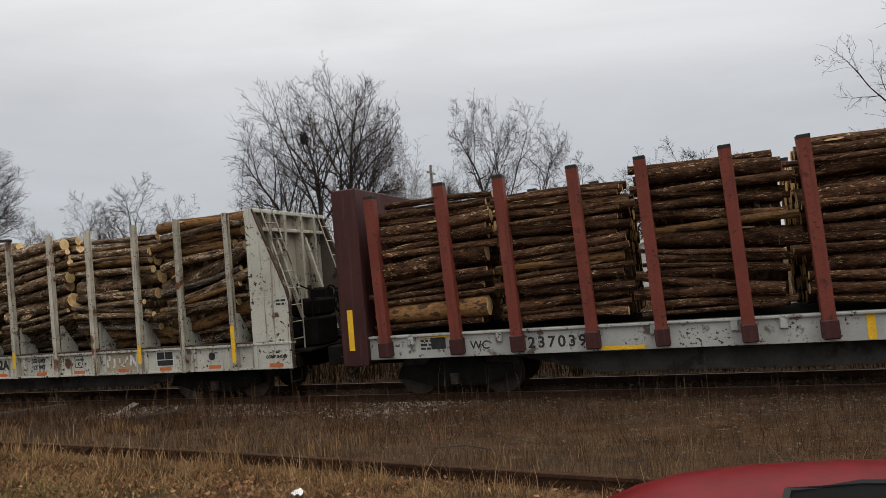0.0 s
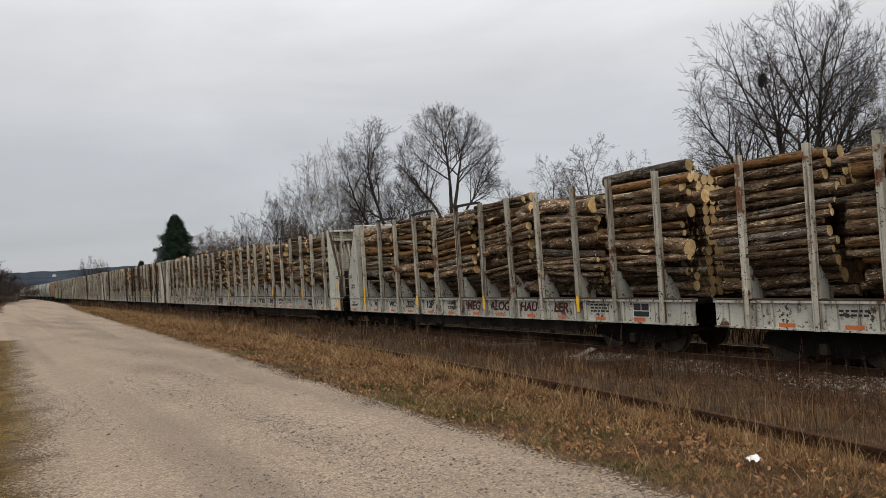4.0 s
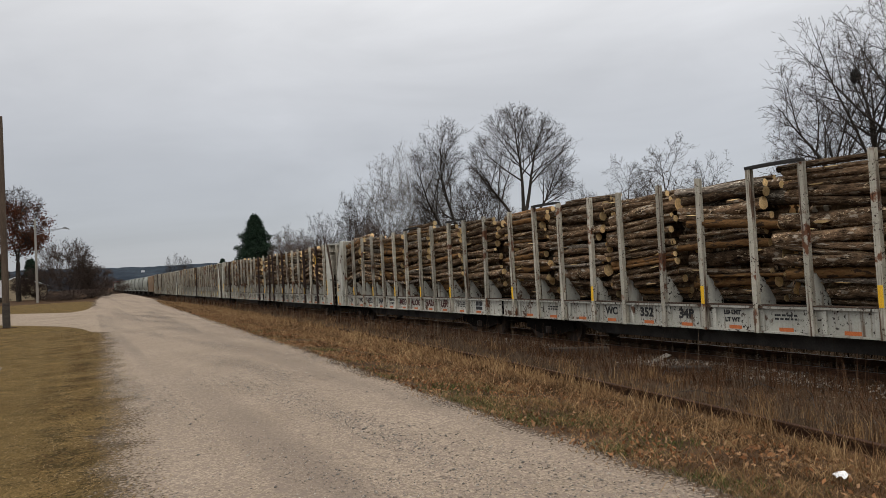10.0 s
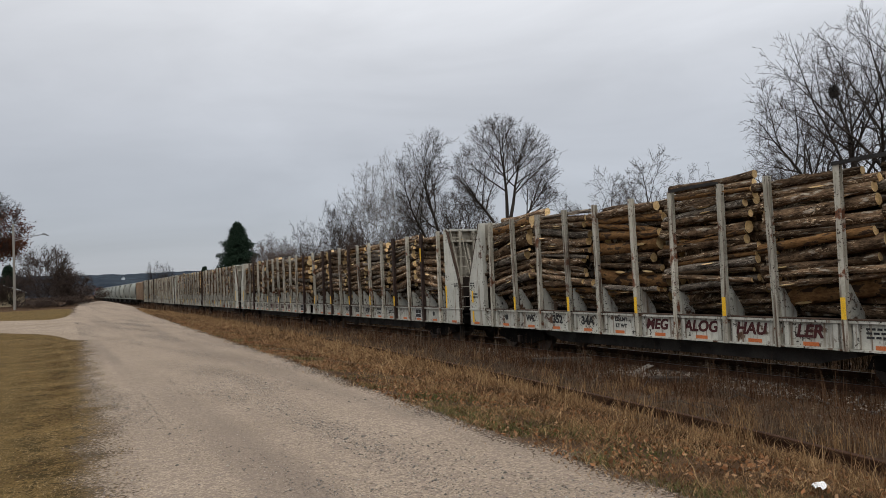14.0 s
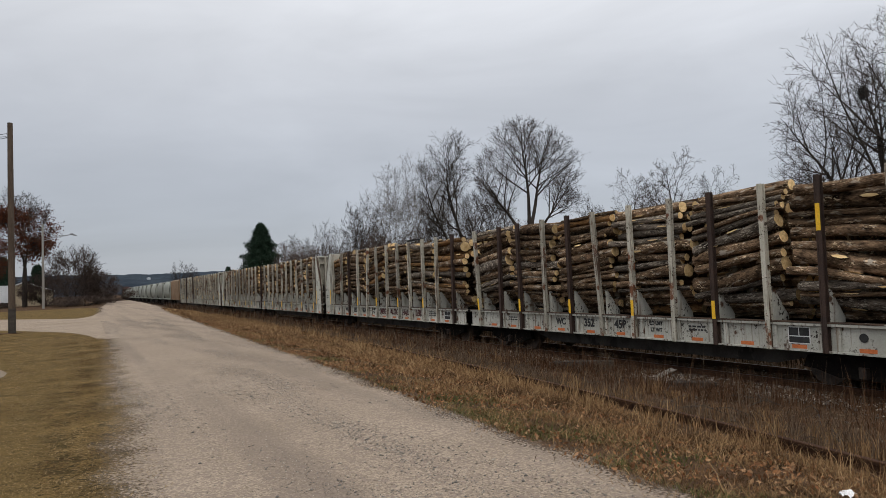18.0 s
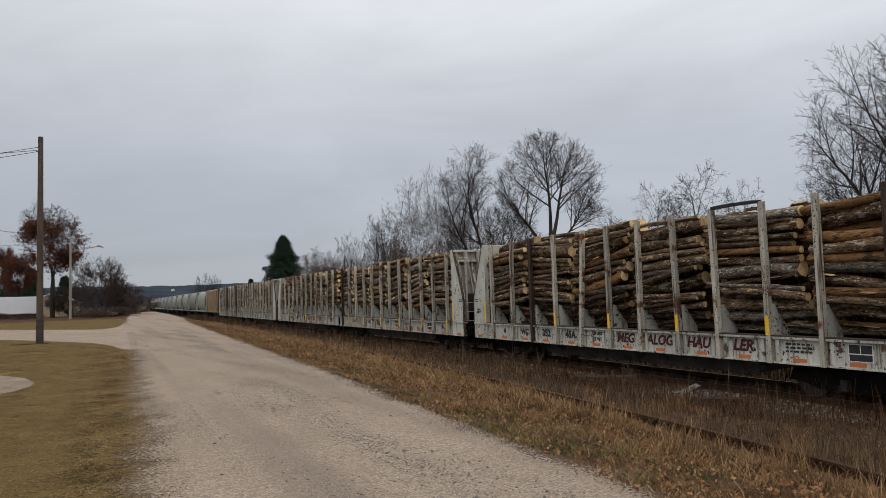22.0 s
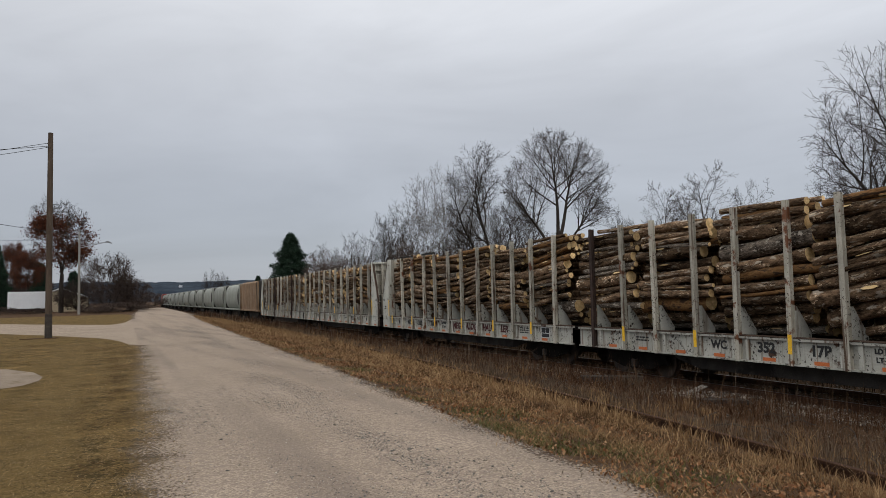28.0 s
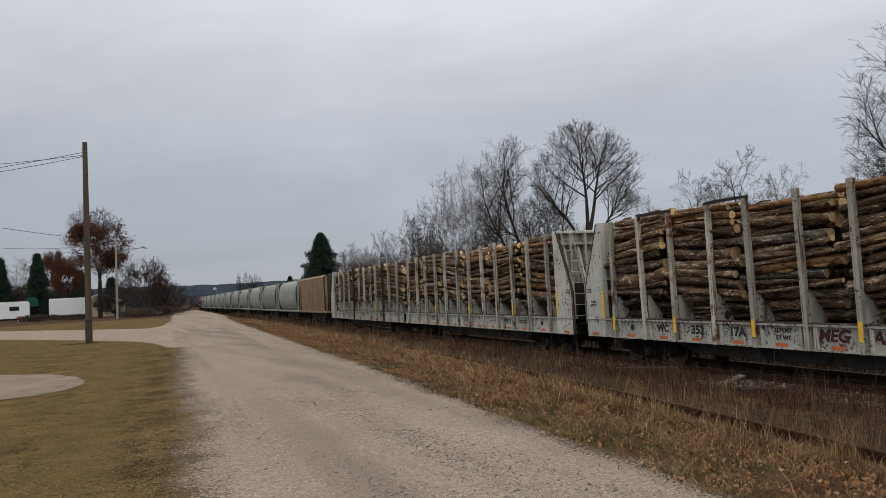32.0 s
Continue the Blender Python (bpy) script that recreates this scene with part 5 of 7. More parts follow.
hopper(179.2, 11.4, M["hopper_brown"], "rust-brown ribbed covered hopper car", True)
HOP = 12.45
for k in range(12):
    hopper(190.9 + HOP * k, 12.15, M["hopper"], "dusty grey covered hopper car with rounded sides")


def engine(s0):
    m = pose(TRACK_X, s0, RAIL_Z)
    e = thing("locomotive", m, "red and black locomotive at the far end of the train", "locomotive")
    rolling(e, m)
    part("frame", Shape().box(-1.5, 1.5, 0.2, 18, 1.1, 1.5, 0.03).mesh("frame", M["underframe"]), e)
    part("cab", Shape().prism([(-1.5, 1.5), (-1.5, 4.0), (-1.1, 4.35), (1.1, 4.35), (1.5, 4.0), (1.5, 1.5)], "y", 0.5, 3.2).mesh("cab", M["engine_red"]), e)
    part("hood", Shape().prism([(-0.9, 1.5), (-0.9, 3.9), (-0.6, 4.2), (0.6, 4.2), (0.9, 3.9), (0.9, 1.5)], "y", 3.2, 17.5).mesh("hood", M["engine_red"]), e)
    for x in (-0.75, 0.75):
        part("window", Shape().box(x - 0.35, x + 0.35, 0.47, 0.5, 3.1, 3.75, 0.004).mesh("window", M["dark_glass"]), e)
    part("fuel_tank", Shape().box(-1.3, 1.3, 6.5, 11, 0.4, 1.1, 0.1).mesh("fuel_tank", M["underframe"]), e)
    bogie(e, 3.0)
    bogie(e, 15.0)


engine(190.9 + HOP * 12 + 0.5)


# ---- trees ----
def limbs_mesh(name, p, q, r0, r1, mat, sides=3):
    """Many tapered branch pieces in one mesh, from arrays of ends and radii."""
    p, q, r0, r1 = (np.asarray(a, dtype=float) for a in (p, q, r0, r1))
    d = q - p
    d /= np.linalg.norm(d, axis=1)[:, None] + 1e-9
    ref = np.where(np.abs(d[:, 2:3]) < 0.9, np.array([[0.0, 0, 1]]), np.array([[1.0, 0, 0]]))
    u = np.cross(d, ref)
    u /= np.linalg.norm(u, axis=1)[:, None]
    w = np.cross(d, u)
    a = 2 * np.pi * np.arange(sides) / sides
    ring = u[:, None] * np.cos(a)[None, :, None] + w[:, None] * np.sin(a)[None, :, None]
    v = np.concatenate([p[:, None] + ring * r0[:, None, None], q[:, None] + ring * r1[:, None, None]], 1)
    k = np.arange(sides)
    quad = np.stack([k, (k + 1) % sides, sides + (k + 1) % sides, sides + k], 1)
    me = quick_mesh(name, v.reshape(-1, 3), (np.arange(len(p))[:, None, None] * 2 * sides + quad[None]).reshape(-1, 4), mat)
    me.polygons.foreach_set("use_smooth", np.ones(len(me.polygons), bool))
    return me


def twig_spray(g, p, q, many, twig, reach, rise=0.05):
    """Fine twigs and their side shoots along the branches p-q; many is the mean count on each. Returns ends and radii."""
    tp, tq, ta, tb = [], [], [], []

    def sprout(p, d, length, r, spread):
        s = np.cross(d, g.normal(0, 1, d.shape))
        s /= np.linalg.norm(s, axis=1)[:, None] + 1e-9
        a = np.radians(g.uniform(*spread, len(p)))[:, None]
        e = d * np.cos(a) + s * np.sin(a) + np.array((0, 0, rise))
        e /= np.linalg.norm(e, axis=1)[:, None]
        q = p + e * length[:, None]
        tp.append(p); tq.append(q); ta.append(np.full(len(p), r)); tb.append(np.full(len(p), r * 0.6))
        return q, e

    long = np.linalg.norm(q - p, axis=1)
    who = np.repeat(np.arange(len(p)), np.floor(many + g.uniform(0, 1, len(p))).astype(int))
    base = p[who] + (q - p)[who] * g.uniform(0.05, 1, len(who))[:, None]
    ln = reach * g.uniform(0.4, 1.15, len(who))
    e1, d1 = sprout(base, (q - p)[who] / long[who][:, None], ln, twig, (25, 65))
    sub = np.repeat(np.arange(len(who)), 2)
    sprout(base[sub] + (e1 - base)[sub] * g.uniform(0.3, 0.95, len(sub))[:, None], d1[sub], 0.5 * ln[sub] * g.uniform(0.5, 1.1, len(sub)), twig * 0.75, (25, 65))
    return tp, tq, ta, tb


def bare_tree(seed, height, trunk_r, lobes, stems, fork=0.12, lean=0.25, ends=560, shell=0.82, twig=0.0068, spray=11, reach=0.56, pace=(0.24, 0.37), hold=0.34, early=0.14):
    """Bare tree: the stems divide again and again, each limb heading for its share of the twig ends, which fill a crown of rounded lobes.
    lobes: (x, y, z, half width, half height, share) in parts of the height. Returns ends and radii of wood and of twigs, and the twig ends."""
    g = np.random.default_rng(seed)
    pts = []
    share = np.array([b[5] for b in lobes]) / sum(b[5] for b in lobes)
    for j in g.choice(len(lobes), ends, p=share):
        x, y, z, rw, rh, _ = lobes[j]
        d = g.normal(0, 1, 3)
        d *= g.uniform(0, 1) ** (0.6 if g.uniform() > shell else 0.10) / np.linalg.norm(d)
        pts.append((x + d[0] * rw, y + d[1] * rw, max(0.05, z + d[2] * rh)))
    pts = np.array(pts) * height
    unit = lambda d: d / (np.linalg.norm(d) + 1e-9)
    segs, tips = [], []

    def size(n):
        return max(trunk_r * (n / (ends / stems)) ** 0.84, twig * 1.15)

    def limb(p, way, goal):
        n = len(goal)
        away = goal - p
        dist = np.linalg.norm(away, axis=1)
        if n == 1:
            q = goal[0]
            m = (p + q) / 2 + way * 0.10 * dist[0] + g.normal(0, 0.03, 3) * dist[0]
            segs.append((p, m, size(1) * 1.1, size(1), n)); segs.append((m, q, size(1), size(1) * 0.8, n))
            tips.append(q)
            return
        young = n > early * ends / stems      # the first forks follow one another closely
        keep = hold * (0.4 if young else 1.0)
        d = unit(unit((away / dist[:, None] ** 0.5).mean(0)) * (1 - keep) + way * keep + g.normal(0, 0.05, 3))
        length = max(0.25, np.percentile(dist, 40) * g.uniform(*pace) * (0.55 if young else 1.0))
        m = p + d * length * 0.5 + g.normal(0, 0.03, 3) * length
        q = p + d * length + g.normal(0, 0.05, 3) * length
        r = size(n)
        segs.append((p, m, r * 1.04, r, n)); segs.append((m, q, r, r * 0.94, n))
        w = goal - q
        w /= np.linalg.norm(w, axis=1)[:, None] + 1e-9
        _, _, vt = np.linalg.svd(w - w.mean(0), full_matrices=False)
        axis = unit(vt[0] + 0.35 * g.normal(0, 1, 3))
        side = w @ axis
        order = np.argsort(side + g.normal(0, 0.22 * side.std() + 1e-6, n))
        cut = min(n - 1, max(1, int(round(n * g.choice((0.22, 0.38, 0.5, 0.62, 0.78))))))
        for part_ in (order[:cut], order[cut:]):
            limb(q, d, goal[part_])

    ang = np.arctan2(pts[:, 1], pts[:, 0]) + g.normal(0, 0.8, ends)
    for j, who in enumerate(np.array_split(np.argsort(ang), stems)):
        a = float(np.median(ang[who]))
        out = 0.0 if stems == 1 else lean * g.uniform(0.6, 1.2)
        d = unit(np.array((np.cos(a) * out, np.sin(a) * out, 1.0)))
        foot = np.array((np.cos(a), np.sin(a), 0.0)) * 0.018 * height * (stems > 1)
        top = foot + d * fork * height * g.uniform(0.8, 1.2)
        segs.append((foot - d * 0.3, top, trunk_r * 1.3, trunk_r * 1.02, len(who)))
        limb(top, d, pts[who])
    p, q = np.array([e[0] for e in segs]), np.array([e[1] for e in segs])
    r0, r1, n = (np.array([e[k] for e in segs]) for k in (2, 3, 4))
    big = r1 > twig * 2.2
    long = np.linalg.norm(q - p, axis=1)
    many = np.where(n <= 4, spray * np.minimum(1.5, long) / np.where(n <= 2, 1.0, 2.5), 0.0)
    fine = twig_spray(g, p, q, many, twig, reach)
    tw = [np.concatenate([w[~big]] + f) for w, f in zip((p, q, r0, r1), fine)]
    return (p[big], q[big], r0[big], r1[big]), tuple(tw), np.array(tips)


def arching_tree(seed, stems, hull, trunk_r, trunk=0.0, bare=0.2, angle=(30, 55), counts=(16, 9, 6), ratio=(0.58, 0.46, 0.46), wander=0.075, up=(0.0, 0.02, 0.02, 0.0), twig=0.0068, spray=0.9, reach=0.5):
    """Bare tree of a few long arching limbs that carry side branches, branchlets and twigs.
    stems: (foot x, foot z, lean in degrees, length, thickness). hull: rounded lobes (x, z, half width, half height) that bound the crown. Returns ends and radii of wood and of twigs, and the twig ends."""
    g = np.random.default_rng(seed)
    unit = lambda d: d / (np.linalg.norm(d) + 1e-9)
    segs, tips = [], []

    def room(p, d):
        """How far a branch can go from p along d before it leaves the crown."""
        best = 0.0
        for x, z, rw, rh in hull:
            k = np.array((rw, 1.25 * rw, rh))
            o, e = (p - np.array((x, 0, z))) / k, d / k
            a, b, c = e @ e, o @ e, o @ o - 1
            if b * b > a * c:
                best = max(best, (-b + math.sqrt(b * b - a * c)) / a)
        return best

    def grow(p, d, length, r, level, bend=None):
        length = min(length, max(0.3 * length, g.uniform(0.84, 1.04) * room(p, d if bend is None else unit(d + 0.6 * bend))))
        n = (14, 7, 5, 3)[level]
        step, ways = length / n, []
        inside, q = 0, p
        for i in range(n):
            d = unit(d + g.normal(0, wander * (1.0, 1.3, 1.6, 1.6)[level], 3) + np.array((0, 0, up[level])) + (bend / n if bend is not None else 0))
            ways.append(d)
            q = q + d * step
            if level or i < 5 or any(((q - np.array((x, 0, z))) / (rw, 1.25 * rw, rh) @ ((q - np.array((x, 0, z))) / (rw, 1.25 * rw, rh))) < 1 for x, z, rw, rh in hull):
                inside = i + 1
        n, path = inside, []
        length = step * n
        for i, d in enumerate(ways[:n]):
            q = p + d * step
            r0, r1 = (r * (1 - 0.96 * k / n) for k in (i, i + 1))
            segs.append((p, q, max(r0, twig), max(r1, twig), level))
            path.append((p, d, r0))
            p = q
        tips.append(p)
        if level == 3:
            return
        m, turn = counts[level], g.uniform(0, 6.28)
        low = bare if level == 0 else 0.15
        for j in range(m):
            f = low + (0.98 - low) * (j + g.uniform(0.1, 0.9)) / m
            k = min(n - 1, int(f * n))
            b, way, rk = path[k]
            b = b + way * (f * n - k) * length / n
            s = unit(np.cross(way, (math.cos(turn), math.sin(turn), 0.3)))
            turn += 2.4 + g.normal(0, 0.4)
            a = math.radians(g.uniform(*angle))
            e = unit(way * math.cos(a) + s * math.sin(a))
            grow(b, e, length * ratio[level] * (1.1 - 0.55 * (f - low) / (1 - low)) * g.uniform(0.75, 1.2), max(rk * 0.6, twig * 1.5), level + 1)

    if trunk:
        segs.append((np.array((0, 0, -0.3)), np.array((0.05, 0, trunk * 0.5)), trunk_r * 1.9, trunk_r * 1.5, 0))
        segs.append((np.array((0.05, 0, trunk * 0.5)), np.array((0.0, 0, trunk)), trunk_r * 1.5, trunk_r * 1.35, 0))
    for x, z, lean, length, thick in stems:
        a, y = math.radians(lean), g.uniform(-0.32, 0.32)
        d = unit(np.array((math.sin(a * 0.55), 0.5 * y, math.cos(a * 0.55))))
        grow(np.array((x, y * 0.8 * (trunk == 0), z)), d, length, trunk_r * thick, 0, np.array((math.sin(a) * 0.8, y * 0.5, -0.1 * abs(math.sin(a)))))
    p, q = np.array([e[0] for e in segs]), np.array([e[1] for e in segs])
    r0, r1, lv = (np.array([e[k] for e in segs]) for k in (2, 3, 4))
    big = r0 > twig * 1.6
    many = np.choose(lv, (0.0, 0.5, 0.8, 1.0)) * spray * (np.where(lv == 0, r0 < 0.05, 1)) * np.linalg.norm(q - p, axis=1) / 0.5
    fine = twig_spray(g, p, q, many, twig, reach)
    tw = [np.concatenate([w[~big]] + f) for w, f in zip((p, q, r0, r1), fine)]
    return (p[big], q[big], r0[big], r1[big]), tuple(tw), np.array(tips)


def leaf_cards(points, r, size, per, jitter):
    """Small loose leaves or needle tufts round points."""
    pts = np.array([tuple(p) for p in points], dtype=np.float32)
    g = np.random.default_rng(r)
    c = np.repeat(pts, per, axis=0) + g.normal(0, jitter, (len(pts) * per, 3)).astype(np.float32)
    n = len(c)
    u = g.normal(size=(n, 3)); u /= np.linalg.norm(u, axis=1)[:, None]
    w = g.normal(size=(n, 3)); w = np.cross(u, w); w /= np.linalg.norm(w, axis=1)[:, None]
    sz = size * g.uniform(0.6, 1.4, (n, 1))
    v = np.stack([c - u * sz, c + w * sz * 0.5, c + u * sz, c - w * sz * 0.5], 1).reshape(-1, 3)
    return v, np.arange(4 * n).reshape(n, 4)


TREES, BASE_H, BASE_W = {}, {}, {}


def tree_kind(key, label, bark="tree_bark", twig_mat="twig", **kw):
    wood, twigs, tips = arching_tree(**kw) if type(kw["stems"]) is tuple else bare_tree(**kw)
    TREES[key] = (limbs_mesh("trunk", *wood, M[bark], 6), limbs_mesh("crown", *twigs, M[twig_mat], 3), label, tips)
    ends = twigs[1]
    BASE_H[key], BASE_W[key] = float(np.percentile(ends[:, 2], 99.7)), float(np.percentile(ends[:, 0], 99) - np.percentile(ends[:, 0], 1))


tree_kind("spreading", "tall bare broad-crowned tree of many stems with fine grey twigs", seed=11, trunk_r=0.20, bare=0.30, twig=0.0070, angle=(26, 50),
          hull=((-0.2, 8.4, 5.5, 6.0), (0.2, 12, 2.4, 4.0), (3.1, 9.6, 2.5, 3.8), (-2.8, 10.3, 2.3, 3.4)),
          stems=((-0.7, 0.2, -66, 9.0, 0.8), (-0.5, 0.3, -52, 12, 0.9), (-0.4, 0, -36, 14, 1.0), (-0.2, 0, -20, 15, 1.0), (0.0, 0, -6, 16, 1.2), (0.2, 0, 5, 17, 1.2), (0.4, 0, 18, 15, 1.1), (0.6, 0, 31, 15, 1.0), (0.8, 0.2, 46, 12.5, 0.9), (0.9, 0.3, 62, 9, 0.8)))
tree_kind("dome", "tall bare round-headed tree with upward fanning limbs", seed=29, trunk_r=0.20, trunk=3.6, bare=0.48, counts=(15, 9, 6), angle=(24, 48), wander=0.05, twig=0.0072, spray=0.9,
          hull=((0, 12.2, 4.0, 4.8), (0.2, 9.4, 3.6, 3.2), (2.9, 8.8, 1.8, 1.6)),
          stems=((0, 3.4, -38, 12, 0.8), (0, 3.0, -22, 13, 1.0), (0, 3.5, -6, 14, 1.1), (0, 3.2, 9, 14, 1.1), (0, 3.5, 24, 13, 0.9), (0, 3.0, 42, 11, 0.7)))
tree_kind("vase", "tall bare tree whose stems lean out like a vase", seed=23, trunk_r=0.21, bare=0.46, counts=(13, 9, 6), angle=(26, 48), wander=0.055, twig=0.0078, spray=0.9,
          hull=((-1.0, 12.3, 3.1, 4.4), (-1.4, 8.4, 2.9, 4.0), (1.3, 9.3, 2.2, 4.2)),
          stems=((-0.3, 0, -15, 17, 1.1), (0.0, 0, -4, 17, 1.2), (0.3, 0, 8, 16, 1.0), (-0.3, 0, -28, 14, 0.8), (0.4, 0, 20, 13, 0.8)))
tree_kind("lobed", "bare tree with separate rounded clusters of twigs", seed=19, trunk_r=0.21, bare=0.42, angle=(36, 64), wander=0.10, counts=(16, 9, 6), twig=0.0075,
          hull=((-2.0, 11.4, 2.0, 2.9), (1.6, 11.3, 2.3, 3.0), (5.0, 9.7, 2.3, 3.3), (-4.6, 5.8, 2.4, 1.8), (1.0, 7.2, 2.6, 2.2)),
          stems=((-0.4, 0, -9, 15.5, 1.1), (0.3, 0, 8, 15.5, 1.1), (2.4, 0, 17, 15, 1.0), (2.6, 0, 24, 14, 0.9), (-1.0, 0, -40, 11, 0.7), (-1.4, 0, -52, 9, 0.6)))
tree_kind("slender", "slender pale bare tree with upright branches", "pale_bark", "twig_pale", seed=37, height=15, trunk_r=0.13, stems=1, fork=0.2, ends=130, shell=0.3, spray=7, reach=0.75, pace=(0.2, 0.3), hold=0.5, early=2.0,
          lobes=((0, 0, 0.66, 0.15, 0.36, 2), (0, 0, 0.42, 0.17, 0.22, 1)))
tree_kind("small", "small bare round-crowned tree", seed=41, trunk_r=0.13, bare=0.2, counts=(12, 8, 5), twig=0.010, spray=0.7, hull=((0, 6.6, 4.8, 5.2), (2.0, 6.0, 4.0, 3.6)),
          stems=((-0.3, 0, -52, 10, 0.8), (-0.2, 0, -28, 12, 1.0), (0, 0, -6, 13, 1.2), (0.2, 0, 18, 13, 1.0), (0.3, 0, 44, 11, 0.9)))
tree_kind("upright", "bare tree with a loose crown of ascending limbs", seed=43, trunk_r=0.13, bare=0.28, counts=(12, 8, 5), twig=0.010, spray=0.7, hull=((-0.4, 8.8, 2.9, 4.2), (1.6, 7.2, 2.6, 3.2)),
          stems=((-0.2, 0, -24, 12, 0.9), (0, 0, -5, 13.5, 1.2), (0.1, 0, 13, 13, 1.0), (0.2, 0, 32, 10, 0.8)))
tree_kind("thicket", "bushy tangle of reddish-brown bare twigs", twig_mat="twig_red", seed=53, height=8, trunk_r=0.06, stems=8, fork=0.05, lean=0.8, ends=230, shell=0.4, twig=0.012, spray=6, reach=0.7,
          lobes=((0, 0, 0.46, 0.52, 0.52, 1), (0.2, 0, 0.62, 0.3, 0.36, 0.5)))
tree_kind("far_bush", "wide bare reddish-brown bush beside the road", twig_mat="twig_red", seed=59, height=8, trunk_r=0.09, stems=5, fork=0.08, lean=0.7, ends=420, twig=0.017, spray=6, reach=0.7,
          lobes=((0, 0, 0.52, 0.5, 0.46, 3), (0.34, 0, 0.44, 0.24, 0.26, 1)))
tree_kind("oak", "oak", seed=61, height=18, trunk_r=0.30, stems=1, fork=0.24, ends=230, shell=0.7, twig=0.016, spray=5, reach=0.9,
          lobes=((0, 0, 0.62, 0.24, 0.22, 2), (-0.10, 0, 0.84, 0.15, 0.13, 1), (0.13, 0, 0.82, 0.17, 0.14, 1.2), (-0.20, 0, 0.52, 0.10, 0.10, 0.5)))


def polar(az, r):
    """Ground place at an azimuth from the track's direction (positive to the road's left) and a distance."""
    a = radians(az)
    return -math.sin(a) * r, math.cos(a) * r


def tree(key, az, r, height, width, turn=0.0, group="bare trees behind the railway", name="bare_tree", label=""):
    trunk, crown, words, _ = TREES[key]
    x, y = polar(az, r)
    k, w = height / BASE_H[key], width / BASE_W[key]
    t = thing(name, pose(x, y, ground_z(x) - 0.05, 0, 0, turn), label or words, "tree", group)
    t.scale = (w, w, k)
    part("trunk", trunk, t)
    part("crown", crown, t)
    return t


def top_at(el, r):
    return 1.65 + r * math.tan(radians(el))


for key, az, r, el, deg, turn in (
        ("spreading", -60.4, 46, 17.5, 13.6, -60), ("slender", -67.4, 58, 12.0, 5.0, 40), ("lobed", -74.6, 52, 14.3, 11.2, -75), ("slender", -70.6, 62, 9.0, 4.5, 80), ("spreading", -107.0, 42, 17.0, 13, 180), ("upright", -80.5, 60, 9.0, 5.0, 50),
        ("dome", -34.6, 72, 12.9, 8.6, -34), ("vase", -29.6, 74, 12.4, 7.0, -29), ("slender", -25.3, 78, 10.7, 5.0, 60), ("slender", -23.2, 80, 9.6, 4.4, 200), ("slender", -27.3, 84, 9.4, 4.2, 310), ("upright", -31.6, 92, 8.6, 4.0, 77),
        ("upright", -42.4, 88, 8.2, 4.0, 0), ("upright", -46.6, 84, 9.6, 5.4, 170), ("upright", -49.8, 90, 8.0, 3.6, 210), ("small", -53.6, 95, 5.4, 4.0, 300),
        ("small", -20.2, 92, 7.0, 4.2, 30), ("small", -17.6, 105, 5.2, 4.0, 120), ("upright", -21.9, 96, 6.6, 3.6, 250), ("small", -15.9, 115, 4.2, 3.5, 200), ("small", -38.8, 98, 6.4, 4.0, 75), ("small", -40.8, 104, 5.2, 4.0, 175),
        ("small", -6.5, 210, 2.35, 1.5, 20), ("small", -7.3, 215, 2.1, 1.3, 120), ("small", -72.0, 70, 8.0, 7, 220), ("small", -84.0, 75, 7.4, 8, 33), ("upright", -87.5, 70, 9.0, 6, 10), ("small", -92, 66, 8.0, 8, 100), ("small", -57.0, 85, 7.0, 6, 170), ("small", -65.0, 80, 8.5, 7, 270)):
    tree(key, az, r, top_at(el, r), 2 * r * math.tan(radians(deg / 2)), turn)
rr = random.Random(5)
for k in range(22):
    az = -15.6 - k * 1.9 + rr.uniform(-0.4, 0.4)
    r = rr.uniform(75, 105) if az > -45 else rr.uniform(60, 90)
    el = (3.2 if az > -20 else 4.3) + rr.uniform(-0.7, 0.8)
    tree("thicket", az, r, top_at(el, r), rr.uniform(6, 9), rr.uniform(0, 360), "brushy thicket behind the railway", "bare_bush")
# the dark nest in the tallest tree
nx, ny = polar(-59.3, 46)
g = np.random.default_rng(3)
p = g.normal(0, 1, (420, 3)) * (0.10, 0.10, 0.17)
d = g.normal(0, 1, (420, 3))
d /= np.linalg.norm(d, axis=1)[:, None]
nest = new("nest", limbs_mesh("nest", p - 0.16 * d, p + 0.16 * d, np.full(420, 0.016), np.full(420, 0.010), M["strap"]))
nest.matrix_basis = pose(nx, ny, 11.4)
tagged(nest, "dark twig nest high in the bare tree", "nest")
# by the road
for az, r, h, w, turn in ((0.6, 122, 9.3, 8.6, 40), (-0.9, 128, 5.6, 7.0, 130), (2.4, 135, 5.5, 9.0, 230), (-0.2, 118, 1.6, 7.0, 10), (1.3, 112, 1.2, 6.0, 80), (-1.9, 140, 3.4, 8.0, 200), (7.6, 128, 1.3, 6.0, 140), (5.6, 126, 1.0, 6.0, 30)):
    tree("far_bush", az, r, h, w, turn, "trees beside the road", "bare_bush", "wide bare reddish-brown bush beside the road" if h > 6 else "low bare reddish-brown bush beside the road")
for az, r, h, turn in ((7.3, 185, 9.0, 20), (8.5, 180, 8.0, 120), (9.6, 185, 8.5, 230), (10.8, 182, 9.0, 310), (5.4, 178, 7.0, 70)):
    tree("far_bush", az, r, h, 11.0, turn, "trees beside the road", "bare_bush", "dark tangle of bare woods behind the lawn")
tree("small", 13.0, 120, 12, 9, 80, "trees beside the road")
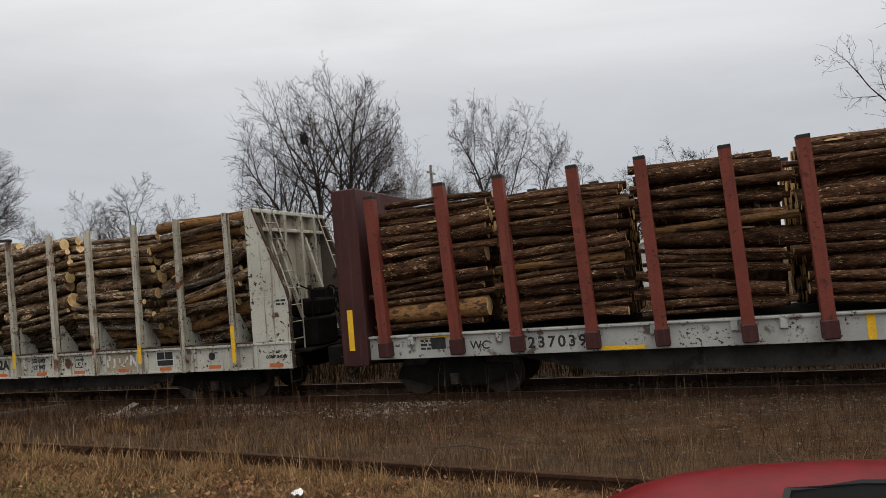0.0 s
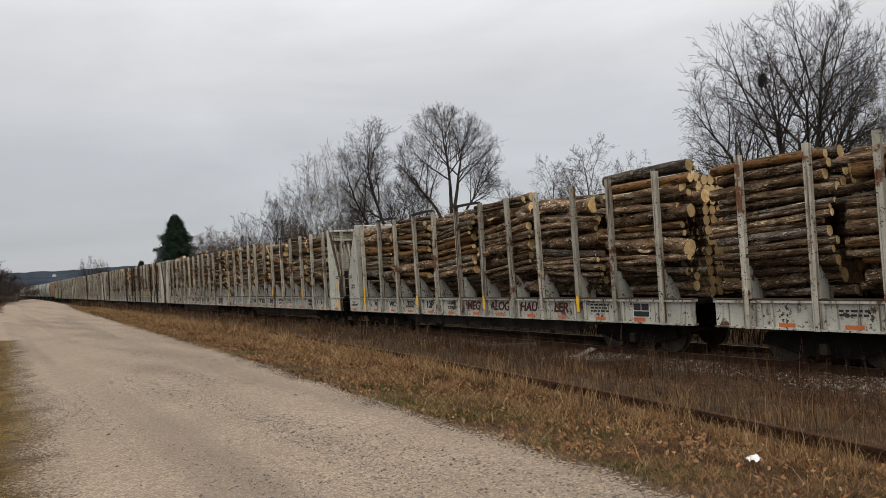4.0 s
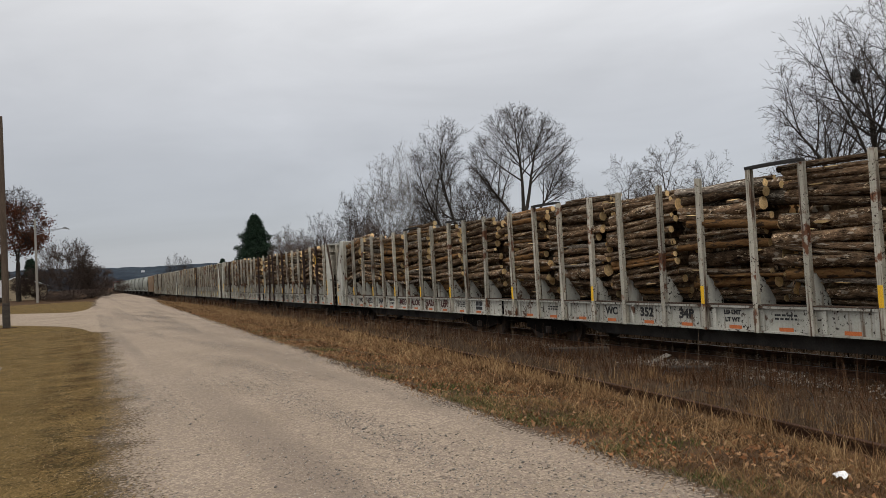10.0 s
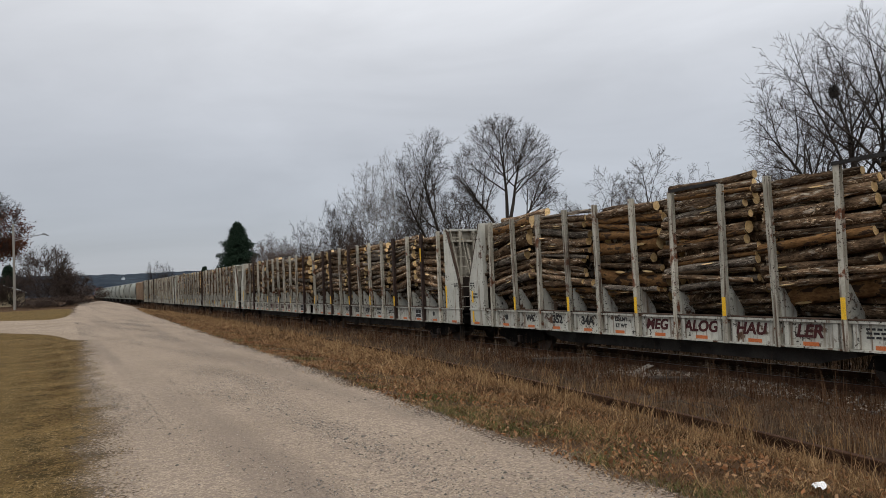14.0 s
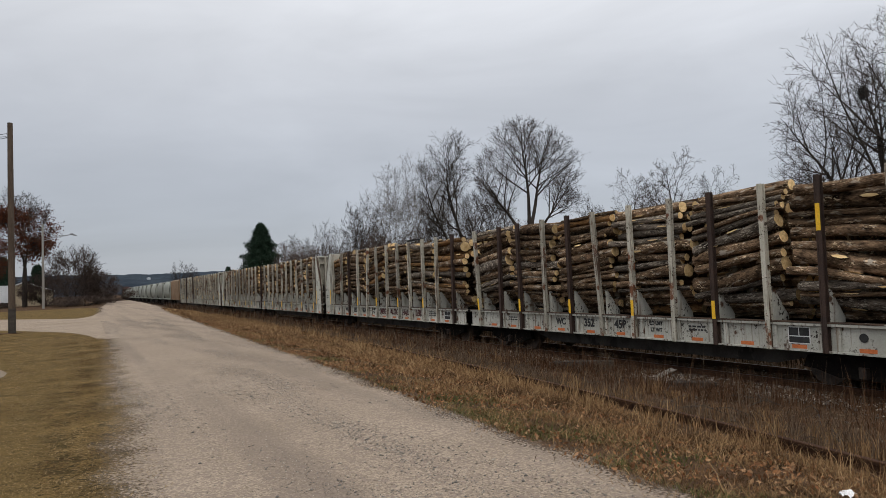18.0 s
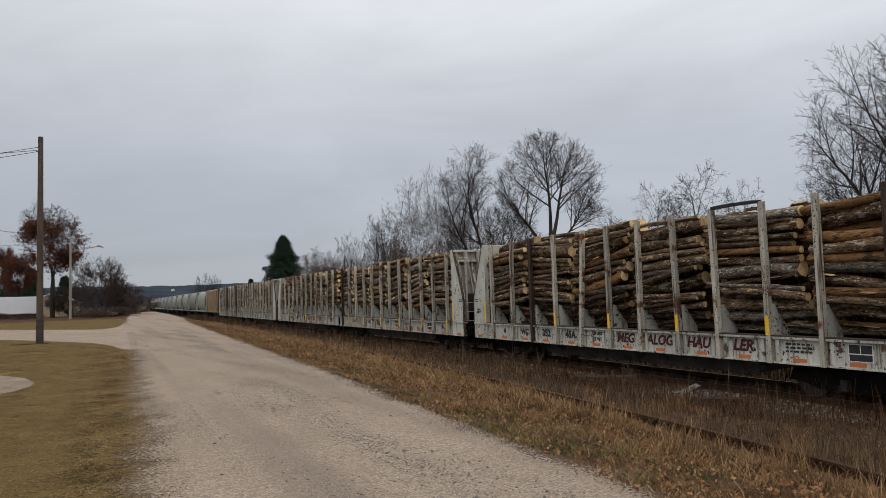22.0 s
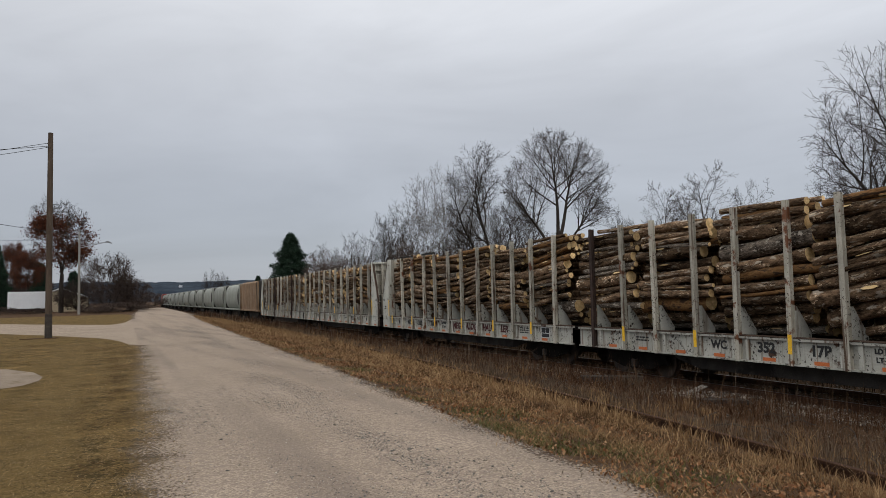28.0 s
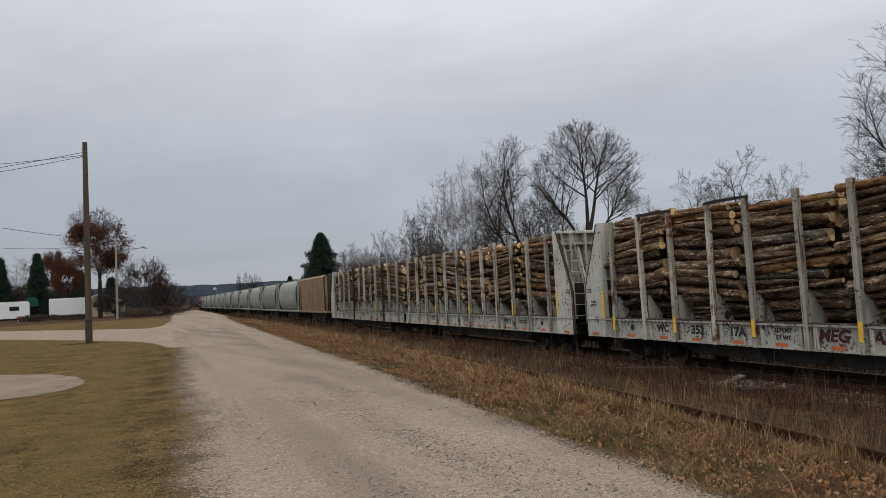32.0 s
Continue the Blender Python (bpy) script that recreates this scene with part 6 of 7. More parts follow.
tree("small", 9.0, 190, 14, 11, 10, "trees beside the road")
tree("small", 11.0, 200, 15, 12, 100, "trees beside the road")
# oaks that keep their russet leaves in clumps, bare at the crown's top
for az, r, h, width, seed, low, high in ((3.7, 132, 19.0, 10.3, 5, 0.30, 0.78), (5.75, 150, 11.8, 6.0, 6, 0.10, 0.9), (6.75, 176, 14.5, 4.2, 7, 0.5, 0.97)):
    t = tree("oak", az, r, h, width, seed * 50, "trees beside the road", "oak_tree", "oak holding russet brown leaves, bare at the top")
    tips = [p for p in TREES["oak"][3] if low < p[2] / 18 < high and noise.noise((p[0] * 0.55, p[1] * 0.55, p[2] * 0.5 + seed)) > 0.0]
    v, f = leaf_cards(tips, seed, 0.14, 150, 0.55)
    part("foliage", quick_mesh("foliage", v, f, M["oak_leaf"]), t, None, "russet clinging leaves")


def conifer(az, r, height, width, seed, group, per=13):
    """Spruce: whorls of drooping boughs set with needle tufts."""
    g = random.Random(seed)
    x, y = polar(az, r)
    t = thing("spruce_tree", pose(x, y, ground_z(x), 0, 0, g.uniform(0, 360)), "dark green spruce with an uneven pointed crown", "tree", group)
    s = Shape().tube([(0, 0, 0), (0.05, 0, height * 0.5), (0, 0, height)], [height * 0.018, height * 0.011, 0.02], 7)
    pts = []
    z = height * 0.06
    while z < height * 0.985:
        reach = width * 0.5 * (1 - z / height) ** 0.72 * (0.85 + 0.15 * min(1, z / height * 5)) * (0.86 + 0.16 * math.sin(z * 2.3 + seed)) + 0.12
        for k in range(16):
            a, q = g.uniform(0, 6.28), reach * g.uniform(0.6, 1.12)
            tip = Vector((q * math.cos(a), q * math.sin(a), z - 0.12 * q + g.uniform(-0.1, 0.25)))
            s.tube([(0, 0, z), tip * 0.5 + Vector((0, 0, z * 0.5 + 0.05 * q)), tip], [0.03, 0.02, 0.01], 3, caps=False)
            for u in (0.35, 0.5, 0.65, 0.8, 0.92, 1.0):
                pts.append((tip.x * u, tip.y * u, z + (tip.z - z) * u))
        z += height * 0.022
    part("trunk", s.mesh("trunk", M["tree_bark"]), t)
    v, f = leaf_cards(pts, seed, 0.16, per, 0.22)
    part("foliage", quick_mesh("foliage", v, f, M["needle"]), t)


conifer(-12.75, 150, 14.9, 15.5, 1, "evergreens")
conifer(7.65, 170, 13.6, 7.0, 2, "evergreens", 7)
conifer(9.9, 175, 13.0, 6.5, 3, "evergreens", 7)
conifer(5.0, 165, 9.5, 5.5, 4, "evergreens")
conifer(2.9, 150, 7.0, 4.5, 5, "evergreens")
conifer(-10.2, 230, 8.2, 4, 6, "evergreens")

# ---- far hills ----
hv, hf = [], []
cols = 320
for k in range(cols + 1):
    a = radians(-60 + 120 * k / cols)
    for j, (d, e) in enumerate(((900, 0.0), (1300, 0.75), (1700, 1.0), (2300, 0.4))):
        z = e * (45 + 5 * noise.noise((k * 0.05, 2.0, 0)) + 2.5 * noise.noise((k * 0.31, 5.0, 0)) + 3.0 * noise.noise((k * 1.3, 8.0, 0)))
        hv.append((math.sin(a) * d, math.cos(a) * d, z - 1))
for k in range(cols):
    for j in range(3):
        hf.append((k * 4 + j, k * 4 + j + 1, k * 4 + j + 5, k * 4 + j + 4))
structure("hill", Shape().add(hv, hf).mesh("hill", M["hill"], smooth=True), "low blue-grey wooded hills in the distance", "hill")


# ---- grass, weeds, leaves and stones ----
def blades(x, y, z, h, w, lean, seed):
    """Thin bent blades: three points up each side of a taper."""
    g = np.random.default_rng(seed)
    n = len(x)
    a = g.uniform(0, 2 * np.pi, n)
    dx, dy = np.cos(a) * w, np.sin(a) * w
    b = g.uniform(0, 2 * np.pi, n)
    lx, ly = np.cos(b) * lean * h, np.sin(b) * lean * h
    base = np.stack([x, y, z], 1)
    v = np.empty((n, 5, 3))
    v[:, 0] = base + np.stack([-dx, -dy, 0 * x], 1)
    v[:, 1] = base + np.stack([dx, dy, 0 * x], 1)
    mid = base + np.stack([lx * 0.3, ly * 0.3, h * 0.6], 1)
    v[:, 2] = mid + np.stack([dx, dy, 0 * x], 1) * 0.7
    v[:, 3] = mid - np.stack([dx, dy, 0 * x], 1) * 0.7
    v[:, 4] = base + np.stack([lx, ly, h], 1)
    k = np.arange(n)[:, None] * 5
    tri = np.concatenate([k + np.array([[0, 1, 2]]), k + np.array([[0, 2, 3]]), k + np.array([[3, 2, 4]])], 1).reshape(-1, 3)
    return v.reshape(-1, 3), tri


def stuff(name, v, f, mat, label, category):
    return tagged(new(name, quick_mesh(name, v, f, mat)), label, category, "", "stuff")


def clumped(g, n, x0, x1, y0, y1, far_power=1.0, cell=0.5, keep=0.5, seed=0):
    """Random places, thicker near y = 4 and in clumps."""
    y = y0 + (y1 - y0) * g.uniform(0, 1, n) ** far_power
    x = g.uniform(0, 1, n)
    x = x0(y) + (x1(y) - x0(y)) * x
    wave = np.sin(x * 2.1 / cell + seed) * np.sin(y * 1.7 / cell + 1.3 * seed) + np.sin((x + y) * 0.9 / cell)
    ok = wave + g.normal(0, 1.0, n) > keep - 1.0
    return x[ok], y[ok]


def ripple(x, y, k):
    """Uneven patches a hand to a foot wide, about -1.5 to 1.5."""
    return np.sin(k * x + 1.7 * np.sin(0.8 * k * y)) * np.sin(k * 0.9 * y + 1.3 * np.sin(0.7 * k * x + 2)) + 0.6 * np.sin(2.3 * k * x + 1.9 * k * y) * np.sin(1.7 * k * y - 2.9 * k * x + 1)


g = np.random.default_rng(7)
side_x = lambda y: np.interp(y, SY, SX)
# verge between road and siding
x, y = clumped(g, 330000, lambda y: road_r(y) - 0.34, lambda y: side_x(y) - 0.12, -8, 75, 1.9, 0.5, 0.55, 1)
ok = g.uniform(0, 1, len(x)) < np.exp(np.minimum(0, x - road_r(y) - 0.06) / 0.10)
x, y = x[ok], y[ok]
t = np.clip((x - road_r(y)) / 2.2, 0, 1)
h = (0.03 + 0.07 * t ** 1.2) * g.lognormal(0, 0.40, len(x)) * np.clip((side_x(y) - x) / 0.7, 0.25, 1)
z = np.maximum(np_ground(x, y) - 0.005, np.where(x < road_r(y) + 0.1, 0.016, -9))
wide, bow = 0.0019 + 0.00022 * np.maximum(y, 0), g.uniform(0.5, 2.6, len(x))
patch = ripple(x, y, 3.1) + 0.25 * g.normal(0, 1, len(x))
h *= np.clip(1.0 + 0.35 * patch, 0.5, 1.7)
for who, seed, mat, words in ((patch > -0.25, 1, "dry_grass", "matted dry tan grass along the gravel road"), (patch <= -0.25, 21, "brown_grass", "darker brown matted grass along the gravel road")):
    v, f = blades(x[who], y[who], z[who], h[who], wide[who], bow[who], seed)
    stuff("verge_grass", v, f, M[mat], words, "grass")
gy = 2.0 + 34 * g.uniform(0, 1, 44000) ** 1.5
gx = road_r(gy) + 0.05 + 1.3 * g.uniform(0, 1, 44000) ** 1.4
ok = 0.45 * np.sin(gx * 3.3 + 1.0) * np.sin(gy * 1.9 + 0.5) + 0.3 * np.sin(gy * 4.7 + gx) + g.normal(0, 0.25, 44000) + 0.75 * np.exp(-((gy - 7.2) / 2.6) ** 2) > 0.52
gx, gy = gx[ok], gy[ok]
v, f = blades(gx, gy, np_ground(gx, gy) - 0.005, g.uniform(0.02, 0.07, len(gx)), 0.0022 + 0.0002 * gy, g.uniform(0.5, 1.6, len(gx)), 31)
stuff("green_grass", v, f, M["green_grass"], "patches of short green grass at the road edge", "grass")
# taller tufts, here and there along the rail
cx = g.uniform(0, 1, 680) ** 0.7; cy = -6 + 70 * g.uniform(0, 1, 680) ** 1.5
cx = side_x(cy) - 1.0 + 0.92 * cx
x = np.repeat(cx, 30) + g.normal(0, 0.10, 680 * 30); y = np.repeat(cy, 30) + g.normal(0, 0.14, 680 * 30)
h = np.repeat(0.06 + 0.24 * g.uniform(0, 1, 680) ** 2, 30) * g.lognormal(0, 0.25, len(x))
v, f = blades(x, y, np_ground(x, y) - 0.01, h, 0.0026 + 0.0003 * np.maximum(y, 0), g.uniform(0.2, 0.8, len(x)), 2)
stuff("tall_grass", v, f, M["dry_grass"], "taller tufts of bleached grass beside the siding", "grass")
cy = -10 + 90 * g.uniform(0, 1, 270) ** 1.4
cx = side_x(cy) + 0.35 + 2.4 * g.uniform(0, 1, 270) ** 1.6
x = np.repeat(cx, 26) + g.normal(0, 0.10, 270 * 26); y = np.repeat(cy, 26) + g.normal(0, 0.12, 270 * 26)
h = np.repeat(g.uniform(0.10, 0.30, 270), 26) * g.lognormal(0, 0.25, len(x))
v, f = blades(x, y, np_ground(x, y) - 0.01, h, 0.0024 + 0.0003 * np.maximum(y, 0), g.uniform(0.1, 0.5, len(x)), 12)
stuff("bleached_tufts", v, f, M["dry_grass"], "bleached grass tufts beyond the siding rail", "grass")
# dark weeds between the tracks
x, y = clumped(g, 165000, lambda y: side_x(y) + 0.2, lambda y: 12.4 + 0 * y, -12, 110, 1.7, 0.9, 0.2, 3)
h = (0.06 + 0.27 * np.clip((x - side_x(y)) / 3.0, 0.15, 1)) * g.uniform(0.25, 1.0, len(x)) * g.lognormal(0, 0.25, len(x))
wide, bow = 0.0018 + 0.00024 * np.maximum(y, 0), g.uniform(0.1, 1.2, len(x))
patch = ripple(x, y, 1.9) + 0.3 * g.normal(0, 1, len(x))
h *= np.clip(1.0 + 0.3 * patch, 0.5, 1.6)
for who, seed, mat, words in ((patch < 0.75, 3, "weed", "dark reddish-brown dead weeds between the tracks"), (patch >= 0.75, 23, "dead_stalk", "bleached patches of dead weeds between the tracks")):
    v, f = blades(x[who], y[who], np_ground(x[who], y[who]) - 0.01, h[who], wide[who], bow[who], seed)
    stuff("weeds", v, f, M[mat], words, "weeds")
x, y = clumped(g, 5000, lambda y: 10.2 + 0 * y, lambda y: 12.3 + 0 * y, -14, 110, 1.4, 1.2, 0.4, 4)
h = g.uniform(0.35, 0.85, len(x))
v, f = blades(x, y, np_ground(x, y) - 0.01, h, 0.0024 + 0.0002 * np.maximum(y, 0), g.uniform(0.02, 0.25, len(x)), 4)
stuff("weed_stalks", v, f, M["weed"], "tall thin dead stalks close to the train", "weeds")
x, y = clumped(g, 4200, lambda y: 10.2 + 0 * y, lambda y: 12.25 + 0 * y, -16, 110, 1.3, 1.4, 0.2, 5)
h = 0.20 + 0.85 * g.uniform(0, 1, len(x)) ** 2.2
v, f = blades(x, y, np_ground(x, y) - 0.01, h, 0.0024 + 0.00018 * np.maximum(y, 0), g.uniform(0.02, 0.22, len(x)), 44)
stuff("dead_stalks", v, f, M["dead_stalk"], "thin bleached dead stalks standing before the train", "weeds")
cy = -8 + 60 * g.uniform(0, 1, 330) ** 1.4
cx = side_x(cy) + 0.15 + 1.5 * g.uniform(0, 1, 330) ** 1.5
x = np.repeat(cx, 30) + g.normal(0, 0.14, 330 * 30); y = np.repeat(cy, 30) + g.normal(0, 0.18, 330 * 30)
h = np.repeat(g.uniform(0.12, 0.34, 330), 30) * g.lognormal(0, 0.25, len(x))
v, f = blades(x, y, np_ground(x, y) - 0.01, h, 0.0018 + 0.00025 * np.maximum(y, 0), g.uniform(0.05, 0.5, len(x)), 45)
stuff("grey_tufts", v, f, M["dead_stalk"], "greyish dead grass tufts behind the siding rail", "grass")
y = -10 + 85 * g.uniform(0, 1, 100000) ** 1.7
x = side_x(y) - 0.6 + (12.6 - side_x(y) + 0.6) * g.uniform(0, 1, len(y))
v, f = blades(x, y, np_ground(x, y) + 0.012, g.uniform(0.004, 0.020, len(x)), 0.0020 + 0.00022 * np.maximum(y, 0), g.uniform(3.0, 9.0, len(x)), 16)
stuff("straw_litter", v, f, M["straw"], "flattened dead straw between the tracks", "straw")
# weeds beyond the track: the cars' shade is put into their olive-brown colour
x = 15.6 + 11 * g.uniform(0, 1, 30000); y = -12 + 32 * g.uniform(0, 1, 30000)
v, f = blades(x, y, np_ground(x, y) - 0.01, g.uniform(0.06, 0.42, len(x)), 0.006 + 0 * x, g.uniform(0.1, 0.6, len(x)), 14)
stuff("weeds", v, f, M["shade_weed"], "olive-brown dead weeds behind the main track, coloured darker for the cars' shade", "weeds")
# dense tall weeds added to darken the view beneath the cars
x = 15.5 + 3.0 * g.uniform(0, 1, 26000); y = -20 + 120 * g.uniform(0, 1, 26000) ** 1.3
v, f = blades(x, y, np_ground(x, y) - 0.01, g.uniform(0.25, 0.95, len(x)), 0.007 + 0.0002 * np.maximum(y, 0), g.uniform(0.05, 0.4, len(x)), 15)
stuff("tall_weeds", v, f, M["shade_weed"], "tall olive-brown weeds added along the track's far side, coloured darker for the cars' shade", "weeds")
# lawn blades, straggling out over the road's edge
y = 2.0 + 30 * g.uniform(0, 1, 180000) ** 1.9
lawn_edge = np.interp(y, [-40, 6, 11, 26.5, 28.4, 38.5, 48], [0.30, 0.30, 0.46, 0.75, 0.5, -3.0, -7.2])
x = lawn_edge + 0.42 - g.exponential(2.6, len(y))
over = np.clip((x - lawn_edge + 0.5) / 0.9, 0, 1)
ok = (g.uniform(0, 1, len(x)) > over ** 0.8) & (x > -9) & ~((x < -1.6) & (y > 14.4) & (y < 21.5) & (x > -8) & (y < 21.4 + (x + 3.7) * 0.4))
x, y = x[ok], y[ok]
z, h = np.where(x > road_l(y) - 0.75, 0.017, 0.004), g.uniform(0.003, 0.012, len(x))
wide, bow = 0.0020 + 0.0002 * y, g.uniform(3.0, 7.0, len(x))
patch = ripple(x, 0.6 * y, 2.2) + 0.45 * g.normal(0, 1, len(x))
for who, seed, mat, words in ((patch > -0.5, 5, "lawn_blade", "short dormant grass blades on the lawn"), (patch <= -0.5, 25, "brown_grass", "darker brown patches in the dormant lawn")):
    v, f = blades(x[who], y[who], z[who], h[who], wide[who], bow[who], seed)
    stuff("lawn_grass", v, f, M[mat], words, "grass")
# fallen leaves on the verge
x, y = clumped(g, 26000, lambda y: road_r(y) - 0.05, lambda y: road_r(y) + 2.2, -6, 40, 1.5, 0.6, 1.1, 6)
v, f = leaf_cards(np.stack([x, y, np_ground(x, y) + 0.034], 1), 8, 0.024, 1, 0.016)
stuff("fallen_leaves", v, f, M["leaf_litter"], "curled brown leaves in the verge grass", "leaves")


def pebbles(x, y, z, size, seed):
    """Small squat stones with six uneven corners."""
    g = np.random.default_rng(seed)
    n = len(x)
    d = np.array([(1, 0, 0), (0, 1, 0), (-1, 0, 0), (0, -1, 0), (0, 0, 0.7), (0, 0, -0.5)])
    v = d[None] * size[:, None, None] * g.uniform(0.6, 1.3, (n, 6, 1))
    a = g.uniform(0, 6.28, n)
    c, s = np.cos(a)[:, None], np.sin(a)[:, None]
    vx = v[:, :, 0] * c - v[:, :, 1] * s + x[:, None]
    vy = v[:, :, 0] * s + v[:, :, 1] * c + y[:, None]
    vz = v[:, :, 2] + z[:, None]
    fa = np.array([(0, 1, 4), (1, 2, 4), (2, 3, 4), (3, 0, 4), (1, 0, 5), (2, 1, 5), (3, 2, 5), (0, 3, 5)])
    return np.stack([vx, vy, vz], 2).reshape(-1, 3), (np.arange(n)[:, None, None] * 6 + fa[None]).reshape(-1, 3)


y = 1.5 + 45 * g.uniform(0, 1, 190000) ** 2.0
x = road_l(y) + (road_r(y) - road_l(y)) * g.uniform(0.0, 1.0, len(y)) + g.normal(0, 0.02, len(y))
lane = np.abs(((x - road_l(y)) / (road_r(y) - road_l(y))) - 0.5)
heap = np.sin(2.3 * x + 1.1 * np.sin(0.35 * y)) * np.sin(0.55 * y + 1.7 * x) + 0.6 * np.sin(5.1 * x + 0.9 * y)
ridge = np.exp(-(((x - road_l(y)) / (road_r(y) - road_l(y)) - 0.63 - 0.02 * np.sin(0.7 * y)) / 0.07) ** 2)
ok = g.uniform(0, 1, len(x)) < (0.12 + 1.5 * np.abs(lane - 0.24)) * np.clip(0.5 + 0.9 * heap, 0.08, 1.6) + 0.55 * ridge * np.clip(0.7 + 0.6 * heap, 0.15, 1.5)
x, y = x[ok], y[ok]
v, f = pebbles(x, y, 0.020 + np.minimum(0, np_ground(x, y)), np.minimum(0.02, g.lognormal(math.log(0.0054), 0.5, len(x))) + 0.00009 * y, 1)
stuff("road_stones", v, f, M["pebble"], "loose small stones strewn on the gravel road", "stones")
x = np.concatenate([g.uniform(11.0, 16.5, 30000), g.uniform(8.0, 11.5, 5000)]); y = -14 + 75 * g.uniform(0, 1, len(x)) ** 1.3
v, f = pebbles(x, y, np_ground(x, y) + 0.01, g.lognormal(math.log(0.017), 0.35, len(x)), 2)
stuff("ballast_stones", v, f, M["dark_stone"], "grey ballast stones along the main track", "stones")
cy = 5 + 34 * g.uniform(0, 1, 42) ** 1.2
cx = g.uniform(11.5, 12.7, 42)
y = np.repeat(cy, 100) + g.normal(0, 0.6, 4200)
x = np.minimum(12.9, np.repeat(cx, 100) + g.normal(0, 0.28, 4200))
v, f = pebbles(x, y, np_ground(x, y) + 0.03, g.lognormal(math.log(0.024), 0.35, len(x)), 3)
stuff("shoulder_stones", v, f, M["pebble"], "patches of pale stones on the ballast shoulder", "stones")


def old_timber(x, y, length, turn, tilt, mat, label, w=0.11, h=0.08):
    """A rotten timber lying in the weeds, split and worn at its ends."""
    r = random.Random(int(x * 10))
    s = Shape()
    for k in range(3):
        a, b = -length / 2 + r.uniform(0, 0.12), length / 2 - r.uniform(0, 0.2)
        s.box(a, b, (k - 1.5) * w * 0.66, (k - 0.5) * w * 0.66 - 0.006, 0, h * r.uniform(0.8, 1.0), 0.012)
    ob = new("old_timber", s.mesh("old_timber", mat))
    ob.matrix_basis = pose(x, y, ground_z(x, y) + 0.03, 0, tilt, turn)
    tagged(ob, label, "timber", "old timbers beside the ballast")


old_timber(12.0, 15.1, 1.7, -40, 0, M["tie"], "rotten dark tie lying in the weeds", 0.22, 0.15)
old_timber(12.15, 12.4, 1.3, 12, -9, M["pole_grey"], "bleached split board propped on the ballast", 0.10, 0.04)
old_timber(11.45, 10.8, 1.0, -42, 0, M["tie"], "short rotten dark timber in the weeds", 0.16, 0.10)
# dead sticks and stalks lying between the tracks
sr = random.Random(21)
sticks = Shape()
for k in range(260):
    y = -8 + 60 * sr.random() ** 1.4
    x = sr.uniform(smooth_line(y) + 0.5, 12.2)
    a, d = sr.uniform(0, 3.14), sr.uniform(0.15, 0.7)
    z = ground_z(x, y) + 0.05
    sticks.tube([(x, y, z), (x + 0.5 * d * math.cos(a), y + 0.5 * d * math.sin(a), z + sr.uniform(0.02, 0.12)), (x + d * math.cos(a), y + d * math.sin(a), z + sr.uniform(0, 0.1))], sr.uniform(0.004, 0.012), 4)
deadwood = tagged(new("deadwood", sticks.mesh("deadwood", M["tie"])), "grey-brown dead sticks lying among the weeds", "sticks", "", "stuff")


# ---- poles and wires ----
def wire(name, a, b, sag, rad=0.012, group="overhead wires"):
    a, b = Vector(a), Vector(b)
    pts = [a.lerp(b, k / 14) - Vector((0, 0, sag * 4 * (k / 14) * (1 - k / 14))) for k in range(15)]
    return tagged(new(name, Shape().tube(pts, rad, 5).mesh(name, M["wire"])), "thin black overhead wire", "wire", group)


def utility_pole(x, y, height, rad, mat, label, lean=0.0):
    p = thing("utility_pole", pose(x, y, ground_z(x)), label, "pole", "utility poles")
    part("shaft", Shape().tube([(0, 0, -0.3), (lean * 0.5, 0, height * 0.5), (lean, 0, height)], [rad, rad * 0.88, rad * 0.72], 12).mesh("shaft", mat, smooth=True), p)
    return p


pole = utility_pole(-2.92, 37.3, 9.72, 0.15, M["pole_wood"], "weathered brown timber utility pole on the lawn")
part("insulator", Shape().tube([(0, 0, 9.02), (-0.16, -0.1, 9.02)], 0.035, 8).tube([(0, 0, 9.2), (-0.14, -0.05, 9.2)], 0.03, 8).mesh("insulator", M["metal_grey"]), pole)
ring = [(0.42 * math.cos(a) - 0.75 * (math.cos(a) < 0) * abs(math.cos(a)), 0.40 * math.sin(a)) for a in [2 * math.pi * k / 18 for k in range(18)]]
part("soil_ring", Shape().prism(ring, "z", 0.0, 0.03).mesh("soil_ring", M["soil"]), pole, None, "bare earth round the foot")
part("treated_foot", Shape().tube([(0, 0, 0.0), (0, 0, 0.9), (0.002, 0, 1.15)], [0.158, 0.157, 0.152], 12).mesh("treated_foot", M["tie"], smooth=True), pole, None, "tar-blackened foot")
wire("wire", (-3.08, 37.2, 9.05), (-22, 31, 6.6), 0.5)
wire("wire", (-3.06, 37.25, 9.2), (-26, 40, 6.8), 0.7)
wire("wire", (-3.06, 37.25, 9.0), (-24, 34, 6.4), 0.9)
wire("wire", (-4.9, 107.8, 11.0), (-17.0, 99, 12.1), 0.15, 0.03)
wire("wire", (-4.9, 107.8, 10.6), (-17.0, 99, 9.6), 0.3, 0.02)
lamp = thing("street_lamp", pose(-4.82, 107.8, 0), "pale timber pole with a street lamp on a long arm", "street lamp")
part("shaft", Shape().tube([(0, 0, -0.2), (0, 0, 11.4)], [0.17, 0.12], 10).mesh("shaft", M["pole_grey"], smooth=True), lamp)
part("arm", Shape().tube([(0, 0, 9.1), (1.6, 0, 9.6), (3.3, 0, 9.95)], 0.045, 8).tube([(0, 0, 9.4), (1.7, 0, 9.78), (3.3, 0, 9.98)], 0.035, 6).mesh("arm", M["metal_grey"]), lamp)
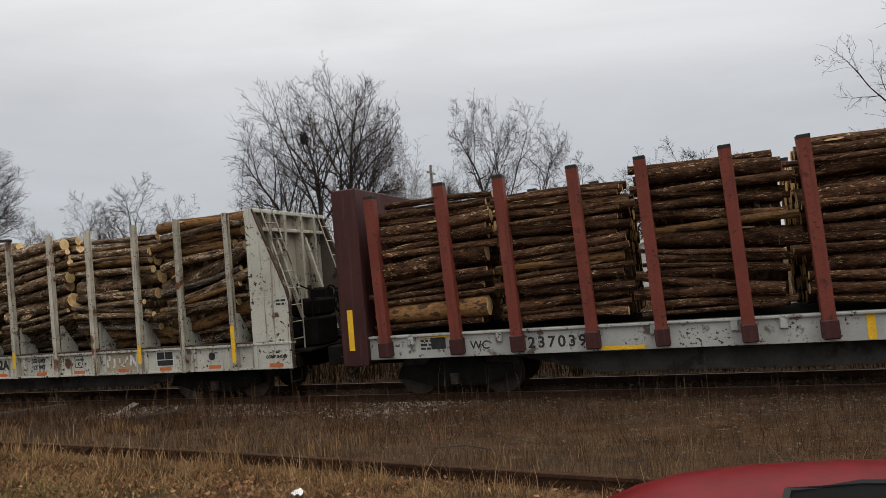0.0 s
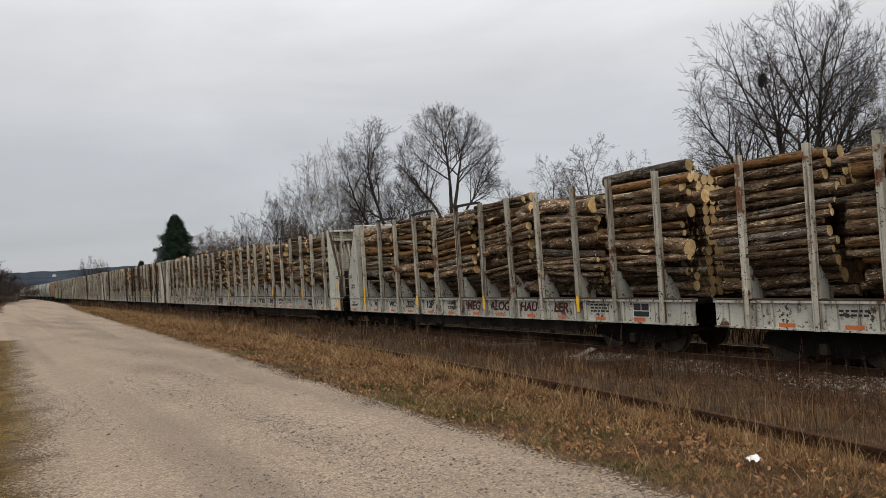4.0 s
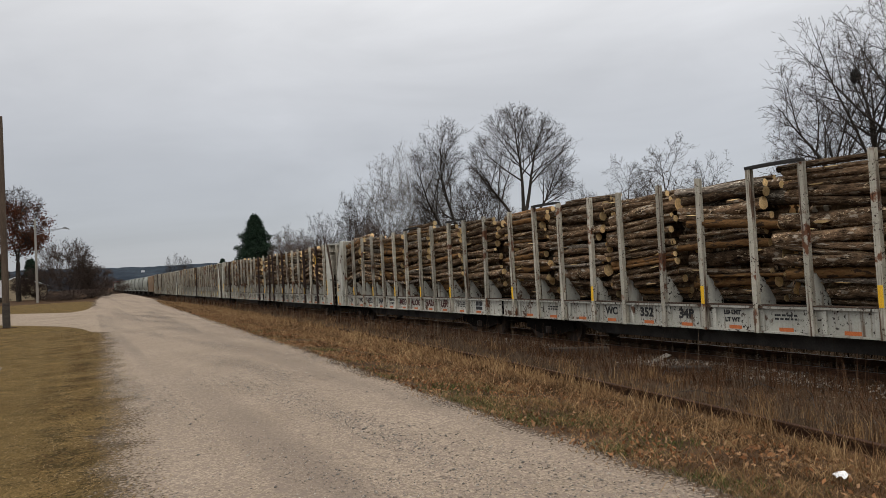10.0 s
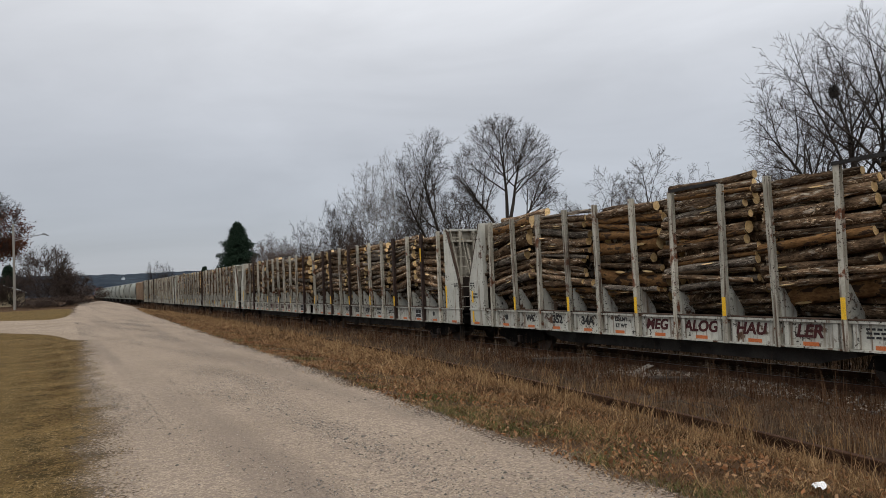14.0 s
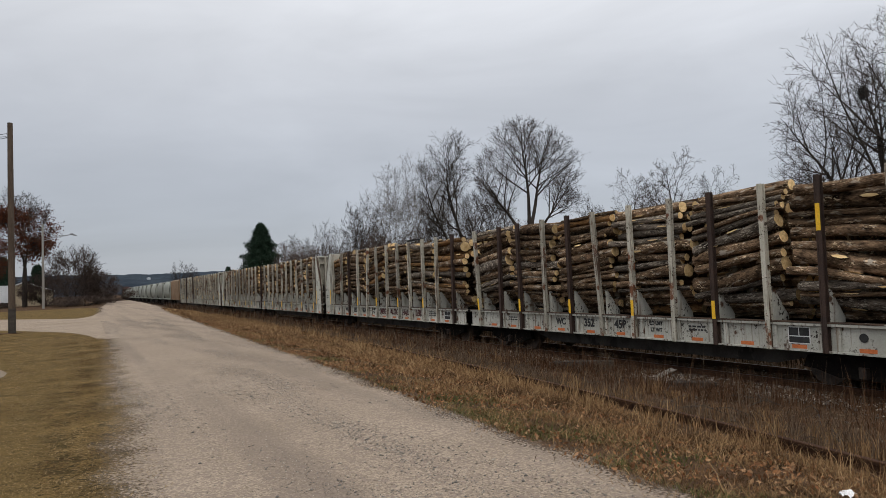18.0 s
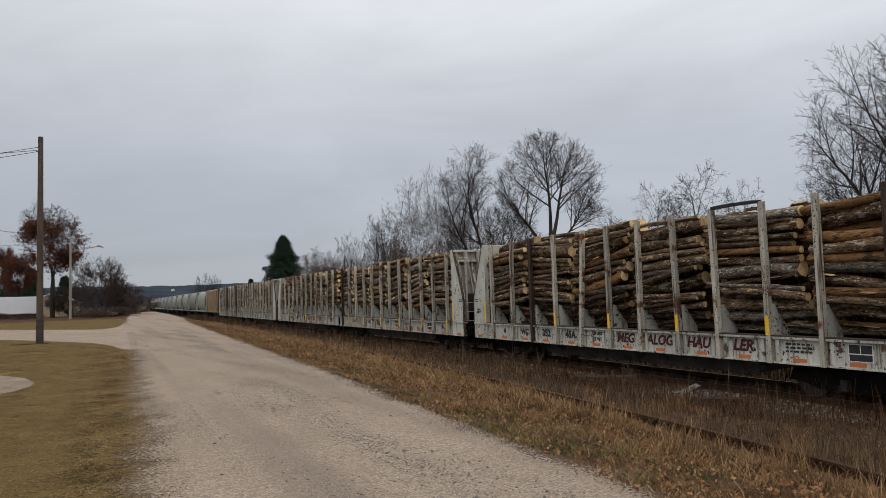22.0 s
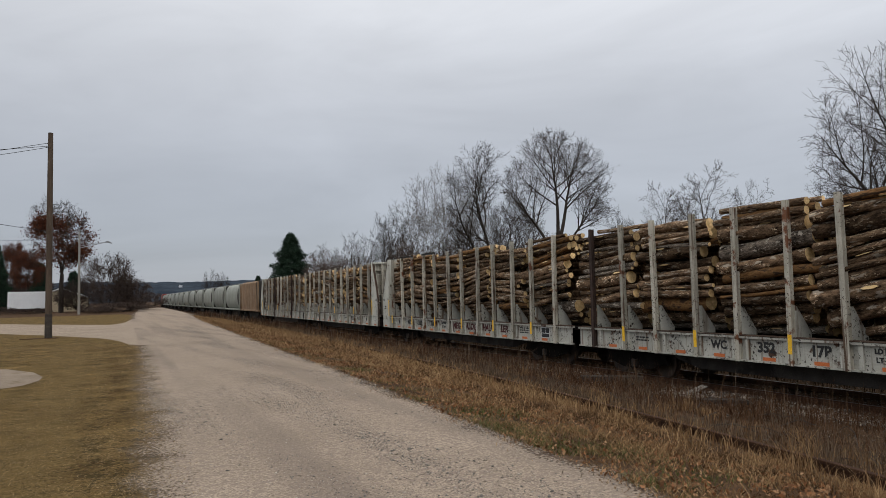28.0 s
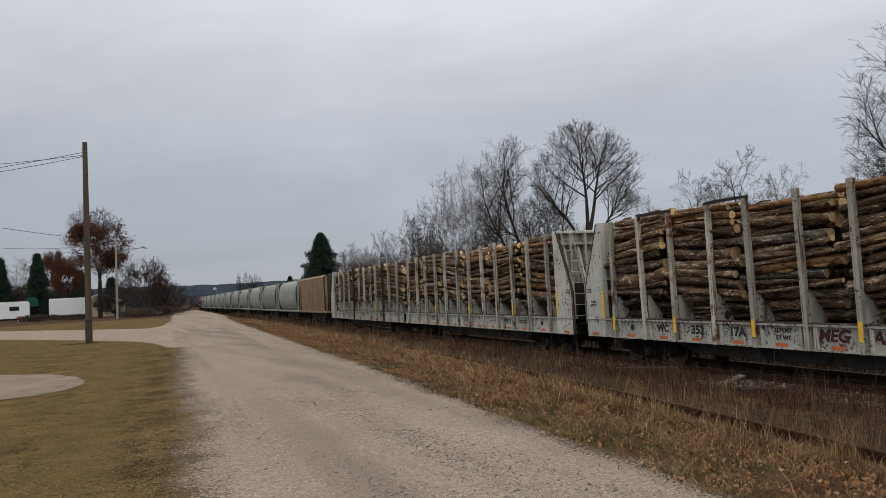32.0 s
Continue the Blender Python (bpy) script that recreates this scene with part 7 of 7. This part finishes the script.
part("lamp_head", Shape().prism([(3.2, 9.95), (3.3, 10.12), (3.6, 10.14), (4.1, 9.86), (4.05, 9.78), (3.5, 9.90)], "y", -0.16, 0.16).mesh("lamp_head", M["metal_grey"]), lamp)
for az, r, h in ((-84.3, 62, 7.7), (-69.5, 56, 10.7)):
    x, y = polar(az, r)
    p = utility_pole(x, y, h, 0.15, M["pole_grey"], "grey timber utility pole behind the railway")
    part("crossarm", Shape().box(-0.9, 0.9, -0.05, 0.05, h - 0.7, h - 0.58).mesh("crossarm", M["pole_grey"]), p)
xa, ya = polar(-84.3, 62)
xb, yb = polar(-69.5, 56)
wire("wire", (xa, ya, 7.1), (xb, yb, 8.0), 0.6, 0.02)
wire("wire", (xa, ya, 6.6), (xa + 30, ya - 30, 6.6), 0.6, 0.02)
xc, yc = polar(-98, 60)
wire("wire", (xa, ya, 7.1), (xc, yc, 7.6), 0.5, 0.02)


# ---- buildings and vehicles behind ----
def gabled(name, x, y, turn, w, d, wall_h, ridge, wall_mat, label, lap=True):
    """House or shed with lap siding, gable roof, door and window."""
    b = thing(name, pose(x, y, 0, 0, 0, turn), label, "house", "small buildings")
    s = Shape().prism([(-w / 2, 0), (w / 2, 0), (w / 2, wall_h), (0, ridge), (-w / 2, wall_h)], "y", -d / 2, d / 2)
    body = part("wall", s.mesh("wall", wall_mat), b)
    if lap:
        k = 0
        while k * 0.16 < ridge - 0.25:
            z = 0.05 + k * 0.16
            half = w / 2 if z < wall_h else w / 2 * (ridge - z) / (ridge - wall_h)
            sl = Shape().prism([(-d / 2 - 0.025, z), (-d / 2, z), (-d / 2, z + 0.155), (-d / 2 - 0.006, z + 0.155)], "x", -half, half)
            part("lap_board", sl.mesh("lap_board", wall_mat), body)
            k += 1
    ang = math.atan2(ridge - wall_h, w / 2)
    for sx in (-1, 1):
        ev = (w / 2 + 0.35)
        ze = ridge - ev * math.tan(ang)
        r = Shape().prism([(0, ridge + 0.03), (sx * ev, ze + 0.03), (sx * ev, ze + 0.14), (0, ridge + 0.16)] if sx > 0 else [(0, ridge + 0.16), (sx * ev, ze + 0.14), (sx * ev, ze + 0.03), (0, ridge + 0.03)], "y", -d / 2 - 0.3, d / 2 + 0.3)
        part("roof", r.mesh("roof", M["roofing"]), b)
        part("fascia", Shape().prism([(0, ridge - 0.08), (sx * ev, ze - 0.08), (sx * ev, ze + 0.10), (0, ridge + 0.10)], "y", -d / 2 - 0.33, -d / 2 - 0.30).mesh("fascia", M["white_wall"]), b)
    return b


x, y = polar(-87.1, 46)
shed = gabled("shed", x, y, -88, 6.2, 7.0, 1.66, 3.05, M["siding"], "white lap-sided shed with a dark door and low gable roof")
part("door", Shape().box(0.15, 0.85, -3.56, -3.53, 0.05, 1.55, 0.006).mesh("door", M["underframe"]), shed, None, "dark open doorway")
x, y = polar(-78.4, 60)
gabled("house", x, y, -60, 6.0, 8.0, 2.2, 3.2, M["tan_wall"], "tan gabled house behind the railway", False)


def wheel_part(parent, x, y, rad, width, axis="x"):
    w = part("wheel", Shape().tube([(-width / 2, 0, 0), (-width / 2 + 0.02, 0, 0), (width / 2 - 0.02, 0, 0), (width / 2, 0, 0)], [rad * 0.93, rad, rad, rad * 0.93], 20).mesh("tyre", M["rubber"], smooth=True), parent, pose(x, y, rad))
    part("rim", Shape().tube([(-width / 2 - 0.01, 0, 0), (width / 2 + 0.01, 0, 0)], rad * 0.6, 16).mesh("rim", M["chrome"]), w)
    return w


x, y = polar(-75.8, 36)
tr = thing("cargo_trailer", pose(x, y, ground_z(x), 0, 0, -15), "slate-grey enclosed cargo trailer with a white roof", "trailer")
part("body", Shape().box(-1.1, 1.1, -2.8, 2.8, 0.45, 2.72, 0.04).mesh("body", M["trailer_grey"]), tr)
part("lower_panel", Shape().box(-1.122, -1.10, -2.7, 2.7, 0.46, 0.52, 0.004).mesh("lower_panel", M["white_wall"]), tr, None, "white lower panel")
part("door", Shape().box(-1.13, -1.102, 0.6, 1.5, 0.55, 2.3, 0.006).mesh("door", M["trailer_grey"]), tr, None, "slate-grey side door")
part("door_frame", Shape().box(-1.128, -1.104, 0.52, 0.58, 0.5, 2.36).box(-1.128, -1.104, 1.52, 1.58, 0.5, 2.36).box(-1.128, -1.104, 0.58, 1.52, 2.32, 2.37).mesh("door_frame", M["white_wall"]), tr, None, "white door trim")
part("roof", Shape().box(-1.12, 1.12, -2.85, 2.85, 2.72, 2.90, 0.05).mesh("roof", M["white_wall"]), tr)
for sx in (-1.0, 1.0):
    for yy in (-0.45, 0.45):
        wheel_part(tr, sx, yy, 0.34, 0.2)
x, y = polar(-79.5, 40.4)
pk = thing("flatbed_trailer", pose(x, y, ground_z(x), 0, 0, 8), "white low trailer bed on dark wheels", "trailer")
part("bed", Shape().box(-0.9, 0.9, -2.4, 2.0, 0.62, 0.74, 0.02).mesh("bed", M["white_wall"]), pk)
for sx in (-0.9, 0.87):
    part("side_board", Shape().box(sx, sx + 0.03, -2.4, 1.2, 0.60, 1.12, 0.006).mesh("side_board", M["white_wall"]), pk)
part("headboard", Shape().box(-0.9, 0.9, 1.2, 2.0, 0.74, 1.3, 0.03).mesh("headboard", M["white_wall"]), pk)
for sx in (-0.9, 0.9):
    wheel_part(pk, sx * 1.12, -1.3, 0.34, 0.2)

# far lawn side: white trailer, house, tarp, parked things
x, y = polar(5.62, 138)
wt = thing("white_box_trailer", pose(x, y, 0, 0, 0, 5.3), "long white box trailer parked beyond the lawn", "trailer")
part("body", Shape().box(-3.25, 3.25, -1.2, 1.2, 0.75, 3.65, 0.05).mesh("body", M["white_wall"]), wt)
part("skirt", Shape().box(-3.1, 3.1, -1.1, 1.1, 0.3, 0.75).mesh("skirt", M["underframe"]), wt)
for xx in (-2.2, 2.1):
    wheel_part(wt, xx, -0.9, 0.45, 0.3).rotation_euler = (0, 0, radians(90))
x, y = polar(3.7, 152)
gabled("house", x, y, 4, 9, 8, 2.6, 4.4, M["tan_wall"], "tan house with a low gable roof behind the trailer", False)
x, y = polar(8.05, 148)
tp = thing("tarp_shelter", pose(x, y, 0, 0, 0, 8), "green tarp stretched over dark stacked clutter", "shelter")
part("cover", Shape().prism([(-1.15, 2.5), (-1.05, 3.9), (-0.5, 4.25), (0.6, 4.3), (1.0, 3.95), (1.15, 2.6)], "y", -1.5, 1.5).mesh("cover", M["green_cloth"]), tp)
part("clutter", Shape().box(-1.7, 0.9, -1.2, 1.2, 0.0, 1.5, 0.1).box(-1.3, 1.2, -1.3, 1.0, 1.4, 2.6, 0.15).mesh("clutter", M["underframe"]), tp, None, "dark heaped clutter")
x, y = polar(9.45, 144)
van = thing("white_camper", pose(x, y, 0, 0, 0, 95), "white camper parked under the trees", "vehicle")
van.scale = (1.22, 1.22, 1.22)
part("body", Shape().prism([(-2.6, 0.5), (-2.6, 2.6), (-2.3, 2.9), (1.8, 2.9), (2.4, 2.3), (2.8, 1.3), (2.8, 0.5)], "x", -1.1, 1.1).mesh("body", M["white_wall"]), van)
part("window", Shape().box(1.10, 1.12, -1.4, -0.2, 1.6, 2.2).box(-1.12, -1.10, -1.4, -0.2, 1.6, 2.2).mesh("window", M["dark_glass"]), van)
for yy in (-1.7, 1.8):
    wheel_part(van, 1.0, yy, 0.36, 0.22)
    wheel_part(van, -1.0, yy, 0.36, 0.22)
x, y = polar(8.6, 140)
gt = thing("garden_tractor", pose(x, y, 0, 0, 0, 100), "small red garden tractor on the grass", "tractor")
part("bonnet", Shape().box(-0.28, 0.28, -0.1, 0.9, 0.45, 0.95, 0.06).mesh("bonnet", M["engine_red"]), gt)
part("seat", Shape().box(-0.25, 0.25, -0.75, -0.3, 0.55, 1.05, 0.05).mesh("seat", M["rubber"]), gt)
for sx in (-0.4, 0.4):
    wheel_part(gt, sx, -0.5, 0.35, 0.24)
    wheel_part(gt, sx, 0.75, 0.22, 0.16)
# small far building with a pale front, on the hill's foot
x, y = polar(-4.4, 1150)
far_house = gabled("house", x, y, 0, 5.0, 6.0, 2.6, 4.0, M["far_white"], "tiny white building on the distant hill", False)
far_house.location.z = 21.0


# ---- the parked red car beside the road ----
def red_car(x, y, z):
    """A low hatchback with a glass roof panel, its tail toward +y; y is where the roof ends."""
    c = thing("parked_car", pose(x, y, z, 0, 0, 4), "glossy red low hatchback with dark glass roof panel", "car")
    half = 0.84
    side = [(0.46, 0.28), (0.50, 0.58), (0.40, 0.80), (-0.45, 0.83), (-2.3, 0.82), (-3.0, 0.72), (-3.35, 0.58), (-3.42, 0.28)]
    n = len(side)
    v, f = [], []
    for xx, k in ((-half, 0.92), (-half + 0.08, 1.0), (half - 0.08, 1.0), (half, 0.92)):
        v += [(xx, p, 0.28 + (q - 0.28) * k) for p, q in side]
    for k in range(3):
        f += [(k * n + i, k * n + (i + 1) % n, (k + 1) * n + (i + 1) % n, (k + 1) * n + i) for i in range(n)]
    f += [tuple(reversed(range(n))), tuple(range(3 * n, 4 * n))]
    part("body", Shape().add(v, f).mesh("body", M["red_car"]), c)
    profile = [(0.26, 0.83), (0.06, 1.00), (-0.10, 1.10), (-0.20, 1.15), (-0.45, 1.20), (-0.9, 1.228), (-1.35, 1.205), (-1.62, 1.14), (-2.25, 0.83)]
    n = len(profile)
    w = lambda q: half - 0.06 - 0.27 * (q - 0.83) / 0.40
    v = [(-w(q), p, q - 0.03) for p, q in profile] + [(w(q), p, q - 0.03) for p, q in profile]
    f = [(i, i + 1, n + i + 1, n + i) for i in range(n - 1)] + [tuple(reversed(range(n))), tuple(range(n, 2 * n))]
    part("window_glass", Shape().add(v, f).mesh("window_glass", M["dark_glass"]), c)
    roof, m = [(0.36, 0.82), (0.27, 0.91), (0.19, 0.995), (0.12, 1.06), (0.05, 1.13), (0.0, 1.168), (-0.06, 1.19), (-0.14, 1.208), (-0.28, 1.22), (-0.45, 1.228), (-0.9, 1.231), (-1.35, 1.208), (-1.62, 1.143)], 16
    v, f = [], []
    for p, q in roof:
        pull = min(0.30, 0.30 * max(0.0, (p + 0.34) / 0.46) ** 2)
        for i in range(m + 1):
            t = -1 + 2 * i / m
            v.append((t * (w(q) + 0.015 - pull * 0.6), p, q + 0.022 - 0.07 * abs(t) ** 4))
    for k in range(len(roof) - 1):
        f += [(k * (m + 1) + i, k * (m + 1) + i + 1, (k + 1) * (m + 1) + i + 1, (k + 1) * (m + 1) + i) for i in range(m)]
    part("roof", Shape().add(v, f).mesh("roof", M["red_car"], smooth=True), c)
    outline = [(-0.36, -0.36), (-0.345, -0.295), (-0.29, -0.262), (0.02, -0.262), (0.13, -0.29), (0.17, -0.40), (0.19, -1.1), (-0.36, -1.1)]
    glass = part("roof_glass", Shape().prism(outline, "z", 1.246, 1.2535).mesh("roof_glass", M["roof_panel"]), c, None, "dark glass roof panel")
    part("glass_trim", Shape().tube([(p, q, 1.254) for p, q in outline + outline[:1]], 0.006, 6).mesh("glass_trim", M["rubber"]), glass)
    for sx in (-1, 1):
        for yy in (-0.15, -2.75):
            wheel_part(c, sx * 0.74, yy, 0.30, 0.2)
        part("tail_light", Shape().box(sx * 0.76 - 0.05, sx * 0.76 + 0.05, 0.28, 0.46, 0.62, 0.80, 0.02).mesh("tail_light", M["engine_red"]), c)


red_car(1.02, 0.185, 0.028)

# crumpled paper in the verge
lr = random.Random(3)
n = 7
v = [(0.017 * (i - 3) * lr.uniform(0.7, 1.2), 0.016 * (j - 3) * lr.uniform(0.7, 1.2), 0.012 + lr.uniform(0, 0.045) * (1 - 0.02 * ((i - 3) ** 2 + (j - 3) ** 2))) for j in range(n) for i in range(n)]
f = [(j * n + i, j * n + i + 1, (j + 1) * n + i + 1, (j + 1) * n + i) for j in range(n - 1) for i in range(n - 1)]
tagged(new("paper_scrap", Shape().add(v, f).mesh("paper_scrap", M["litter"])), "crumpled white paper scrap lying in dry grass", "litter").matrix_basis = pose(4.99, 3.28, ground_z(4.99, 3.28) + 0.03)


# ---- what moves ----
def motions():
    """The whole train rolls by at a steady speed; its wheels turn."""
    for ob, m in MOVING:
        walk(ob, [(t, Matrix.Translation((0, -SPEED * t, 0)) @ m) for t in (0, 8, 16, 24, 32)])
    turn = math.degrees(SPEED / 0.42)
    rows = [(k * 4 / 30, turn * k * 4 / 30) for k in range(241)]
    for w in WHEELS[:44]:
        x, y, z = w.matrix_basis.translation
        way = 1 if abs(w.parent.matrix_basis.to_euler().z) < 1 else -1
        walk(w, [(t, pose(x, y, z, way * a)) for t, a in rows])


motions()
